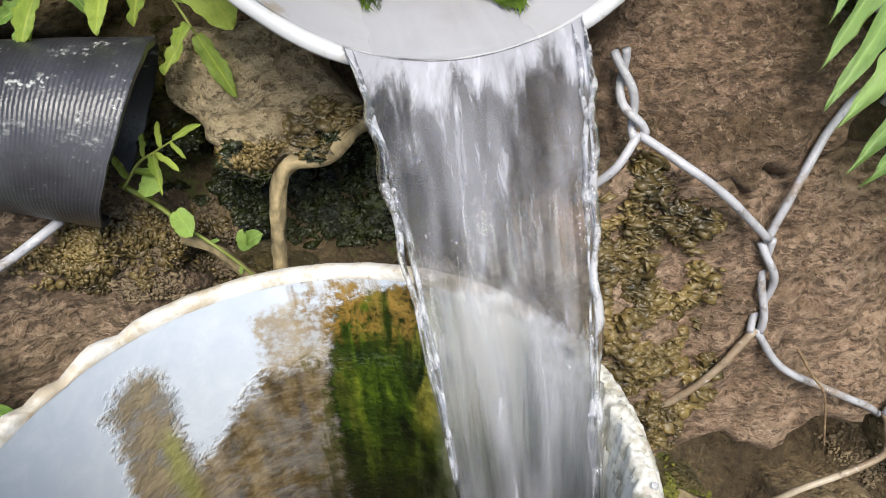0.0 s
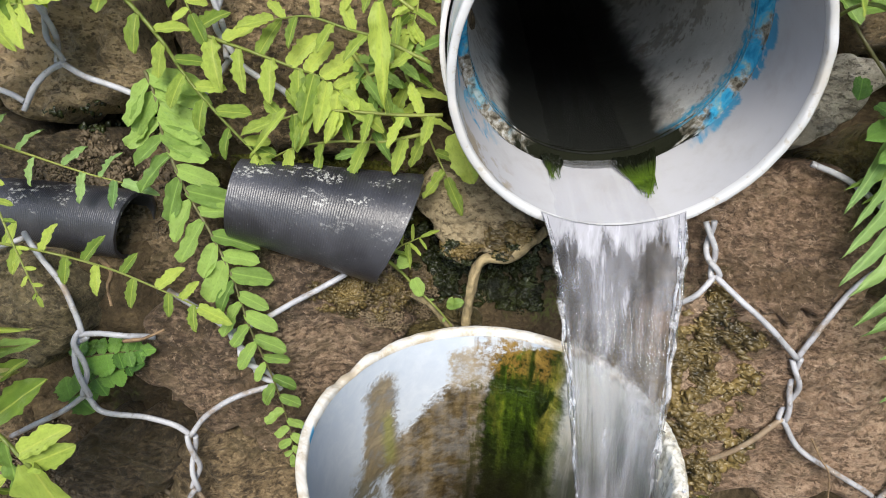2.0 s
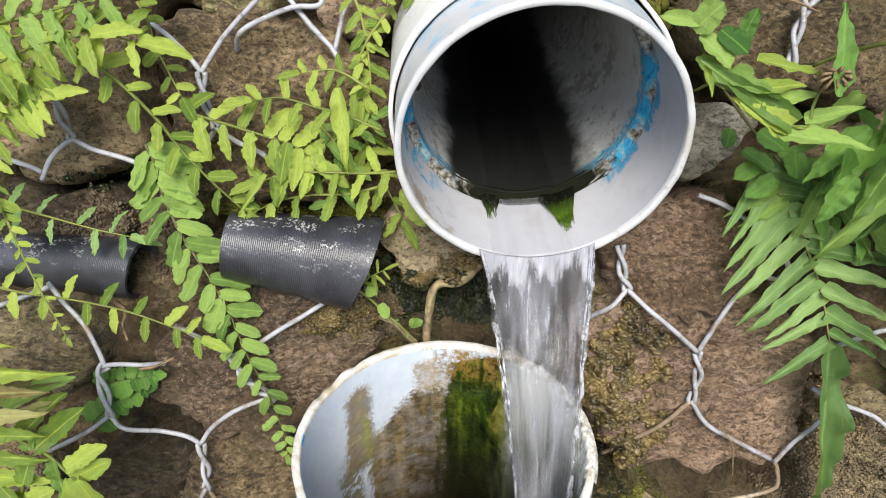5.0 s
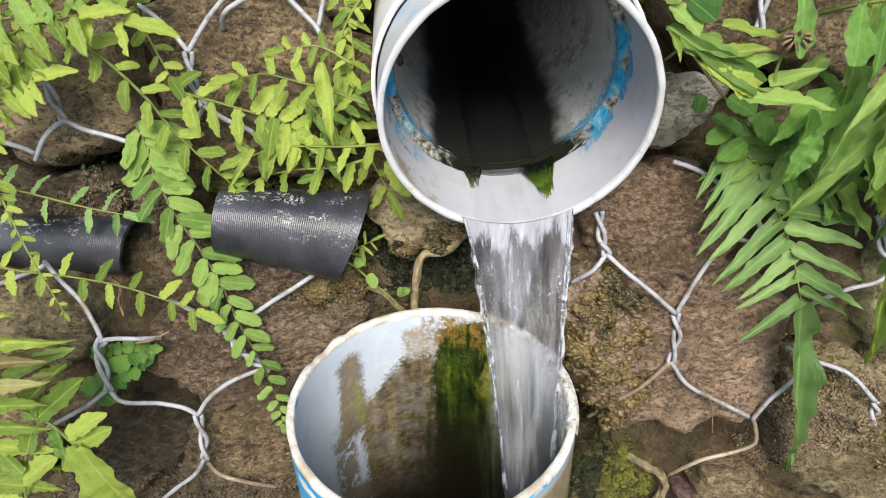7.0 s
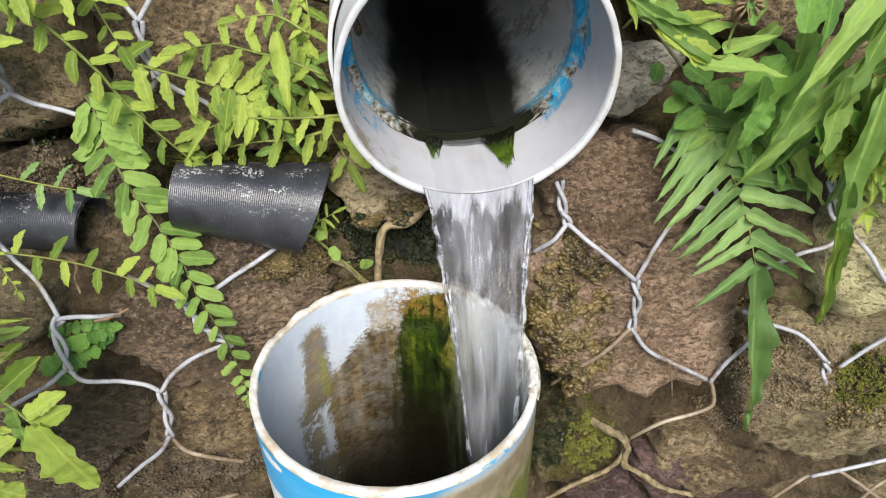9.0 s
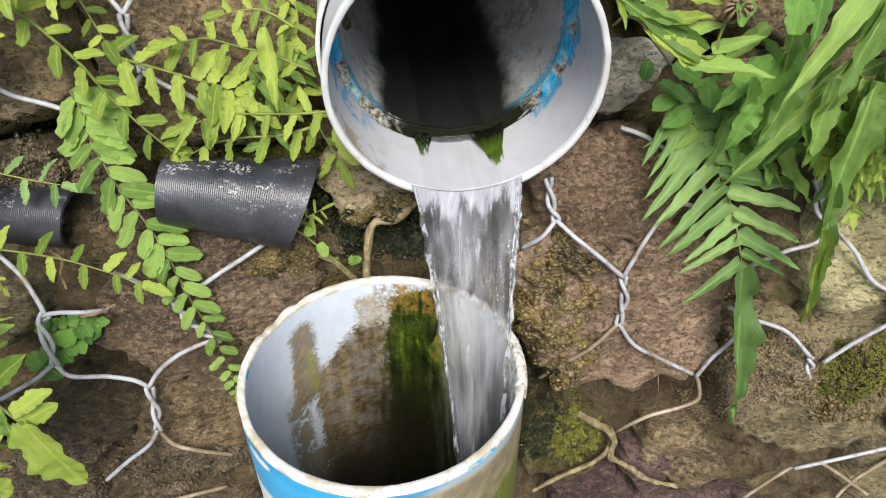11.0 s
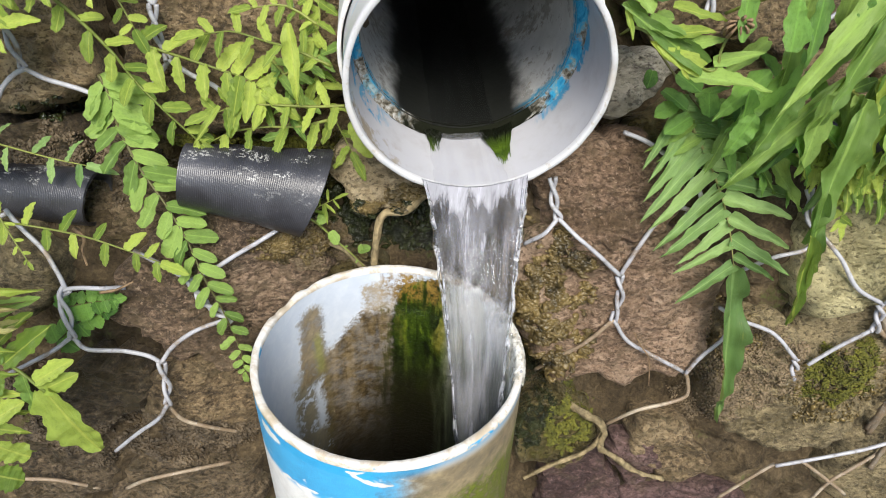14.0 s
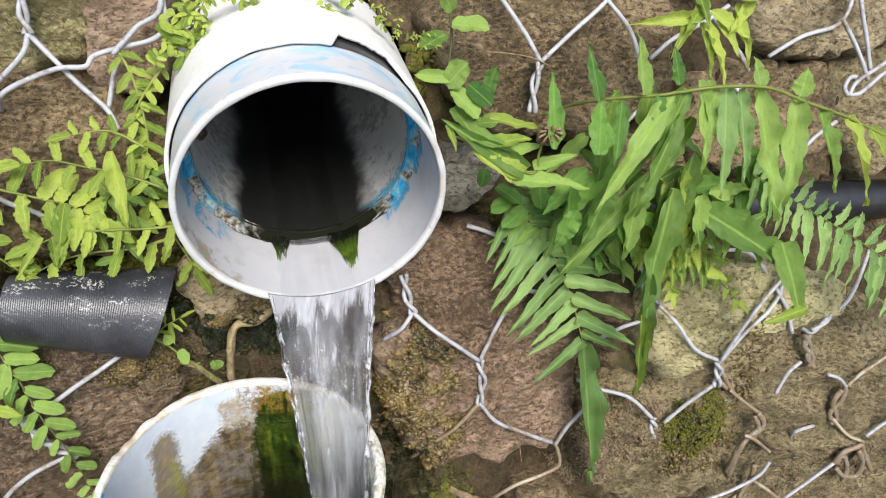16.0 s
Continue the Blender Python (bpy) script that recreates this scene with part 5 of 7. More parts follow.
wire([(0.4951, 0.1967, 0.5915), (0.4702, 0.1890, 0.5758), (0.4542, 0.1847, 0.5673), (0.4461, 0.1821, 0.5617), (0.4422, 0.1791, 0.5549), (0.4380, 0.1809, 0.5600), (0.4415, 0.1836, 0.5664), (0.4468, 0.1842, 0.5671)])
wire([(0.4959, 0.1920, 0.5822), (0.4726, 0.1862, 0.5711), (0.4592, 0.1818, 0.5618), (0.4502, 0.1789, 0.5558), (0.4414, 0.1782, 0.5552)])
wire([(0.3220, 0.1962, 0.6106), (0.3367, 0.1914, 0.5963), (0.3492, 0.1871, 0.5835), (0.3568, 0.1831, 0.5724)])
twist([(0.3502, 0.1810, 0.5626), (0.3548, 0.1761, 0.5493), (0.3623, 0.1711, 0.5357)])
wire([(0.4118, 0.1682, 0.5154), (0.4229, 0.1726, 0.5250), (0.4390, 0.1773, 0.5343)])
twist([(-0.1165, 0.1789, 0.6324), (-0.1169, 0.1709, 0.6124), (-0.1156, 0.1664, 0.6008)])
wire([(-0.1156, 0.1664, 0.6008), (-0.1200, 0.1621, 0.5905), (-0.1322, 0.1567, 0.5785)])
wire([(-0.1156, 0.1664, 0.6008), (-0.1051, 0.1623, 0.5888), (-0.0916, 0.1571, 0.5734), (-0.0775, 0.1523, 0.5591), (-0.0724, 0.1482, 0.5479)])
wire([(-0.1392, 0.1568, 0.5580), (-0.1330, 0.1477, 0.5695), (-0.1232, 0.1508, 0.5758), (-0.1010, 0.1552, 0.5837), (-0.0856, 0.1565, 0.5846), (-0.0804, 0.1589, 0.5899), (-0.0659, 0.1614, 0.5942), (-0.0466, 0.1642, 0.5984), (-0.0385, 0.1676, 0.6059), (-0.0388, 0.1729, 0.6192), (-0.0364, 0.1777, 0.6309)])
wire([(-0.0681, 0.1563, 0.5924), (-0.0605, 0.1596, 0.5997), (-0.0526, 0.1630, 0.6070), (-0.0410, 0.1663, 0.6137), (-0.0376, 0.1725, 0.6289)])
wire([(-0.0774, 0.1545, 0.5593), (-0.0730, 0.1611, 0.5754), (-0.0691, 0.1661, 0.5876)])
wire([(-0.1327, 0.1567, 0.5785), (-0.1441, 0.1515, 0.5671), (-0.1539, 0.1461, 0.5549), (-0.1588, 0.1431, 0.5481)])
wire([(-0.1889, 0.1523, 0.5758), (-0.1758, 0.1493, 0.5663), (-0.1645, 0.1456, 0.5551), (-0.1588, 0.1431, 0.5481)])
twist([(-0.1588, 0.1431, 0.5481), (-0.1576, 0.1372, 0.5328), (-0.1511, 0.1314, 0.5171)])
wire([(-0.1511, 0.1314, 0.5171), (-0.1380, 0.1290, 0.5090), (-0.1239, 0.1273, 0.5028), (-0.1100, 0.1241, 0.4925), (-0.0958, 0.1222, 0.4855)])
wire([(-0.1536, 0.1368, 0.5149), (-0.1627, 0.1315, 0.5028), (-0.1752, 0.1249, 0.4878), (-0.1799, 0.1206, 0.4776)])
wire([(-0.2994, 0.1177, 0.5046), (-0.2855, 0.1164, 0.4993), (-0.2713, 0.1156, 0.4950), (-0.2637, 0.1146, 0.4915)])
wire([(-0.2643, 0.1129, 0.4871), (-0.2579, 0.1179, 0.4988), (-0.2494, 0.1216, 0.5069), (-0.2415, 0.1235, 0.5107)])
twist([(-0.2564, 0.1372, 0.5477), (-0.2485, 0.1294, 0.5266), (-0.2426, 0.1236, 0.5111)])
wire([(-0.2426, 0.1236, 0.5111), (-0.2295, 0.1219, 0.5049), (-0.2117, 0.1211, 0.5002), (-0.1887, 0.1194, 0.4924), (-0.1800, 0.1179, 0.4871)])
wire([(-0.3900, 0.0560, 0.3960), (-0.3480, 0.0620, 0.4040), (-0.3152, 0.0690, 0.4110), (-0.2927, 0.0741, 0.4161), (-0.2759, 0.0787, 0.4211), (-0.2628, 0.0826, 0.4255)])
wire([(-0.2612, 0.0815, 0.4299), (-0.2507, 0.0750, 0.4197), (-0.2370, 0.0680, 0.4091), (-0.2274, 0.0602, 0.3967), (-0.2228, 0.0554, 0.3855)])
twist([(-0.2221, 0.0554, 0.3855), (-0.2267, 0.0522, 0.3783), (-0.2235, 0.0474, 0.3636), (-0.2240, 0.0447, 0.3505)])
wire([(-0.2260, 0.0547, 0.3844), (-0.2153, 0.0561, 0.3861), (-0.2003, 0.0569, 0.3859), (-0.1897, 0.0674, 0.3779)])
wire([(-0.2263, 0.0465, 0.3485), (-0.2411, 0.0442, 0.3367), (-0.2599, 0.0418, 0.3256), (-0.2919, 0.0517, 0.2998)])
wire([(-0.2250, 0.0465, 0.3476), (-0.2173, 0.0457, 0.3378), (-0.1942, 0.0470, 0.3363), (-0.1784, 0.0488, 0.3307), (-0.1706, 0.0497, 0.3228)])
twist([(-0.1706, 0.0497, 0.3228), (-0.1704, 0.0472, 0.3022), (-0.1729, 0.0443, 0.2830)])
wire([(-0.1695, 0.0480, 0.3247), (-0.1600, 0.0521, 0.3375), (-0.1459, 0.0576, 0.3471), (-0.1309, 0.0631, 0.3518), (-0.1181, 0.0676, 0.3533)])
wire([(-0.1729, 0.0443, 0.2830), (-0.1821, 0.0408, 0.2693), (-0.1989, 0.0370, 0.2562), (-0.2200, 0.0334, 0.2367)])
wire([(-0.1754, 0.0492, 0.2749), (-0.1681, 0.0491, 0.2593), (-0.1537, 0.0518, 0.2486), (-0.1345, 0.0640, 0.2266)], WIRE_MUDDY)
wire([(-0.1784, 0.0727, 0.4069), (-0.1604, 0.0698, 0.3979), (-0.1436, 0.0692, 0.3857)])
wire([(-0.1436, 0.0692, 0.3857), (-0.1289, 0.0747, 0.3914), (-0.1136, 0.0805, 0.4001), (-0.0988, 0.0868, 0.4074), (-0.0852, 0.0921, 0.4151)])
twist([(-0.1428, 0.0677, 0.3871), (-0.1342, 0.0650, 0.3682), (-0.1184, 0.0672, 0.3510)])
wire([(-0.2319, 0.0420, 0.1712), (-0.2068, 0.0356, 0.1948), (-0.1743, 0.0408, 0.2024), (-0.1449, 0.0585, 0.1914)], WIRE_MUDDY)
wire([(-0.3359, 0.0288, 0.2011), (-0.3101, 0.0298, 0.1975), (-0.2792, 0.0314, 0.1953), (-0.2540, 0.0407, 0.1714)], WIRE_MUDDY)

# ---- plants ----
FACE = Vector((0.0, -0.72, 0.69))


def half_width(shape, u):
    """Half the blade's width, 0 to 1, at u along it."""
    if shape == "oval":
        return max(0.0, 1 - abs(2 * (u * 0.97 + 0.03) - 1) ** 2.6) ** 0.55 * (0.92 + 0.1 * u) * (1 + 0.035 * math.sin(u * 44))
    if shape == "lobed":
        return max(0.0, 1 - abs(2 * (u * 0.95 + 0.05) ** 0.9 - 1) ** 2.2) ** 0.6 * (1 + 0.07 * math.sin(u * 38) + 0.07 * math.sin(u * 13))
    if shape == "comb":
        return min(1.0, 0.55 + u * 3) * (1 - u ** 1.5) ** 0.8 * (1 + 0.14 * math.sin(u * 62))
    if shape == "lance":
        return min(1.0, 0.62 + u * 1.6) * (1 - u) ** 0.7 * (1 + 0.05 * math.sin(u * 34))
    if shape == "lobe":
        return (1 - u) ** 0.75 * (1 + 0.5 * u) * (1 + 0.06 * math.sin(u * 27))
    if shape == "strap":
        return min(1.0, (u + 0.1) * 3.0) * (1 - u ** 1.7) ** 0.95 * (1 + 0.1 * math.sin(u * 19) + 0.06 * math.sin(u * 43))
    saw = abs((u * 11) % 1.0 - 0.2)
    return (1 - u) ** 0.7 * (0.72 + 0.5 * saw) * min(1.0, u * 8 + 0.4)


BLADES = {}


def blade(shape, sag, kind):
    """A shared leaf mesh: length 1 along y, half-width 1 along x, folded on the midrib and bent back by sag."""
    key = (shape, sag, kind)
    if key not in BLADES:
        bm = bmesh.new()
        rows = []
        n = 40 if shape == "comb" else 30 if shape in ("lobed", "toothed", "strap", "lobe") else 14
        for i in range(n + 1):
            u = i / n
            w = max(0.012, half_width(shape, u)) * (0.0 if i == n else 1.0) + (0.004 if i == n else 0.0)
            drift = 0.16 * noise.noise((u * 2.2, kind * 5.3, 0)) * u
            row = []
            for s in (-1, -0.55, 0, 0.55, 1):
                wave = 0.09 * noise.noise((u * 7, s * 1.5 + kind * 3.7, 2)) * abs(s)
                z = 0.09 * abs(s) * w - sag * u * u + wave + 0.03 * math.sin(u * 9 + kind) * abs(s)
                row.append(bm.verts.new((s * w * (1 + (0.2 if shape == "strap" else 0.14) * noise.noise((u * 6, (1 if s > 0 else 0) * 3 + kind * 7.1, 8))) + drift * 2.4, u, z)))
            rows.append(row)
        for a, b in zip(rows, rows[1:]):
            for k in range(4):
                bm.faces.new((a[k], a[k + 1], b[k + 1], b[k]))
        me = bpy.data.meshes.new(shape)
        bm.to_mesh(me)
        bm.free()
        for p in me.polygons:
            p.use_smooth = True
        BLADES[key] = me
    return BLADES[key]


def with_material(me, material):
    key = (me.name, material.name)
    if key not in BLADES:
        c = me.copy()
        c.materials.append(material)
        BLADES[key] = c
    return BLADES[key]


def leaf(parent, a, b, width, shape, material, sag=0.1, roll=0.0, kind=0, name="leaf"):
    a, b = Vector(a), Vector(b)
    d = b - a
    size = d.length
    y = d.normalized()
    z = (FACE - y * FACE.dot(y)).normalized()
    z = Matrix.Rotation(radians(roll), 3, y) @ z
    x = y.cross(z)
    # the bend shortens the reach: aim a little above, so that the tip lands where it should
    ob = new(name, with_material(blade(shape, sag, kind), material))
    m = Matrix((x * width * 0.5, (y + z * sag) * size, z * size)).transposed().to_4x4()
    ob.matrix_world = Matrix.Translation(a) @ m
    ob.parent = parent
    return ob


def plant(name, label, category="fern"):
    return tagged(new(name), label, category)


def frond(owner, points, n, l0, l1, l2, ratio, angle, shape, material, stem, seed, sides=3, sag=0.18, thick=0.0011, end=True, fall=0.14, skew=0.0):
    """A stalk with paired leaflets. l0, l1, l2: leaflet lengths at base, middle and tip; sides: 1 one, 2 other, 3 both."""
    rnd = random.Random(seed)
    line = glide(points, 8)
    k = len(line)
    if shape in ("oval", "lobed"):
        ratio *= 0.72
    ob = part("frond", rod([p + FACE * (0.0016 if shape == "lobe" else 0.0) for p in line], lambda f: thick * (1 - 0.65 * f), 6), stem, owner)
    for i in range(n):
        for side in (1, -1):
            if not sides & (1 if side > 0 else 2):
                continue
            f = min(0.985, (i + 0.55 + (0.22 if side > 0 else -0.22) + rnd.uniform(-0.1, 0.1)) / n)
            at = f * (k - 1)
            j = min(int(at), k - 2)
            p = line[j].lerp(line[j + 1], at - j)
            t = (line[j + 1] - line[j]).normalized()
            s = t.cross((FACE - t * FACE.dot(t)).normalized()) * side
            size = (l0 + (l1 - l0) * f * 2 if f < 0.5 else l1 + (l2 - l1) * (f - 0.5) * 2) * rnd.uniform(0.82, 1.14)
            g = radians(angle + side * skew + rnd.uniform(-11, 11) * (0.4 if shape == "lobe" else 1.0))
            d = t * math.cos(g) + s * math.sin(g) + Vector((0, 0, -fall)) + FACE * rnd.uniform(-0.16, 0.2) * (0.3 if shape == "lobe" else 1.0)
            leaf(ob, p, p + d.normalized() * size, size * ratio * 2 * rnd.uniform(0.85, 1.12), shape, material, sag * rnd.choice((0.4, 1.0, 1.5)), rnd.uniform(-22, 22) * (0.3 if shape == "lobe" else 1.0), rnd.randrange(4), "leaflet")
    if end:
        t = (line[-1] - line[-3]).normalized()
        leaf(ob, line[-1], line[-1] + t * l2 * 1.3, l2 * ratio * 2.4, shape, material, sag, 0, 1, "leaflet")
    return ob



def sprinkle(owner, points, count, reach, size, material, seed):
    """Short sprigs of tiny leaves scattered along a line."""
    rnd = random.Random(seed)
    line = glide(points, 12)
    for k in range(count):
        p = line[int((k + rnd.random()) / count * (len(line) - 1))] + Vector((rnd.uniform(-0.5, 0.5), 0, rnd.uniform(-0.5, 0.5))) * reach + FACE * rnd.uniform(-0.004, 0.004)
        g = rnd.uniform(0, 6.28)
        d = Vector((math.cos(g), -0.15, math.sin(g) * 0.8)) * reach * rnd.uniform(0.6, 1.3)
        s = size * rnd.uniform(0.6, 1.25)
        frond(owner, [p, p + d * 0.5 + Vector((0, -0.002, 0.002)), p + d], rnd.choice((2, 3, 3)), s, s, s * 0.7, rnd.uniform(0.26, 0.4), 62, "oval", material, STEM, seed * 100 + k, 3, 0.2, 0.0005)


def dry_bud(place, size, owner):
    """A withered flower head: curled brown sepals round a short stalk."""
    for k in range(9):
        a = 2 * math.pi * k / 9
        p = Vector(place)
        out = Vector((math.cos(a), -0.3, math.sin(a) * 0.7))
        line = glide([p, p + out * size * 0.4 + FACE * size * 0.3, p + out * size * 0.55 + FACE * size * 0.9, p + out * size * 0.25 + FACE * size * 1.1], 5)
        part("dry_sepal", rod(line, lambda f: size * 0.16 * (1 - 0.7 * f), 5), DRY, owner)



fern = plant("fern", "arching fern with long stalks and bright green oval leaflets", "fern")
frond(fern, [(-0.240, 0.112, 0.584), (-0.215, 0.113, 0.569), (-0.196, 0.113, 0.553), (-0.177, 0.111, 0.531), (-0.165, 0.109, 0.512), (-0.147, 0.103, 0.494), (-0.129, 0.102, 0.474)], 9, 0.0183, 0.0168, 0.0146, 0.32, 62, "oval", LEAF_BRIGHT, STEM, 1, 3, 0.18, 0.0016, True, 0.14)
frond(fern, [(-0.167, 0.120, 0.533), (-0.140, 0.118, 0.526), (-0.113, 0.117, 0.518), (-0.099, 0.116, 0.514), (-0.088, 0.114, 0.507)], 7, 0.0217, 0.0231, 0.0210, 0.27, 72, "lobed", LEAF_BRIGHT, STEM, 2, 3, 0.18, 0.0011, True, 0.14)
frond(fern, [(-0.186, 0.139, 0.590), (-0.181, 0.136, 0.582), (-0.177, 0.131, 0.568), (-0.169, 0.125, 0.551), (-0.163, 0.121, 0.540)], 5, 0.0111, 0.0111, 0.0118, 0.35, 70, "oval", LEAF_BRIGHT, STEM, 3, 3, 0.18, 0.0011, True, 0.14)
frond(fern, [(-0.236, 0.114, 0.576), (-0.241, 0.107, 0.559), (-0.249, 0.103, 0.549), (-0.256, 0.098, 0.538), (-0.264, 0.092, 0.524), (-0.268, 0.087, 0.511), (-0.269, 0.078, 0.489)], 9, 0.0242, 0.0188, 0.0070, 0.26, 68, "lobed", LEAF_BRIGHT, STEM, 4, 3, 0.18, 0.0011, True, 0.14)
frond(fern, [(-0.280, 0.103, 0.567), (-0.257, 0.107, 0.575), (-0.232, 0.111, 0.580), (-0.204, 0.112, 0.580), (-0.176, 0.112, 0.575)], 6, 0.0226, 0.0219, 0.0226, 0.24, 68, "lobed", LEAF_BRIGHT, STEM, 5, 3, 0.18, 0.0011, True, 0.14)
frond(fern, [(-0.278, 0.092, 0.553), (-0.253, 0.099, 0.566), (-0.226, 0.104, 0.576), (-0.199, 0.107, 0.580)], 6, 0.0229, 0.0229, 0.0208, 0.24, 66, "lobed", LEAF_BRIGHT, STEM, 6, 3, 0.18, 0.0011, True, 0.14)
frond(fern, [(-0.291, 0.083, 0.518), (-0.268, 0.091, 0.536), (-0.246, 0.096, 0.544), (-0.233, 0.098, 0.547)], 5, 0.0214, 0.0214, 0.0193, 0.24, 66, "lobed", LEAF_BRIGHT, STEM, 7, 3, 0.18, 0.0011, True, 0.14)
frond(fern, [(-0.267, 0.110, 0.582), (-0.240, 0.113, 0.587), (-0.217, 0.117, 0.592), (-0.190, 0.120, 0.597)], 5, 0.0255, 0.0255, 0.0212, 0.24, 66, "lobed", LEAF_MID, STEM, 8, 3, 0.18, 0.0011, True, 0.14)

trailing_fern = plant("fern", "trailing fern frond with paired oval leaflets shrinking to its tip", "fern")
frond(trailing_fern, [(-0.191, 0.116, 0.512), (-0.185, 0.111, 0.498), (-0.182, 0.105, 0.482), (-0.172, 0.097, 0.459), (-0.155, 0.086, 0.436), (-0.142, 0.076, 0.416), (-0.132, 0.066, 0.392), (-0.122, 0.062, 0.364), (-0.115, 0.059, 0.330), (-0.114, 0.057, 0.309)], 21, 0.0265, 0.0225, 0.0085, 0.33, 60, "oval", LEAF_MID, STEM_DARK, 9, 3, 0.18, 0.0011, True, 0.14)

runner_fern = plant("fern", "thin fern runner with small wavy yellow-green leaflets", "fern")
frond(runner_fern, [(-0.308, 0.070, 0.439), (-0.292, 0.069, 0.436), (-0.268, 0.067, 0.432), (-0.235, 0.067, 0.428), (-0.203, 0.065, 0.423), (-0.175, 0.062, 0.415), (-0.155, 0.060, 0.408)], 9, 0.0144, 0.0152, 0.0144, 0.28, 78, "lobed", LEAF_BRIGHT, STEM, 10, 3, 0.18, 0.0011, True, 0.14)
frond(runner_fern, [(-0.273, 0.083, 0.490), (-0.271, 0.081, 0.483), (-0.265, 0.075, 0.467), (-0.258, 0.068, 0.450), (-0.244, 0.056, 0.428), (-0.233, 0.047, 0.415)], 10, 0.0120, 0.0088, 0.0048, 0.32, 66, "oval", LEAF_BRIGHT, STEM, 11, 3, 0.18, 0.0011, True, 0.14)
frond(runner_fern, [(-0.324, 0.102, 0.475), (-0.302, 0.103, 0.476), (-0.283, 0.103, 0.472), (-0.262, 0.102, 0.467), (-0.231, 0.101, 0.459), (-0.208, 0.100, 0.455)], 6, 0.0215, 0.0198, 0.0155, 0.22, 84, "lobed", LEAF_SAGE, STEM, 12, 3, 0.18, 0.0011, True, 0.14)

crowded_fern = plant("fern", "crowded bright yellow-green fern beside the white pipe", "fern")
frond(crowded_fern, [(-0.044, 0.116, 0.524), (-0.067, 0.118, 0.533), (-0.084, 0.119, 0.537), (-0.103, 0.119, 0.542), (-0.120, 0.118, 0.540)], 4, 0.0148, 0.0155, 0.0155, 0.23, 66, "lobed", LEAF_BRIGHT, STEM, 13, 3, 0.18, 0.0011, True, 0.14)
frond(crowded_fern, [(-0.037, 0.112, 0.500), (-0.059, 0.111, 0.499), (-0.084, 0.109, 0.500), (-0.103, 0.108, 0.499), (-0.117, 0.105, 0.495)], 6, 0.0170, 0.0190, 0.0170, 0.23, 68, "lobed", LEAF_BRIGHT, STEM, 14, 3, 0.18, 0.0011, True, 0.14)
frond(crowded_fern, [(-0.049, 0.117, 0.487), (-0.068, 0.114, 0.483), (-0.091, 0.113, 0.482), (-0.111, 0.110, 0.479), (-0.125, 0.107, 0.473)], 4, 0.0162, 0.0176, 0.0176, 0.23, 64, "lobed", LEAF_BRIGHT, STEM, 15, 3, 0.18, 0.0011, True, 0.14)
frond(crowded_fern, [(-0.040, 0.157, 0.586), (-0.049, 0.152, 0.576), (-0.057, 0.147, 0.565), (-0.061, 0.142, 0.553), (-0.057, 0.137, 0.539)], 7, 0.0090, 0.0090, 0.0090, 0.35, 70, "oval", LEAF_BRIGHT, STEM, 16, 3, 0.18, 0.0011, True, 0.14)
frond(crowded_fern, [(-0.054, 0.129, 0.545), (-0.066, 0.131, 0.552), (-0.076, 0.131, 0.555), (-0.093, 0.129, 0.553)], 4, 0.0109, 0.0115, 0.0109, 0.28, 62, "lobed", LEAF_BRIGHT, STEM, 17, 3, 0.18, 0.0011, True, 0.14)
frond(crowded_fern, [(-0.064, 0.142, 0.530), (-0.060, 0.135, 0.514), (-0.054, 0.131, 0.502), (-0.047, 0.125, 0.486), (-0.035, 0.117, 0.464)], 5, 0.0169, 0.0183, 0.0162, 0.22, 62, "lobed", LEAF_BRIGHT, STEM, 18, 3, 0.18, 0.0011, True, 0.14)
frond(crowded_fern, [(-0.086, 0.124, 0.509), (-0.075, 0.126, 0.514), (-0.064, 0.129, 0.520), (-0.053, 0.132, 0.525)], 4, 0.0162, 0.0169, 0.0141, 0.24, 66, "lobed", LEAF_MID, STEM, 19, 3, 0.18, 0.0011, True, 0.14)
frond(crowded_fern, [(-0.086, 0.129, 0.524), (-0.075, 0.125, 0.511), (-0.069, 0.120, 0.498), (-0.080, 0.109, 0.472)], 4, 0.0163, 0.0170, 0.0163, 0.24, 62, "lobed", LEAF_MID, STEM, 20, 3, 0.18, 0.0011, True, 0.14)
leaf(crowded_fern, (-0.066, 0.109, 0.552), (-0.061, 0.092, 0.507), 0.0114, "strap", LEAF_BRIGHT, 0.12, 0, 1)
leaf(crowded_fern, (-0.031, 0.109, 0.492), (-0.019, 0.101, 0.470), 0.0145, "lobed", LEAF_BRIGHT, 0.10, 0, 2)
leaf(crowded_fern, (-0.111, 0.098, 0.503), (-0.127, 0.084, 0.483), 0.0054, "lance", LEAF_BRIGHT, 0.05, 0, 3)

corner_fern = plant("fern", "large light green fern growing out low beside the wall", "fern")
part("frond", rod(glide([(-0.250, -0.012, 0.402), (-0.228, -0.015, 0.393), (-0.216, -0.017, 0.387), (-0.201, -0.022, 0.374)], 6), 0.0011, 6), STEM, corner_fern)
part("frond", rod(glide([(-0.269, -0.037, 0.261), (-0.251, -0.030, 0.311), (-0.242, -0.025, 0.346), (-0.235, -0.020, 0.368)], 6), 0.001, 6), STEM, corner_fern)
leaf(corner_fern, (-0.223, -0.017, 0.390), (-0.199, -0.000, 0.407), 0.0127, "lobed", LEAF_BRIGHT, 0.10, 0, 0)
leaf(corner_fern, (-0.206, -0.020, 0.380), (-0.187, -0.009, 0.389), 0.0110, "lobed", LEAF_BRIGHT, 0.10, -10, 1)
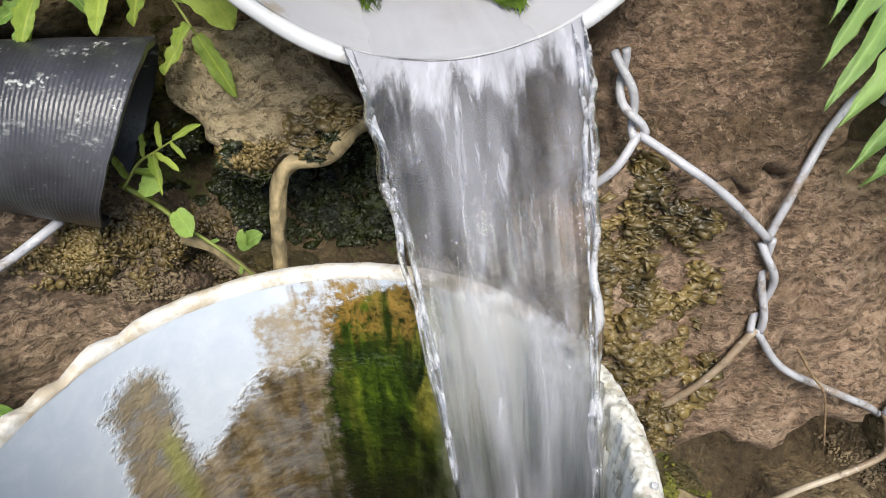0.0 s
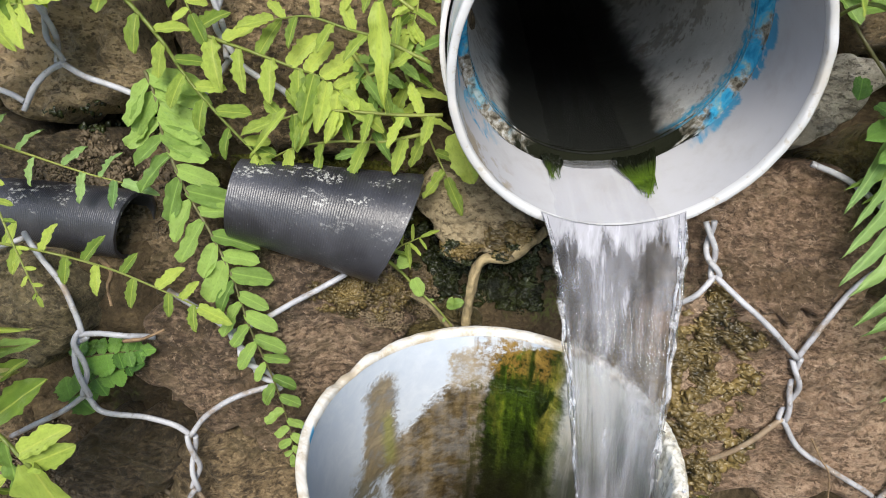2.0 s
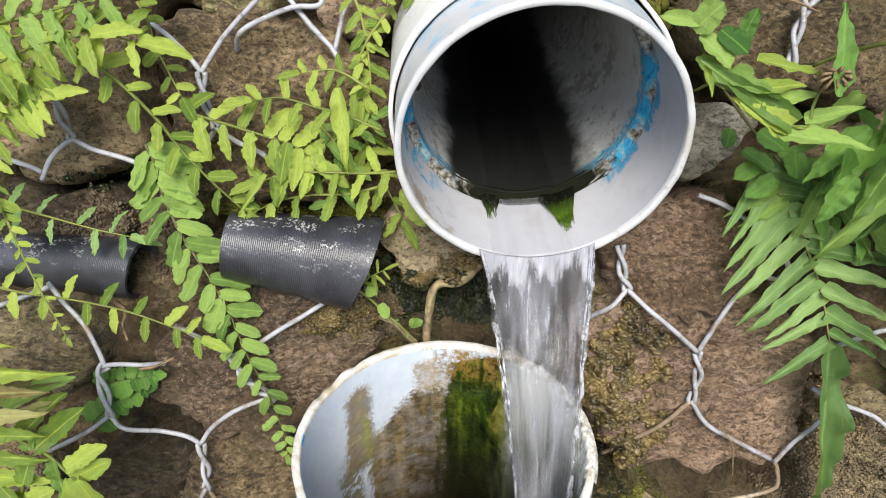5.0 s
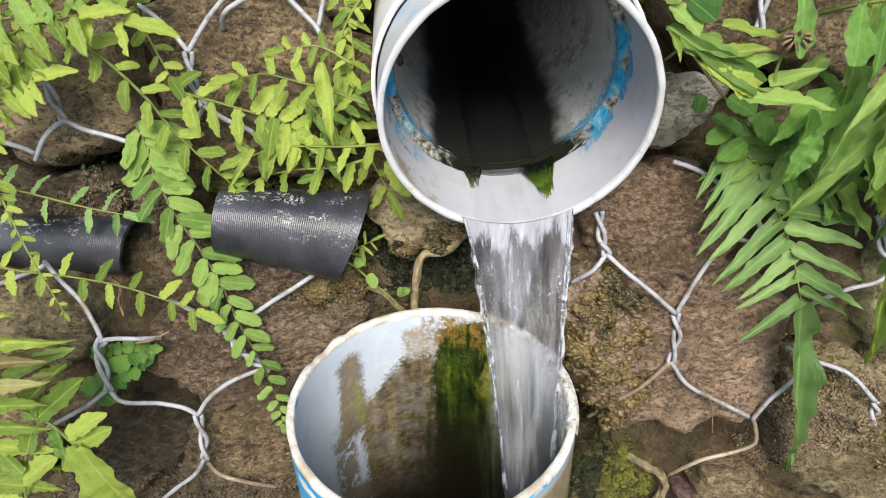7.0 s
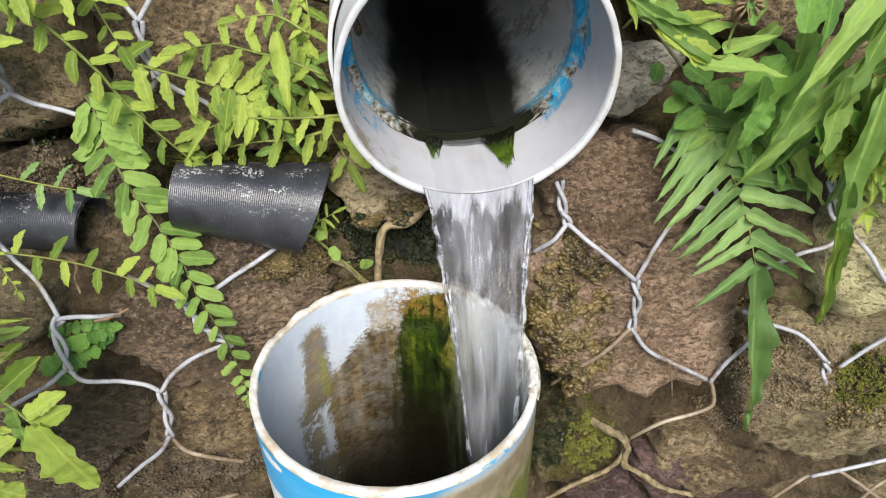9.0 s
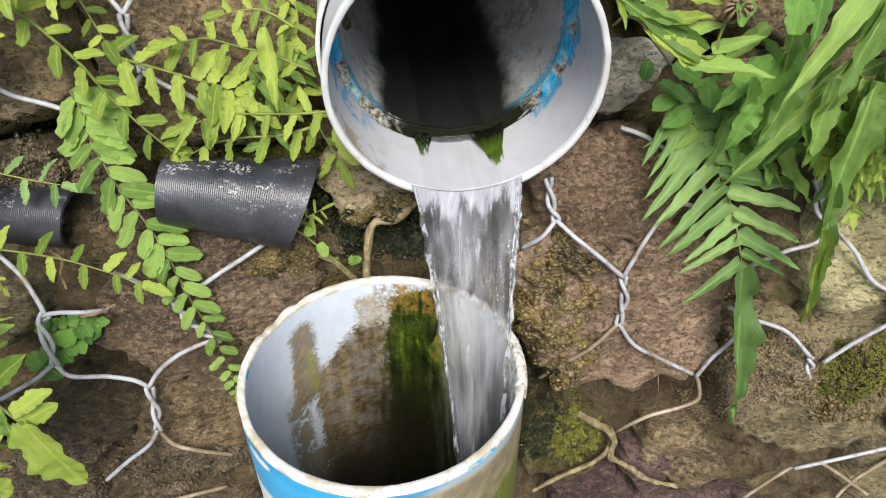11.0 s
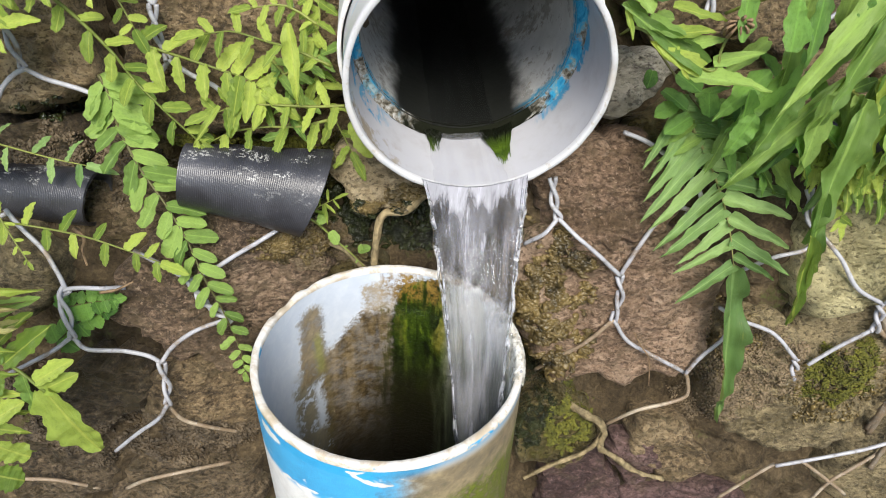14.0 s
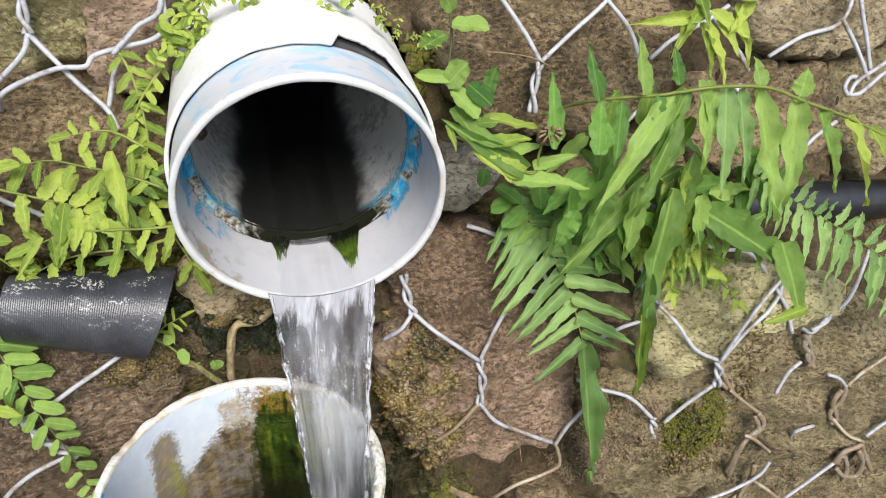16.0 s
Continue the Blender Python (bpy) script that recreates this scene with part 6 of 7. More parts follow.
leaf(corner_fern, (-0.203, -0.022, 0.375), (-0.185, -0.012, 0.380), 0.0111, "lobed", LEAF_BRIGHT, 0.10, 15, 2)
leaf(corner_fern, (-0.202, -0.021, 0.376), (-0.184, -0.024, 0.318), 0.0263, "lobed", LEAF_BRIGHT, 0.10, 15, 3)
leaf(corner_fern, (-0.213, -0.018, 0.384), (-0.213, -0.022, 0.355), 0.0106, "lobed", LEAF_MID, 0.10, 0, 0)
leaf(corner_fern, (-0.231, -0.014, 0.396), (-0.210, 0.004, 0.414), 0.0119, "lobed", LEAF_BRIGHT, 0.10, -20, 1)
leaf(corner_fern, (-0.240, -0.006, 0.410), (-0.206, 0.010, 0.421), 0.0095, "lobed", LEAF_MID, 0.10, -10, 2)
leaf(corner_fern, (-0.240, 0.001, 0.418), (-0.209, 0.009, 0.420), 0.0064, "lobed", LEAF_DRY, 0.10, -10, 3)
leaf(corner_fern, (-0.237, -0.009, 0.405), (-0.212, 0.001, 0.409), 0.0072, "lobed", LEAF_DRY, 0.10, 0, 0)
leaf(corner_fern, (-0.225, -0.017, 0.390), (-0.230, -0.006, 0.402), 0.0097, "lobed", LEAF_MID, 0.10, 0, 1)
leaf(corner_fern, (-0.237, -0.030, 0.353), (-0.219, -0.021, 0.363), 0.0142, "lobed", LEAF_BRIGHT, 0.10, -20, 2)
leaf(corner_fern, (-0.236, -0.029, 0.357), (-0.252, -0.021, 0.368), 0.0144, "lobed", LEAF_BRIGHT, 0.10, -20, 3)
leaf(corner_fern, (-0.241, -0.032, 0.333), (-0.227, -0.028, 0.316), 0.0175, "lobed", LEAF_BRIGHT, 0.10, 10, 0)
leaf(corner_fern, (-0.245, -0.034, 0.323), (-0.264, -0.028, 0.332), 0.0160, "lobed", LEAF_BRIGHT, 0.10, 10, 1)
leaf(corner_fern, (-0.249, -0.036, 0.307), (-0.236, -0.031, 0.295), 0.0164, "lobed", LEAF_BRIGHT, 0.10, -20, 2)
leaf(corner_fern, (-0.231, -0.025, 0.371), (-0.229, -0.015, 0.382), 0.0123, "lobed", LEAF_BRIGHT, 0.10, 0, 3)

fringe_fern = plant("fern", "light green fern frond with long narrow toothed leaflets, some tips dried", "fern")
stem = part("frond", rod(glide([(-0.262, -0.012, 0.482), (-0.256, -0.022, 0.445), (-0.262, -0.026, 0.4), (-0.272, -0.028, 0.35), (-0.285, -0.028, 0.3)], 6), 0.0012, 6), STEM, fringe_fern)
for k, (z, reach, lift) in enumerate(((0.464, 0.055, 0.004), (0.450, 0.078, 0.004), (0.435, 0.060, 0.004), (0.420, 0.054, 0.002), (0.405, 0.052, 0.0), (0.390, 0.050, -0.003), (0.374, 0.050, -0.006), (0.358, 0.046, -0.008), (0.340, 0.044, -0.01), (0.322, 0.042, -0.012))):
    base = Vector((-0.257 - 0.14 * max(0.0, 0.43 - z), -0.023, z))
    leaf(stem, base, base + Vector((reach, 0.004, lift)), 0.0125, "comb", LEAF_DRY if k in (2, 3) else LEAF_BRIGHT, 0.06, (-14, 10, -6, 18)[k % 4], k % 4, "leaflet")
    leaf(stem, base, base + Vector((-0.6 * reach, 0.006, lift)), 0.0125, "comb", LEAF_BRIGHT, 0.06, (8, -12, 14, -5)[k % 4], (k + 1) % 4, "leaflet")

rosette_fern = plant("fern", "small dark toothed fern tucked in a gap between stones", "fern")
frond(rosette_fern, [(-0.246, 0.054, 0.333), (-0.225, 0.058, 0.352), (-0.205, 0.061, 0.360)], 6, 0.0135, 0.0115, 0.0065, 0.62, 70, "lobed", LEAF_DEEP, STEM_DARK, 40, 3, 0.18, 0.0006, True, 0.14)
frond(rosette_fern, [(-0.237, 0.059, 0.363), (-0.216, 0.062, 0.367), (-0.198, 0.064, 0.370)], 6, 0.0120, 0.0105, 0.0065, 0.62, 70, "lobed", LEAF_DEEP, STEM_DARK, 41, 3, 0.18, 0.0006, True, 0.14)

seedling = plant("seedling", "seedling with yellow-green leaflets rooted beside the hose", "seedling")
frond(seedling, [(-0.066, 0.099, 0.423), (-0.056, 0.097, 0.416), (-0.047, 0.094, 0.408), (-0.035, 0.092, 0.397), (-0.027, 0.091, 0.387)], 2, 0.0030, 0.0030, 0.0030, 0.32, 60, "oval", LEAF_MID, STEM, 42, 3, 0.18, 0.0011, False, 0.14)
frond(seedling, [(-0.064, 0.096, 0.423), (-0.058, 0.099, 0.430), (-0.052, 0.101, 0.433), (-0.046, 0.102, 0.436)], 3, 0.0093, 0.0093, 0.0076, 0.18, 62, "oval", LEAF_BRIGHT, STEM, 43, 3, 0.18, 0.0006, True, 0.14)
leaf(seedling, (-0.053, 0.100, 0.432), (-0.050, 0.091, 0.422), 0.0043, "lance", LEAF_BRIGHT, 0.05, 0, 0)
leaf(seedling, (-0.049, 0.095, 0.414), (-0.043, 0.087, 0.409), 0.0075, "oval", LEAF_MID, 0.05, 0, 1)
leaf(seedling, (-0.030, 0.091, 0.401), (-0.021, 0.087, 0.408), 0.0061, "oval", LEAF_MID, 0.05, 0, 2)
leaf(seedling, (-0.029, 0.090, 0.400), (-0.027, 0.088, 0.409), 0.0041, "oval", LEAF_MID, 0.05, 0, 3)
leaf(seedling, (-0.053, 0.099, 0.426), (-0.056, 0.091, 0.422), 0.0074, "oval", LEAF_MID, 0.05, 0, 0)

sage_fern = plant("fern", "grey-green fern frond hanging down over the stones", "fern")
frond(sage_fern, [(0.175, 0.131, 0.504), (0.189, 0.124, 0.486), (0.207, 0.115, 0.459), (0.221, 0.105, 0.431), (0.231, 0.093, 0.399)], 10, 0.0473, 0.0595, 0.0473, 0.095, 60, "lobe", LEAF_SAGE, LEAF_DRY, 49, 3, 0.08, 0.0012, False, 0.00, 11)
leaf(sage_fern, (0.232, 0.097, 0.400), (0.263, 0.081, 0.241), 0.0219, "strap", LEAF_SAGE, 0.05, 0, 2)
frond(sage_fern, [(0.185, 0.138, 0.506), (0.206, 0.134, 0.493), (0.227, 0.131, 0.481), (0.256, 0.128, 0.468)], 6, 0.0308, 0.0352, 0.0308, 0.15, 56, "lance", LEAF_DEEP, STEM_DARK, 51, 3, 0.18, 0.0011, True, 0.14)
leaf(sage_fern, (0.188, 0.123, 0.493), (0.157, 0.114, 0.476), 0.0101, "strap", LEAF_MID, 0.12, 0, 0)
leaf(sage_fern, (0.193, 0.120, 0.485), (0.166, 0.112, 0.470), 0.0094, "strap", LEAF_MID, 0.12, 0, 1)
leaf(sage_fern, (0.213, 0.125, 0.495), (0.197, 0.110, 0.459), 0.0119, "strap", LEAF_MID, 0.12, 0, 2)
leaf(sage_fern, (0.217, 0.123, 0.489), (0.251, 0.110, 0.451), 0.0139, "strap", LEAF_MID, 0.12, 0, 3)
leaf(sage_fern, (0.234, 0.121, 0.481), (0.270, 0.107, 0.440), 0.0141, "strap", LEAF_MID, 0.12, 0, 0)

bud_shrub = plant("broadleaf seedling", "bright green narrow-leaved seedling with a dried brown bud", "seedling")
leaf(bud_shrub, (0.168, 0.084, 0.546), (0.119, 0.089, 0.577), 0.0155, "lance", LEAF_MID, 0.08, -18, 1)
leaf(bud_shrub, (0.160, 0.082, 0.542), (0.208, 0.079, 0.538), 0.0154, "lance", LEAF_MID, 0.08, -14, 2)
leaf(bud_shrub, (0.173, 0.085, 0.549), (0.201, 0.086, 0.556), 0.0091, "lance", LEAF_MID, 0.08, 14, 3)
leaf(bud_shrub, (0.147, 0.094, 0.575), (0.178, 0.090, 0.570), 0.0082, "lance", LEAF_BRIGHT, 0.08, -10, 0)
leaf(bud_shrub, (0.150, 0.089, 0.562), (0.171, 0.088, 0.566), 0.0123, "lance", LEAF_BRIGHT, 0.08, -15, 1)
leaf(bud_shrub, (0.142, 0.087, 0.559), (0.161, 0.078, 0.542), 0.0142, "lance", LEAF_BRIGHT, 0.08, -11, 2)
leaf(bud_shrub, (0.135, 0.090, 0.568), (0.167, 0.084, 0.556), 0.0135, "lance", LEAF_MID, 0.08, -10, 3)
leaf(bud_shrub, (0.167, 0.083, 0.545), (0.136, 0.084, 0.560), 0.0135, "lance", LEAF_BRIGHT, 0.08, -20, 0)
leaf(bud_shrub, (0.122, 0.091, 0.573), (0.127, 0.083, 0.560), 0.0060, "lance", LEAF_BRIGHT, 0.08, -10, 1)
leaf(bud_shrub, (0.157, 0.087, 0.557), (0.178, 0.087, 0.562), 0.0103, "lance", LEAF_MID, 0.08, 5, 2)
part("stalk", rod(glide([(0.133, 0.139, 0.543), (0.131, 0.093, 0.563), (0.153, 0.085, 0.553), (0.174, 0.084, 0.544), (0.176, 0.086, 0.555), (0.178, 0.088, 0.563)], 6), 0.0009, 6), STEM, bud_shrub)
dry_bud((0.178, 0.086, 0.565), 0.012, bud_shrub)

strap_fern = plant("fern", "tall fern with long drooping strap-shaped green leaflets", "fern")
part("frond", rod(glide([(0.189, 0.128, 0.562), (0.201, 0.113, 0.575), (0.218, 0.097, 0.585), (0.244, 0.089, 0.590), (0.278, 0.088, 0.595), (0.310, 0.089, 0.594), (0.335, 0.088, 0.586), (0.374, 0.090, 0.573), (0.415, 0.086, 0.556)], 8), 0.0010, 6), STEM, strap_fern)
leaf(strap_fern, (0.254, 0.090, 0.591), (0.207, 0.063, 0.529), 0.0159, "strap", LEAF_MID, 0.10, 10, 3)
leaf(strap_fern, (0.257, 0.086, 0.579), (0.233, 0.063, 0.525), 0.0112, "strap", LEAF_MID, 0.10, -13, 0)
leaf(strap_fern, (0.268, 0.094, 0.597), (0.277, 0.074, 0.547), 0.0109, "strap", LEAF_MID, 0.10, -7, 1)
leaf(strap_fern, (0.275, 0.094, 0.597), (0.280, 0.080, 0.561), 0.0095, "strap", LEAF_MID, 0.10, 11, 2)
leaf(strap_fern, (0.286, 0.093, 0.593), (0.290, 0.069, 0.532), 0.0163, "strap", LEAF_SAGE, 0.10, 9, 3)
leaf(strap_fern, (0.305, 0.094, 0.592), (0.330, 0.066, 0.517), 0.0162, "strap", LEAF_MID, 0.10, 2, 0)
leaf(strap_fern, (0.333, 0.093, 0.587), (0.335, 0.068, 0.523), 0.0181, "strap", LEAF_MID, 0.10, 14, 1)
leaf(strap_fern, (0.350, 0.092, 0.580), (0.372, 0.074, 0.531), 0.0139, "strap", LEAF_MID, 0.10, -4, 2)
leaf(strap_fern, (0.371, 0.091, 0.575), (0.397, 0.072, 0.522), 0.0143, "strap", LEAF_BRIGHT, 0.10, -14, 3)
leaf(strap_fern, (0.207, 0.086, 0.588), (0.200, 0.097, 0.617), 0.0107, "strap", LEAF_DEEP, 0.10, -5, 0)
leaf(strap_fern, (0.234, 0.089, 0.590), (0.229, 0.101, 0.623), 0.0117, "strap", LEAF_MID, 0.10, 13, 1)
leaf(strap_fern, (0.256, 0.092, 0.595), (0.252, 0.100, 0.615), 0.0092, "strap", LEAF_DEEP, 0.10, -13, 2)
leaf(strap_fern, (0.181, 0.075, 0.564), (0.180, 0.091, 0.603), 0.0117, "strap", LEAF_DEEP, 0.10, 7, 3)
leaf(strap_fern, (0.208, 0.075, 0.560), (0.209, 0.088, 0.591), 0.0174, "strap", LEAF_DEEP, 0.10, -5, 0)
leaf(strap_fern, (0.309, 0.094, 0.592), (0.303, 0.100, 0.609), 0.0151, "strap", LEAF_MID, 0.10, 13, 1)
leaf(strap_fern, (0.336, 0.094, 0.587), (0.340, 0.100, 0.602), 0.0157, "strap", LEAF_MID, 0.10, -9, 2)
leaf(strap_fern, (0.388, 0.089, 0.568), (0.419, 0.076, 0.529), 0.0147, "strap", LEAF_BRIGHT, 0.10, -5, 3)
leaf(strap_fern, (0.245, 0.090, 0.591), (0.239, 0.081, 0.569), 0.0097, "strap", LEAF_DEEP, 0.10, -15, 0)
leaf(strap_fern, (0.221, 0.087, 0.587), (0.219, 0.073, 0.552), 0.0115, "strap", LEAF_DEEP, 0.10, 5, 1)
leaf(strap_fern, (0.295, 0.093, 0.592), (0.305, 0.072, 0.538), 0.0113, "strap", LEAF_SAGE, 0.10, 5, 2)
leaf(strap_fern, (0.262, 0.091, 0.592), (0.240, 0.074, 0.551), 0.0106, "strap", LEAF_MID, 0.10, 5, 3)
leaf(strap_fern, (0.258, 0.097, 0.540), (0.194, 0.080, 0.466), 0.0142, "strap", LEAF_MID, 0.12, -5, 0)
leaf(strap_fern, (0.274, 0.097, 0.538), (0.257, 0.079, 0.454), 0.0172, "strap", LEAF_SAGE, 0.12, -1, 1)
leaf(strap_fern, (0.257, 0.072, 0.477), (0.264, 0.056, 0.386), 0.0105, "strap", LEAF_MID, 0.12, 16, 2)
leaf(strap_fern, (0.272, 0.087, 0.512), (0.291, 0.085, 0.464), 0.0103, "strap", LEAF_MID, 0.12, -11, 3)
leaf(strap_fern, (0.288, 0.088, 0.511), (0.318, 0.089, 0.470), 0.0122, "strap", LEAF_MID, 0.12, -6, 0)
leaf(strap_fern, (0.226, 0.098, 0.546), (0.197, 0.094, 0.501), 0.0161, "strap", LEAF_DEEP, 0.12, -18, 1)
leaf(strap_fern, (0.237, 0.096, 0.540), (0.211, 0.092, 0.493), 0.0148, "strap", LEAF_DEEP, 0.12, 12, 2)
leaf(strap_fern, (0.211, 0.095, 0.541), (0.187, 0.097, 0.508), 0.0159, "strap", LEAF_DEEP, 0.12, 14, 3)
leaf(strap_fern, (0.246, 0.092, 0.529), (0.227, 0.091, 0.489), 0.0135, "strap", LEAF_DEEP, 0.12, -4, 0)
leaf(strap_fern, (0.200, 0.090, 0.532), (0.203, 0.089, 0.487), 0.0124, "strap", LEAF_DEEP, 0.12, -16, 1)
leaf(strap_fern, (0.265, 0.092, 0.525), (0.268, 0.085, 0.468), 0.0140, "strap", LEAF_MID, 0.12, 10, 2)
leaf(strap_fern, (0.247, 0.086, 0.513), (0.288, 0.090, 0.477), 0.0133, "strap", LEAF_DEEP, 0.12, -4, 3)
leaf(strap_fern, (0.295, 0.093, 0.523), (0.335, 0.109, 0.518), 0.0139, "strap", LEAF_MID, 0.12, 13, 0)
leaf(strap_fern, (0.273, 0.093, 0.526), (0.322, 0.110, 0.522), 0.0160, "strap", LEAF_DEEP, 0.12, -6, 1)
leaf(strap_fern, (0.232, 0.082, 0.507), (0.255, 0.086, 0.472), 0.0130, "strap", LEAF_DEEP, 0.12, -8, 2)
leaf(strap_fern, (0.295, 0.119, 0.520), (0.338, 0.110, 0.466), 0.0153, "strap", LEAF_DEEP, 0.14, -22, 3)
leaf(strap_fern, (0.215, 0.123, 0.540), (0.243, 0.118, 0.509), 0.0099, "strap", LEAF_DEEP, 0.14, -15, 0)
leaf(strap_fern, (0.348, 0.142, 0.528), (0.352, 0.114, 0.512), 0.0149, "lance", LEAF_DEEP, 0.14, -24, 1)
leaf(strap_fern, (0.322, 0.113, 0.509), (0.306, 0.107, 0.483), 0.0122, "strap", LEAF_MID, 0.14, -15, 2)
leaf(strap_fern, (0.352, 0.128, 0.545), (0.399, 0.132, 0.513), 0.0110, "lance", LEAF_DEEP, 0.14, -8, 3)
leaf(strap_fern, (0.334, 0.130, 0.522), (0.349, 0.113, 0.474), 0.0110, "lance", LEAF_DEEP, 0.14, 0, 0)
leaf(strap_fern, (0.310, 0.137, 0.550), (0.336, 0.132, 0.532), 0.0153, "lance", LEAF_DEEP, 0.14, -6, 1)
leaf(strap_fern, (0.331, 0.122, 0.534), (0.354, 0.107, 0.493), 0.0169, "strap", LEAF_DEEP, 0.14, -7, 2)
leaf(strap_fern, (0.256, 0.138, 0.524), (0.263, 0.108, 0.510), 0.0144, "lance", LEAF_DEEP, 0.14, -20, 3)
leaf(strap_fern, (0.247, 0.121, 0.527), (0.279, 0.118, 0.498), 0.0156, "strap", LEAF_DEEP, 0.14, 14, 0)
leaf(strap_fern, (0.299, 0.125, 0.518), (0.287, 0.110, 0.481), 0.0148, "strap", LEAF_MID, 0.14, -13, 1)
leaf(strap_fern, (0.297, 0.127, 0.511), (0.296, 0.111, 0.472), 0.0105, "strap", LEAF_DEEP, 0.14, 24, 2)
leaf(strap_fern, (0.292, 0.146, 0.542), (0.317, 0.126, 0.518), 0.0113, "lance", LEAF_DEEP, 0.14, -17, 3)
leaf(strap_fern, (0.358, 0.135, 0.517), (0.328, 0.113, 0.488), 0.0174, "lance", LEAF_DEEP, 0.14, 20, 0)
leaf(strap_fern, (0.214, 0.129, 0.512), (0.215, 0.110, 0.486), 0.0153, "lance", LEAF_DEEP, 0.14, 14, 1)
leaf(strap_fern, (0.344, 0.137, 0.532), (0.372, 0.113, 0.492), 0.0156, "strap", LEAF_DEEP, 0.14, -10, 2)
leaf(strap_fern, (0.270, 0.116, 0.521), (0.290, 0.110, 0.484), 0.0159, "strap", LEAF_MID, 0.14, 13, 3)
leaf(strap_fern, (0.248, 0.137, 0.539), (0.231, 0.117, 0.506), 0.0138, "lance", LEAF_DEEP, 0.14, 21, 0)
leaf(strap_fern, (0.261, 0.120, 0.510), (0.230, 0.100, 0.471), 0.0124, "lance", LEAF_DEEP, 0.14, -16, 1)
leaf(strap_fern, (0.337, 0.120, 0.506), (0.335, 0.094, 0.464), 0.0154, "lance", LEAF_DEEP, 0.14, 0, 2)
leaf(strap_fern, (0.361, 0.144, 0.532), (0.366, 0.115, 0.484), 0.0128, "strap", LEAF_DEEP, 0.14, 7, 3)
leaf(strap_fern, (0.233, 0.133, 0.517), (0.239, 0.118, 0.494), 0.0126, "strap", LEAF_DEEP, 0.14, -9, 0)
leaf(strap_fern, (0.224, 0.139, 0.543), (0.189, 0.115, 0.526), 0.0115, "strap", LEAF_MID, 0.14, -6, 1)
leaf(strap_fern, (0.251, 0.118, 0.509), (0.291, 0.106, 0.464), 0.0144, "lance", LEAF_DEEP, 0.14, -10, 2)
leaf(strap_fern, (0.278, 0.117, 0.509), (0.267, 0.107, 0.474), 0.0106, "lance", LEAF_MID, 0.14, -17, 3)
leaf(strap_fern, (0.301, 0.140, 0.520), (0.348, 0.120, 0.483), 0.0148, "lance", LEAF_MID, 0.14, 3, 0)
frond(strap_fern, [(0.259, 0.100, 0.533), (0.275, 0.097, 0.523), (0.311, 0.092, 0.505), (0.342, 0.087, 0.489)], 4, 0.0301, 0.0344, 0.0258, 0.17, 60, "strap", LEAF_MID, STEM, 129, 3, 0.18, 0.0011, True, 0.14)
leaf(strap_fern, (0.290, 0.088, 0.513), (0.357, 0.073, 0.477), 0.0303, "strap", LEAF_MID, 0.10, 0, 2)
leaf(strap_fern, (0.345, 0.074, 0.494), (0.369, 0.054, 0.442), 0.0230, "lance", LEAF_MID, 0.20, 20, 3)
leaf(strap_fern, (0.369, 0.058, 0.451), (0.340, 0.057, 0.441), 0.0104, "lance", LEAF_BRIGHT, -0.35, 20, 0)
leaf(strap_fern, (0.268, 0.106, 0.588), (0.223, 0.091, 0.515), 0.0174, "strap", LEAF_MID, 0.10, 0, 1)
leaf(strap_fern, (0.274, 0.100, 0.572), (0.247, 0.093, 0.517), 0.0131, "strap", LEAF_MID, 0.10, -6, 2)
leaf(strap_fern, (0.246, 0.105, 0.588), (0.246, 0.105, 0.548), 0.0166, "strap", LEAF_MID, 0.10, 6, 3)
leaf(strap_fern, (0.222, 0.103, 0.588), (0.222, 0.102, 0.545), 0.0147, "strap", LEAF_MID, 0.10, -18, 0)
leaf(strap_fern, (0.276, 0.092, 0.550), (0.268, 0.080, 0.481), 0.0172, "strap", LEAF_MID, 0.10, 0, 1)
leaf(strap_fern, (0.268, 0.088, 0.542), (0.282, 0.081, 0.481), 0.0141, "strap", LEAF_BRIGHT, 0.10, -18, 2)
leaf(strap_fern, (0.217, 0.095, 0.567), (0.220, 0.094, 0.525), 0.0132, "strap", LEAF_MID, 0.10, 0, 3)
leaf(strap_fern, (0.225, 0.084, 0.539), (0.209, 0.080, 0.491), 0.0147, "strap", LEAF_MID, 0.10, -6, 0)
leaf(strap_fern, (0.241, 0.083, 0.534), (0.241, 0.078, 0.481), 0.0166, "strap", LEAF_MID, 0.10, 0, 1)
leaf(strap_fern, (0.202, 0.076, 0.523), (0.192, 0.079, 0.491), 0.0144, "strap", LEAF_DEEP, 0.10, 6, 2)
leaf(strap_fern, (0.284, 0.083, 0.527), (0.289, 0.081, 0.481), 0.0159, "strap", LEAF_MID, 0.10, -6, 3)
leaf(strap_fern, (0.264, 0.084, 0.532), (0.254, 0.064, 0.443), 0.0210, "strap", LEAF_MID, 0.10, -6, 0)
leaf(strap_fern, (0.247, 0.053, 0.458), (0.256, 0.045, 0.389), 0.0103, "strap", LEAF_BRIGHT, 0.10, 0, 1)
leaf(strap_fern, (0.252, 0.052, 0.455), (0.256, 0.049, 0.404), 0.0048, "strap", LEAF_BRIGHT, 0.10, 0, 2)

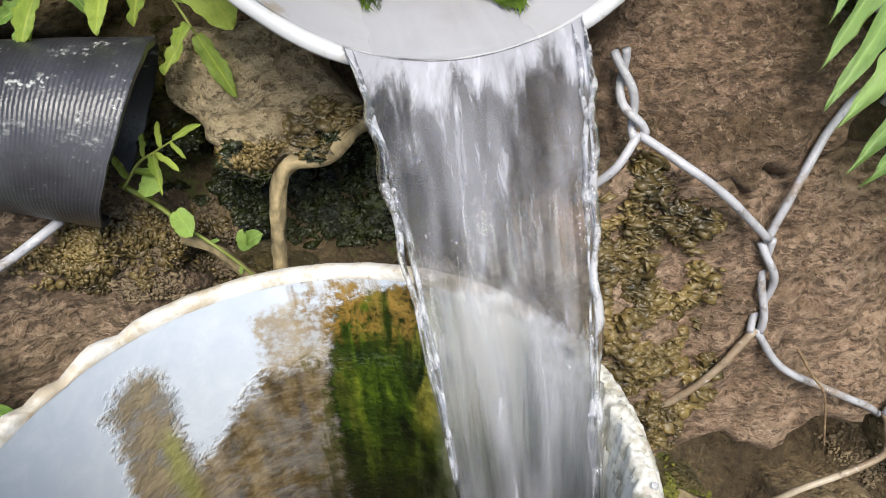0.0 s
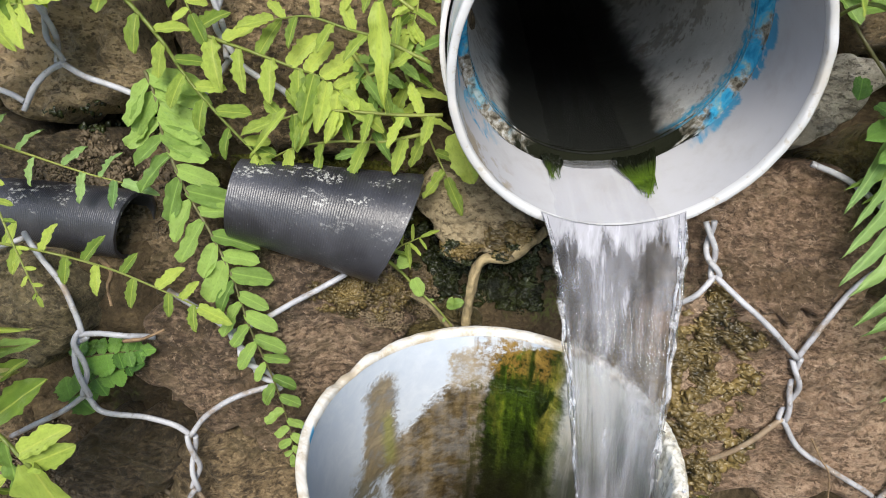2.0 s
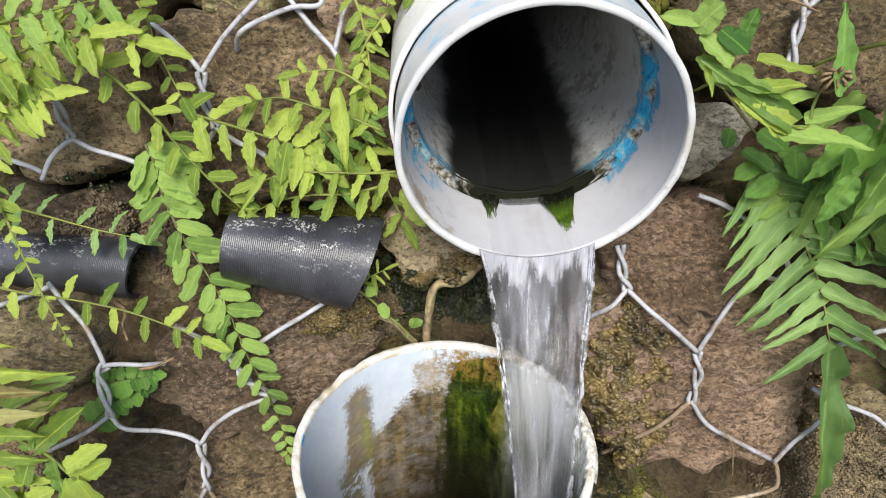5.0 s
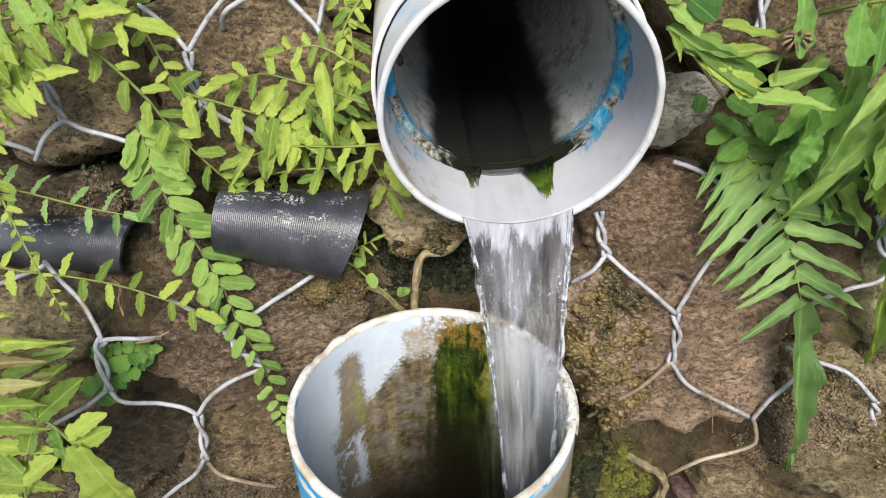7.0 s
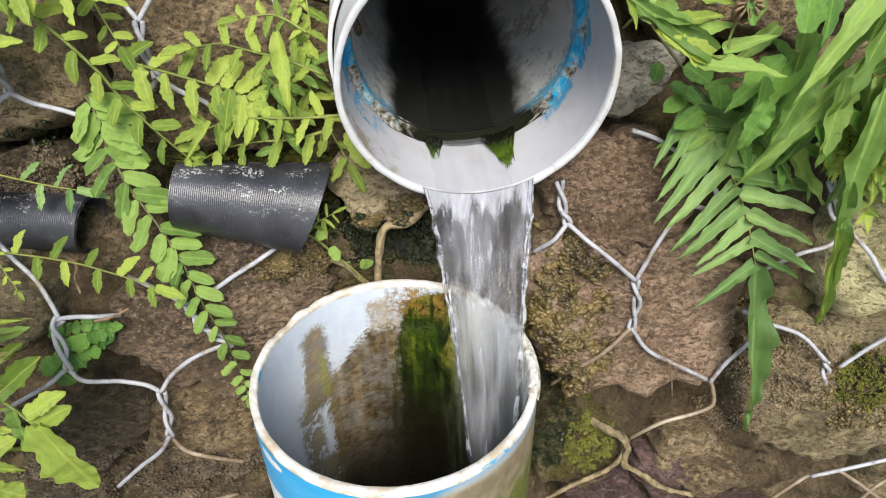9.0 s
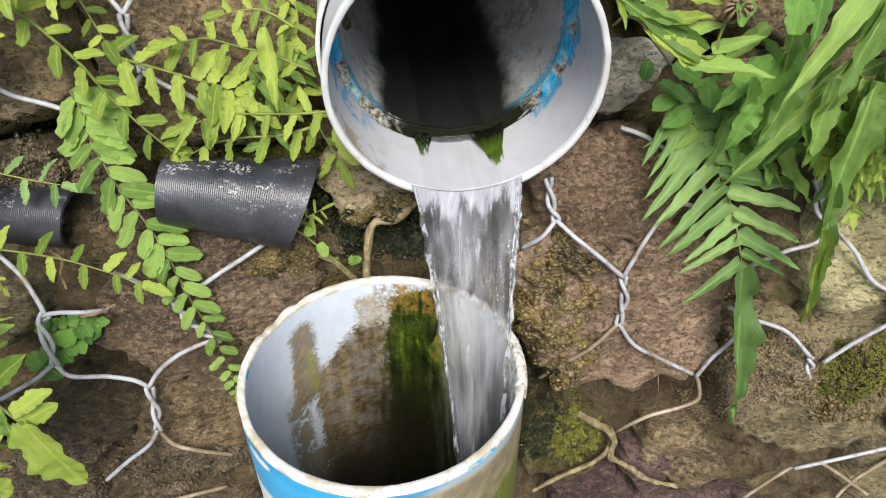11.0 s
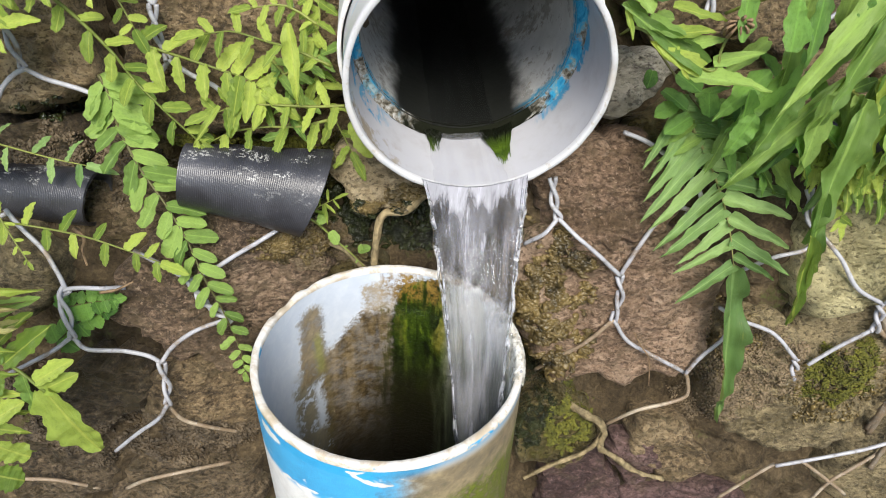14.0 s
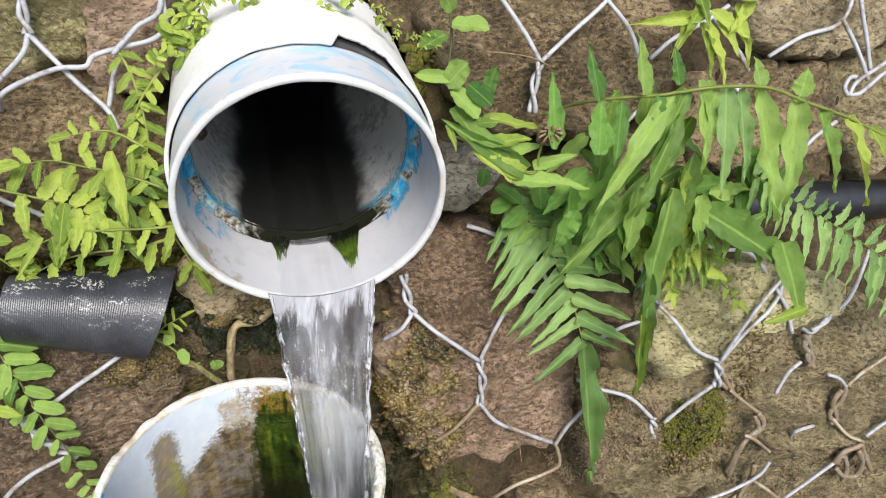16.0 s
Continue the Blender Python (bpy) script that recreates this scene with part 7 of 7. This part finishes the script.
comb_fern = plant("fern", "fern frond with a comb of narrow green leaflets", "fern")
frond(comb_fern, [(0.335, 0.112, 0.525), (0.356, 0.109, 0.514), (0.385, 0.104, 0.498), (0.416, 0.100, 0.482), (0.452, 0.093, 0.461), (0.490, 0.085, 0.435)], 18, 0.0302, 0.0402, 0.0402, 0.11, 80, "strap", LEAF_SAGE, STEM, 147, 1, 0.18, 0.0011, True, 0.14)
frond(comb_fern, [(0.335, 0.112, 0.525), (0.356, 0.109, 0.514), (0.385, 0.104, 0.498), (0.416, 0.100, 0.482), (0.452, 0.094, 0.461), (0.490, 0.085, 0.436)], 18, 0.0302, 0.0251, 0.0251, 0.14, 70, "strap", LEAF_SAGE, STEM, 148, 2, 0.18, 0.0008, True, 0.14)

sprig_fern = plant("fern", "small bright toothed fern sprigs on pale stone", "fern")
frond(sprig_fern, [(0.257, 0.107, 0.497), (0.277, 0.103, 0.485), (0.293, 0.101, 0.477), (0.312, 0.099, 0.470)], 8, 0.0186, 0.0186, 0.0160, 0.32, 66, "toothed", LEAF_BRIGHT, STEM, 149, 3, 0.18, 0.0011, True, 0.14)
frond(sprig_fern, [(0.290, 0.123, 0.479), (0.294, 0.117, 0.464), (0.314, 0.113, 0.450), (0.334, 0.110, 0.439), (0.352, 0.102, 0.423)], 8, 0.0160, 0.0151, 0.0103, 0.32, 66, "toothed", LEAF_BRIGHT, STEM, 150, 3, 0.18, 0.0011, True, 0.14)
frond(sprig_fern, [(0.264, 0.121, 0.477), (0.278, 0.117, 0.465), (0.293, 0.111, 0.448), (0.298, 0.105, 0.432)], 7, 0.0154, 0.0145, 0.0100, 0.32, 66, "toothed", LEAF_BRIGHT, STEM, 151, 3, 0.18, 0.0011, True, 0.14)
frond(sprig_fern, [(0.248, 0.102, 0.485), (0.268, 0.099, 0.475), (0.288, 0.097, 0.467), (0.311, 0.095, 0.459)], 8, 0.0186, 0.0186, 0.0159, 0.32, 66, "toothed", LEAF_BRIGHT, STEM, 152, 3, 0.18, 0.0011, True, 0.14)

top_fern = plant("fern", "light green fern tuft at the wall top", "fern")
leaf(top_fern, (0.289, 0.146, 0.619), (0.237, 0.133, 0.620), 0.0100, "strap", LEAF_BRIGHT, 0.12, -20, 1)
leaf(top_fern, (0.285, 0.147, 0.622), (0.266, 0.127, 0.600), 0.0094, "strap", LEAF_BRIGHT, 0.12, 10, 2)
leaf(top_fern, (0.293, 0.145, 0.616), (0.307, 0.121, 0.579), 0.0104, "strap", LEAF_BRIGHT, 0.12, -10, 3)
leaf(top_fern, (0.296, 0.148, 0.622), (0.321, 0.133, 0.609), 0.0114, "strap", LEAF_BRIGHT, 0.12, 0, 0)
leaf(top_fern, (0.304, 0.151, 0.629), (0.341, 0.144, 0.634), 0.0141, "strap", LEAF_BRIGHT, 0.12, -20, 1)
leaf(top_fern, (0.289, 0.145, 0.616), (0.295, 0.123, 0.587), 0.0103, "strap", LEAF_BRIGHT, 0.12, -20, 2)
leaf(top_fern, (0.280, 0.152, 0.635), (0.249, 0.139, 0.634), 0.0093, "strap", LEAF_BRIGHT, 0.12, 0, 3)
leaf(top_fern, (0.292, 0.150, 0.629), (0.273, 0.132, 0.613), 0.0102, "strap", LEAF_BRIGHT, 0.12, -10, 0)
leaf(top_fern, (0.312, 0.150, 0.626), (0.321, 0.127, 0.593), 0.0090, "strap", LEAF_BRIGHT, 0.12, 0, 1)
leaf(top_fern, (0.301, 0.147, 0.619), (0.313, 0.129, 0.600), 0.0089, "strap", LEAF_BRIGHT, 0.12, 10, 2)
leaf(top_fern, (0.283, 0.153, 0.638), (0.291, 0.134, 0.616), 0.0103, "strap", LEAF_BRIGHT, 0.12, 10, 3)
leaf(top_fern, (0.324, 0.152, 0.629), (0.303, 0.134, 0.612), 0.0090, "strap", LEAF_BRIGHT, 0.12, -10, 0)

vine = plant("vine", "broad-leaved green vine creeping beside the white pipe", "vine")
leaf(vine, (0.134, 0.165, 0.608), (0.156, 0.156, 0.610), 0.0164, "oval", LEAF_MID, 0.10, -20, 1)
leaf(vine, (0.130, 0.163, 0.603), (0.113, 0.149, 0.599), 0.0125, "oval", LEAF_MID, 0.10, 10, 2)
leaf(vine, (0.134, 0.153, 0.578), (0.110, 0.144, 0.585), 0.0088, "oval", LEAF_MID, 0.10, -20, 3)
leaf(vine, (0.130, 0.151, 0.574), (0.142, 0.147, 0.590), 0.0155, "oval", LEAF_MID, 0.10, 10, 0)
leaf(vine, (0.134, 0.150, 0.571), (0.150, 0.136, 0.559), 0.0163, "oval", LEAF_MID, 0.10, -20, 1)
leaf(vine, (0.145, 0.152, 0.574), (0.158, 0.139, 0.566), 0.0134, "oval", LEAF_DEEP, 0.10, 10, 2)
leaf(vine, (0.134, 0.146, 0.561), (0.147, 0.131, 0.548), 0.0148, "oval", LEAF_MID, 0.10, -20, 3)
leaf(vine, (0.156, 0.150, 0.567), (0.161, 0.147, 0.587), 0.0097, "oval", LEAF_DEEP, 0.10, 0, 0)
leaf(vine, (0.134, 0.168, 0.616), (0.126, 0.162, 0.630), 0.0111, "oval", LEAF_MID, 0.10, -20, 1)
leaf(vine, (0.149, 0.143, 0.551), (0.162, 0.135, 0.556), 0.0134, "oval", LEAF_MID, 0.10, -20, 2)
leaf(vine, (0.164, 0.129, 0.512), (0.178, 0.116, 0.506), 0.0136, "oval", LEAF_DEEP, 0.10, -20, 3)
leaf(vine, (0.172, 0.133, 0.522), (0.185, 0.121, 0.516), 0.0137, "oval", LEAF_DEEP, 0.10, 0, 0)
leaf(vine, (0.184, 0.124, 0.497), (0.166, 0.110, 0.492), 0.0115, "oval", LEAF_DEEP, 0.10, -10, 1)
leaf(vine, (0.156, 0.133, 0.523), (0.151, 0.119, 0.518), 0.0090, "oval", LEAF_DEEP, 0.10, 0, 2)
leaf(vine, (0.174, 0.126, 0.504), (0.158, 0.114, 0.502), 0.0106, "oval", LEAF_DEEP, 0.10, 5, 3)
leaf(vine, (0.194, 0.130, 0.511), (0.193, 0.116, 0.501), 0.0131, "oval", LEAF_DEEP, 0.10, 15, 0)
part("frond", rod(glide([(0.131, 0.173, 0.625), (0.134, 0.165, 0.603), (0.132, 0.153, 0.574), (0.145, 0.145, 0.550), (0.173, 0.134, 0.518), (0.193, 0.127, 0.499)], 8), 0.0009, 6), STEM_DARK, vine)

pipe_top_creeper = plant("creeper", "tiny bright leaves creeping over the top of the white pipe", "creeper")
sprinkle(pipe_top_creeper, [(-0.040, 0.146, 0.587), (-0.028, 0.154, 0.604), (-0.014, 0.158, 0.613), (-0.001, 0.161, 0.619)], 9, 0.0140, 0.0085, LEAF_BRIGHT, 181)
sprinkle(pipe_top_creeper, [(0.038, 0.158, 0.624), (0.064, 0.159, 0.623), (0.084, 0.157, 0.616), (0.101, 0.155, 0.606), (0.111, 0.151, 0.595)], 13, 0.0110, 0.0052, LEAF_BRIGHT, 182)
sprinkle(pipe_top_creeper, [(-0.023, 0.159, 0.616), (0.006, 0.164, 0.626), (0.038, 0.167, 0.627), (0.065, 0.168, 0.627)], 8, 0.0120, 0.0070, LEAF_BRIGHT, 183)
frond(pipe_top_creeper, [(-0.067, 0.159, 0.595), (-0.060, 0.154, 0.581), (-0.056, 0.147, 0.563), (-0.054, 0.139, 0.544), (-0.058, 0.134, 0.532)], 7, 0.0129, 0.0138, 0.0113, 0.28, 66, "lobed", LEAF_BRIGHT, STEM, 184, 3, 0.18, 0.0011, True, 0.14)
frond(pipe_top_creeper, [(-0.027, 0.155, 0.608), (-0.020, 0.154, 0.603), (-0.027, 0.149, 0.593)], 4, 0.0094, 0.0094, 0.0078, 0.37, 66, "oval", LEAF_BRIGHT, STEM, 185, 3, 0.18, 0.0006, True, 0.14)

# ---- twigs and roots ----


def twig(points, r0, r1, material, label, category="twig", name="twig", lumps=0.35):
    line = glide(points, 10)
    return tagged(part(name, rod(line, lambda f: r0 + (r1 - r0) * f, 12, lumps, points[0][0] * 31), material), label, category)


twig([(0.0182, 0.1301, 0.4287), (0.0086, 0.1147, 0.4292), (0.0008, 0.1115, 0.4223), (-0.0128, 0.1100, 0.4205), (-0.0170, 0.1068, 0.4130), (-0.0194, 0.1015, 0.3994), (-0.0206, 0.0990, 0.3790)], 0.003, 0.0025, TWIG, "bent tan root sticking out under the pipe", "root", "root", 0.6)
twig([(-0.0505, 0.0968, 0.4034), (-0.0398, 0.0957, 0.3969), (-0.0272, 0.0946, 0.3817)], 0.0022, 0.002, TWIG, "short dry tan twig beside the pipe rim", "twig", "twig", 0.6)
twig([(0.1313, 0.1060, 0.2381), (0.1454, 0.0904, 0.2434), (0.1636, 0.0898, 0.2300), (0.1735, 0.0888, 0.2166), (0.1726, 0.0866, 0.1983), (0.1894, 0.0858, 0.1839), (0.2096, 0.0850, 0.1668), (0.2368, 0.0853, 0.1565)], 0.0034, 0.0018, TWIG, "knotty tan root creeping over the stones", "root", "root", 1.0)
twig([(0.1742, 0.0907, 0.2141), (0.1616, 0.0871, 0.1904), (0.1335, 0.0834, 0.1734), (0.1097, 0.0799, 0.1558)], 0.0022, 0.0016, TWIG, "thin tan root creeping over wet stone", "root", "root", 0.6)
twig([(0.1747, 0.0903, 0.3350), (0.1828, 0.0892, 0.3220), (0.1910, 0.0881, 0.3092), (0.1964, 0.0852, 0.2821)], 0.0006, 0.0004, DRY, "thin brown dry stalk hanging from the wire", "stalk", "dry_stalk", 0.1)
twig([(-0.2188, 0.0800, 0.4182), (-0.2118, 0.0766, 0.4130), (-0.2126, 0.0714, 0.4061), (-0.2093, 0.0660, 0.3978)], 0.0014, 0.0007, DRY, "curled brown dry stalk beside the hose", "stalk", "dry_stalk", 0.6)
twig([(-0.2013, 0.0573, 0.3819), (-0.1909, 0.0588, 0.3834), (-0.1791, 0.0624, 0.3882)], 0.0012, 0.0006, DRY, "dry brown grass stalk lying along the wire", "stalk", "dry_stalk", 0.6)
twig([(0.1595, 0.1755, 0.5879), (0.1751, 0.1759, 0.5867), (0.1909, 0.1758, 0.5841), (0.2051, 0.1744, 0.5784)], 0.0006, 0.0005, DRY, "thin pale dry stem caught in the wire", "stalk", "dry_stalk", 0.1)
# ---- moss ----


def moss_patch(x0, z0, wide, high, count, size, proud, material, label, seed, name="moss_patch", category="moss", flake=False):
    """Many small clumps over an uneven oval of the wall; flakes lie like overlapping scales."""
    rnd = random.Random(seed)
    unit = bmesh.new()
    bmesh.ops.create_icosphere(unit, subdivisions=1, radius=1)
    base = [v.co.copy() for v in unit.verts]
    tris = [[v.index for v in f.verts] for f in unit.faces]
    unit.free()
    verts, faces = [], []
    while len(verts) < count * len(base):
        u, w = rnd.uniform(-1.35, 1.35), rnd.uniform(-1.35, 1.35)
        x, z = x0 + u * wide, z0 + w * high
        worn = noise.noise((x * 60, z * 60, seed)) + 0.6 * noise.noise((x * 170, z * 170, seed))
        if u * u + w * w > 1 + 0.9 * noise.noise((u * 2.5, w * 2.5, seed)) - 0.3 * rnd.random() or worn < (0.16 * (u * u + w * w) - 0.1 if flake else -0.28):
            continue
        at, normal = on_wall(x, z)
        lift = max(0.0, proud * (1 - u * u - w * w)) + 0.0012 * worn
        c = at + normal * (lift + rnd.uniform(-0.001, 0.0008))
        s = size * (0.45 + 0.6 * rnd.random() + 1.1 * rnd.random() ** 8)
        if flake:
            turn = Euler((rnd.gauss(0.35, 0.4), rnd.gauss(0.0, 0.35), rnd.uniform(0, 6))).to_matrix() @ Matrix.Diagonal((1.7, 1.3, 0.28))
        else:
            turn = Euler((rnd.uniform(0, 6), rnd.uniform(0, 6), 0)).to_matrix() @ Matrix.Diagonal((1.5, 0.95, 0.35))
        k = len(verts)
        verts += [tuple(c + turn @ (v * s * (1 + 0.9 * noise.noise(v * 2.5 + c * 900)))) for v in base]
        faces += [[k + i for i in t] for t in tris]
    me = bpy.data.meshes.new(name)
    me.from_pydata(verts, [], faces)
    me.materials.append(material)
    for p in me.polygons:
        p.use_smooth = True
    return tagged(new(name, me), label, category, kind="stuff")


moss_patch(0.112, 0.338, 0.036, 0.074, 8000, 0.0016, 0.0, CRUST, "brown and olive flaky crust on the reddish stone", 1, flake=True)
moss_patch(0.351, 0.289, 0.033, 0.037, 6500, 0.0007, 0.007, MOSS, "yellow-green moss cushion on grey stone", 2)
moss_patch(0.108, 0.232, 0.02, 0.05, 3000, 0.0008, 0.002, MOSS_DARK, "dark wet green moss below the crusty stone", 3)
moss_patch(-0.025, 0.426, 0.015, 0.007, 900, 0.0009, 0.001, CRUST, "olive crusty moss on the tan stone", 4)
moss_patch(-0.001, 0.398, 0.021, 0.016, 1800, 0.0011, 0, MOSS_DARK, "dark wet moss behind the falling water", 5)
moss_patch(-0.077, 0.394, 0.028, 0.016, 2000, 0.0009, 0.001, CRUST, "crumbly brown moss on the stone", 6)
moss_patch(0.041, 0.618, 0.081, 0.022, 1500, 0.002, 0.006, MOSS, "green moss bank over the white pipe", 7)
moss_patch(0.107, 0.600, 0.022, 0.020, 500, 0.0018, 0.004, MOSS, "yellow-green moss beside the white pipe", 8)
moss_patch(-0.239, 0.489, 0.022, 0.009, 300, 0.0016, 0.001, MOSS_DARK, "dark green moss under the grey stone", 9)
moss_patch(-0.070, 0.397, 0.023, 0.013, 300, 0.0014, 0.001, CRUST, "crumbly olive moss near the pipe rim", 10)
moss_patch(0.385, 0.358, 0.021, 0.054, 300, 0.0013, 0.001, CRUST, "brown crusty moss on grey stone", 11)
moss_patch(0.351, 0.276, 0.051, 0.048, 600, 0.0015, 0.001, CRUST, "brown crumbly moss on grey stone", 12)
moss_patch(0.264, 0.311, 0.021, 0.040, 400, 0.0013, 0.001, CRUST, "olive crumbly moss below the fern", 13)
moss_patch(-0.113, 0.467, 0.064, 0.007, 2600, 0.0011, 0.003, MOSS, "green moss above the black hose", 14)
moss_patch(0.286, 0.284, 0.038, 0.049, 4290, 0.001, 0.0, CRUMBS, "crumbly brown soil with small pebbles over the stones", 15, "soil_crumbs", "soil")
moss_patch(0.258, 0.246, 0.024, 0.035, 2002, 0.001, 0.0, CRUMBS, "crumbly brown soil below the wire", 16, "soil_crumbs", "soil")
moss_patch(0.520, 0.204, 0.076, 0.048, 2574, 0.0009, 0.0, CRUMBS, "crumbly grey-brown soil caught behind the wire", 17, "soil_crumbs", "soil")
moss_patch(-0.063, 0.392, 0.025, 0.021, 2574, 0.0008, 0.0, CRUMBS, "crumbly brown soil beside the pipe rim", 18, "soil_crumbs", "soil")
moss_patch(-0.002, 0.399, 0.026, 0.02, 2600, 0.0013, 0.0005, MOSS_DARK, "dark wet leafy moss in the hollow behind the water", 19, flake=True)
moss_patch(-0.03, 0.416, 0.016, 0.014, 1000, 0.0011, 0.0005, MOSS_DARK, "dark wet moss under the tan stone", 20, flake=True)
moss_patch(0.0, 0.437, 0.014, 0.012, 900, 0.0013, 0.0005, CRUST, "olive lichen flakes on the tan stone", 21, flake=True)
moss_patch(-0.195, 0.205, 0.085, 0.03, 7000, 0.0012, 0.0005, CRUMBS_DARK, "dark crumbly soil below the brown stones", 22, "soil_crumbs", "soil")
moss_patch(-0.3, 0.235, 0.045, 0.04, 3000, 0.0012, 0.0005, CRUMBS_DARK, "dark crumbly soil under the low fern", 23, "soil_crumbs", "soil")
moss_patch(0.142, 0.214, 0.024, 0.036, 2600, 0.001, 0.0005, MOSS, "olive wet moss on the lowest stone beside the pipe", 25, flake=True)
# near-black moss put here to paint the shade between pipe and stone
moss_patch(0.088, 0.262, 0.011, 0.05, 1800, 0.0012, 0.0, MOSS_DARK, "dark wet moss beside the pipe, painting the shade of the gap", 26, flake=True)
moss_patch(-0.048, 0.424, 0.02, 0.02, 2200, 0.0012, 0.0, MOSS_DARK, "dark wet moss between the black hose and the root", 27, flake=True)
moss_patch(0.012, 0.416, 0.022, 0.022, 2200, 0.0012, 0.0, MOSS_DARK, "dark dripping moss behind the falling water", 28, flake=True)
moss_patch(-0.03, 0.405, 0.016, 0.016, 1600, 0.0012, 0.0, MOSS_DARK, "dark wet moss behind the tan root", 29, flake=True)
moss_patch(-0.235, 0.445, 0.06, 0.03, 3600, 0.0012, 0.0005, CRUMBS_DARK, "dark damp soil round the black hose", 24, "soil_crumbs", "soil")
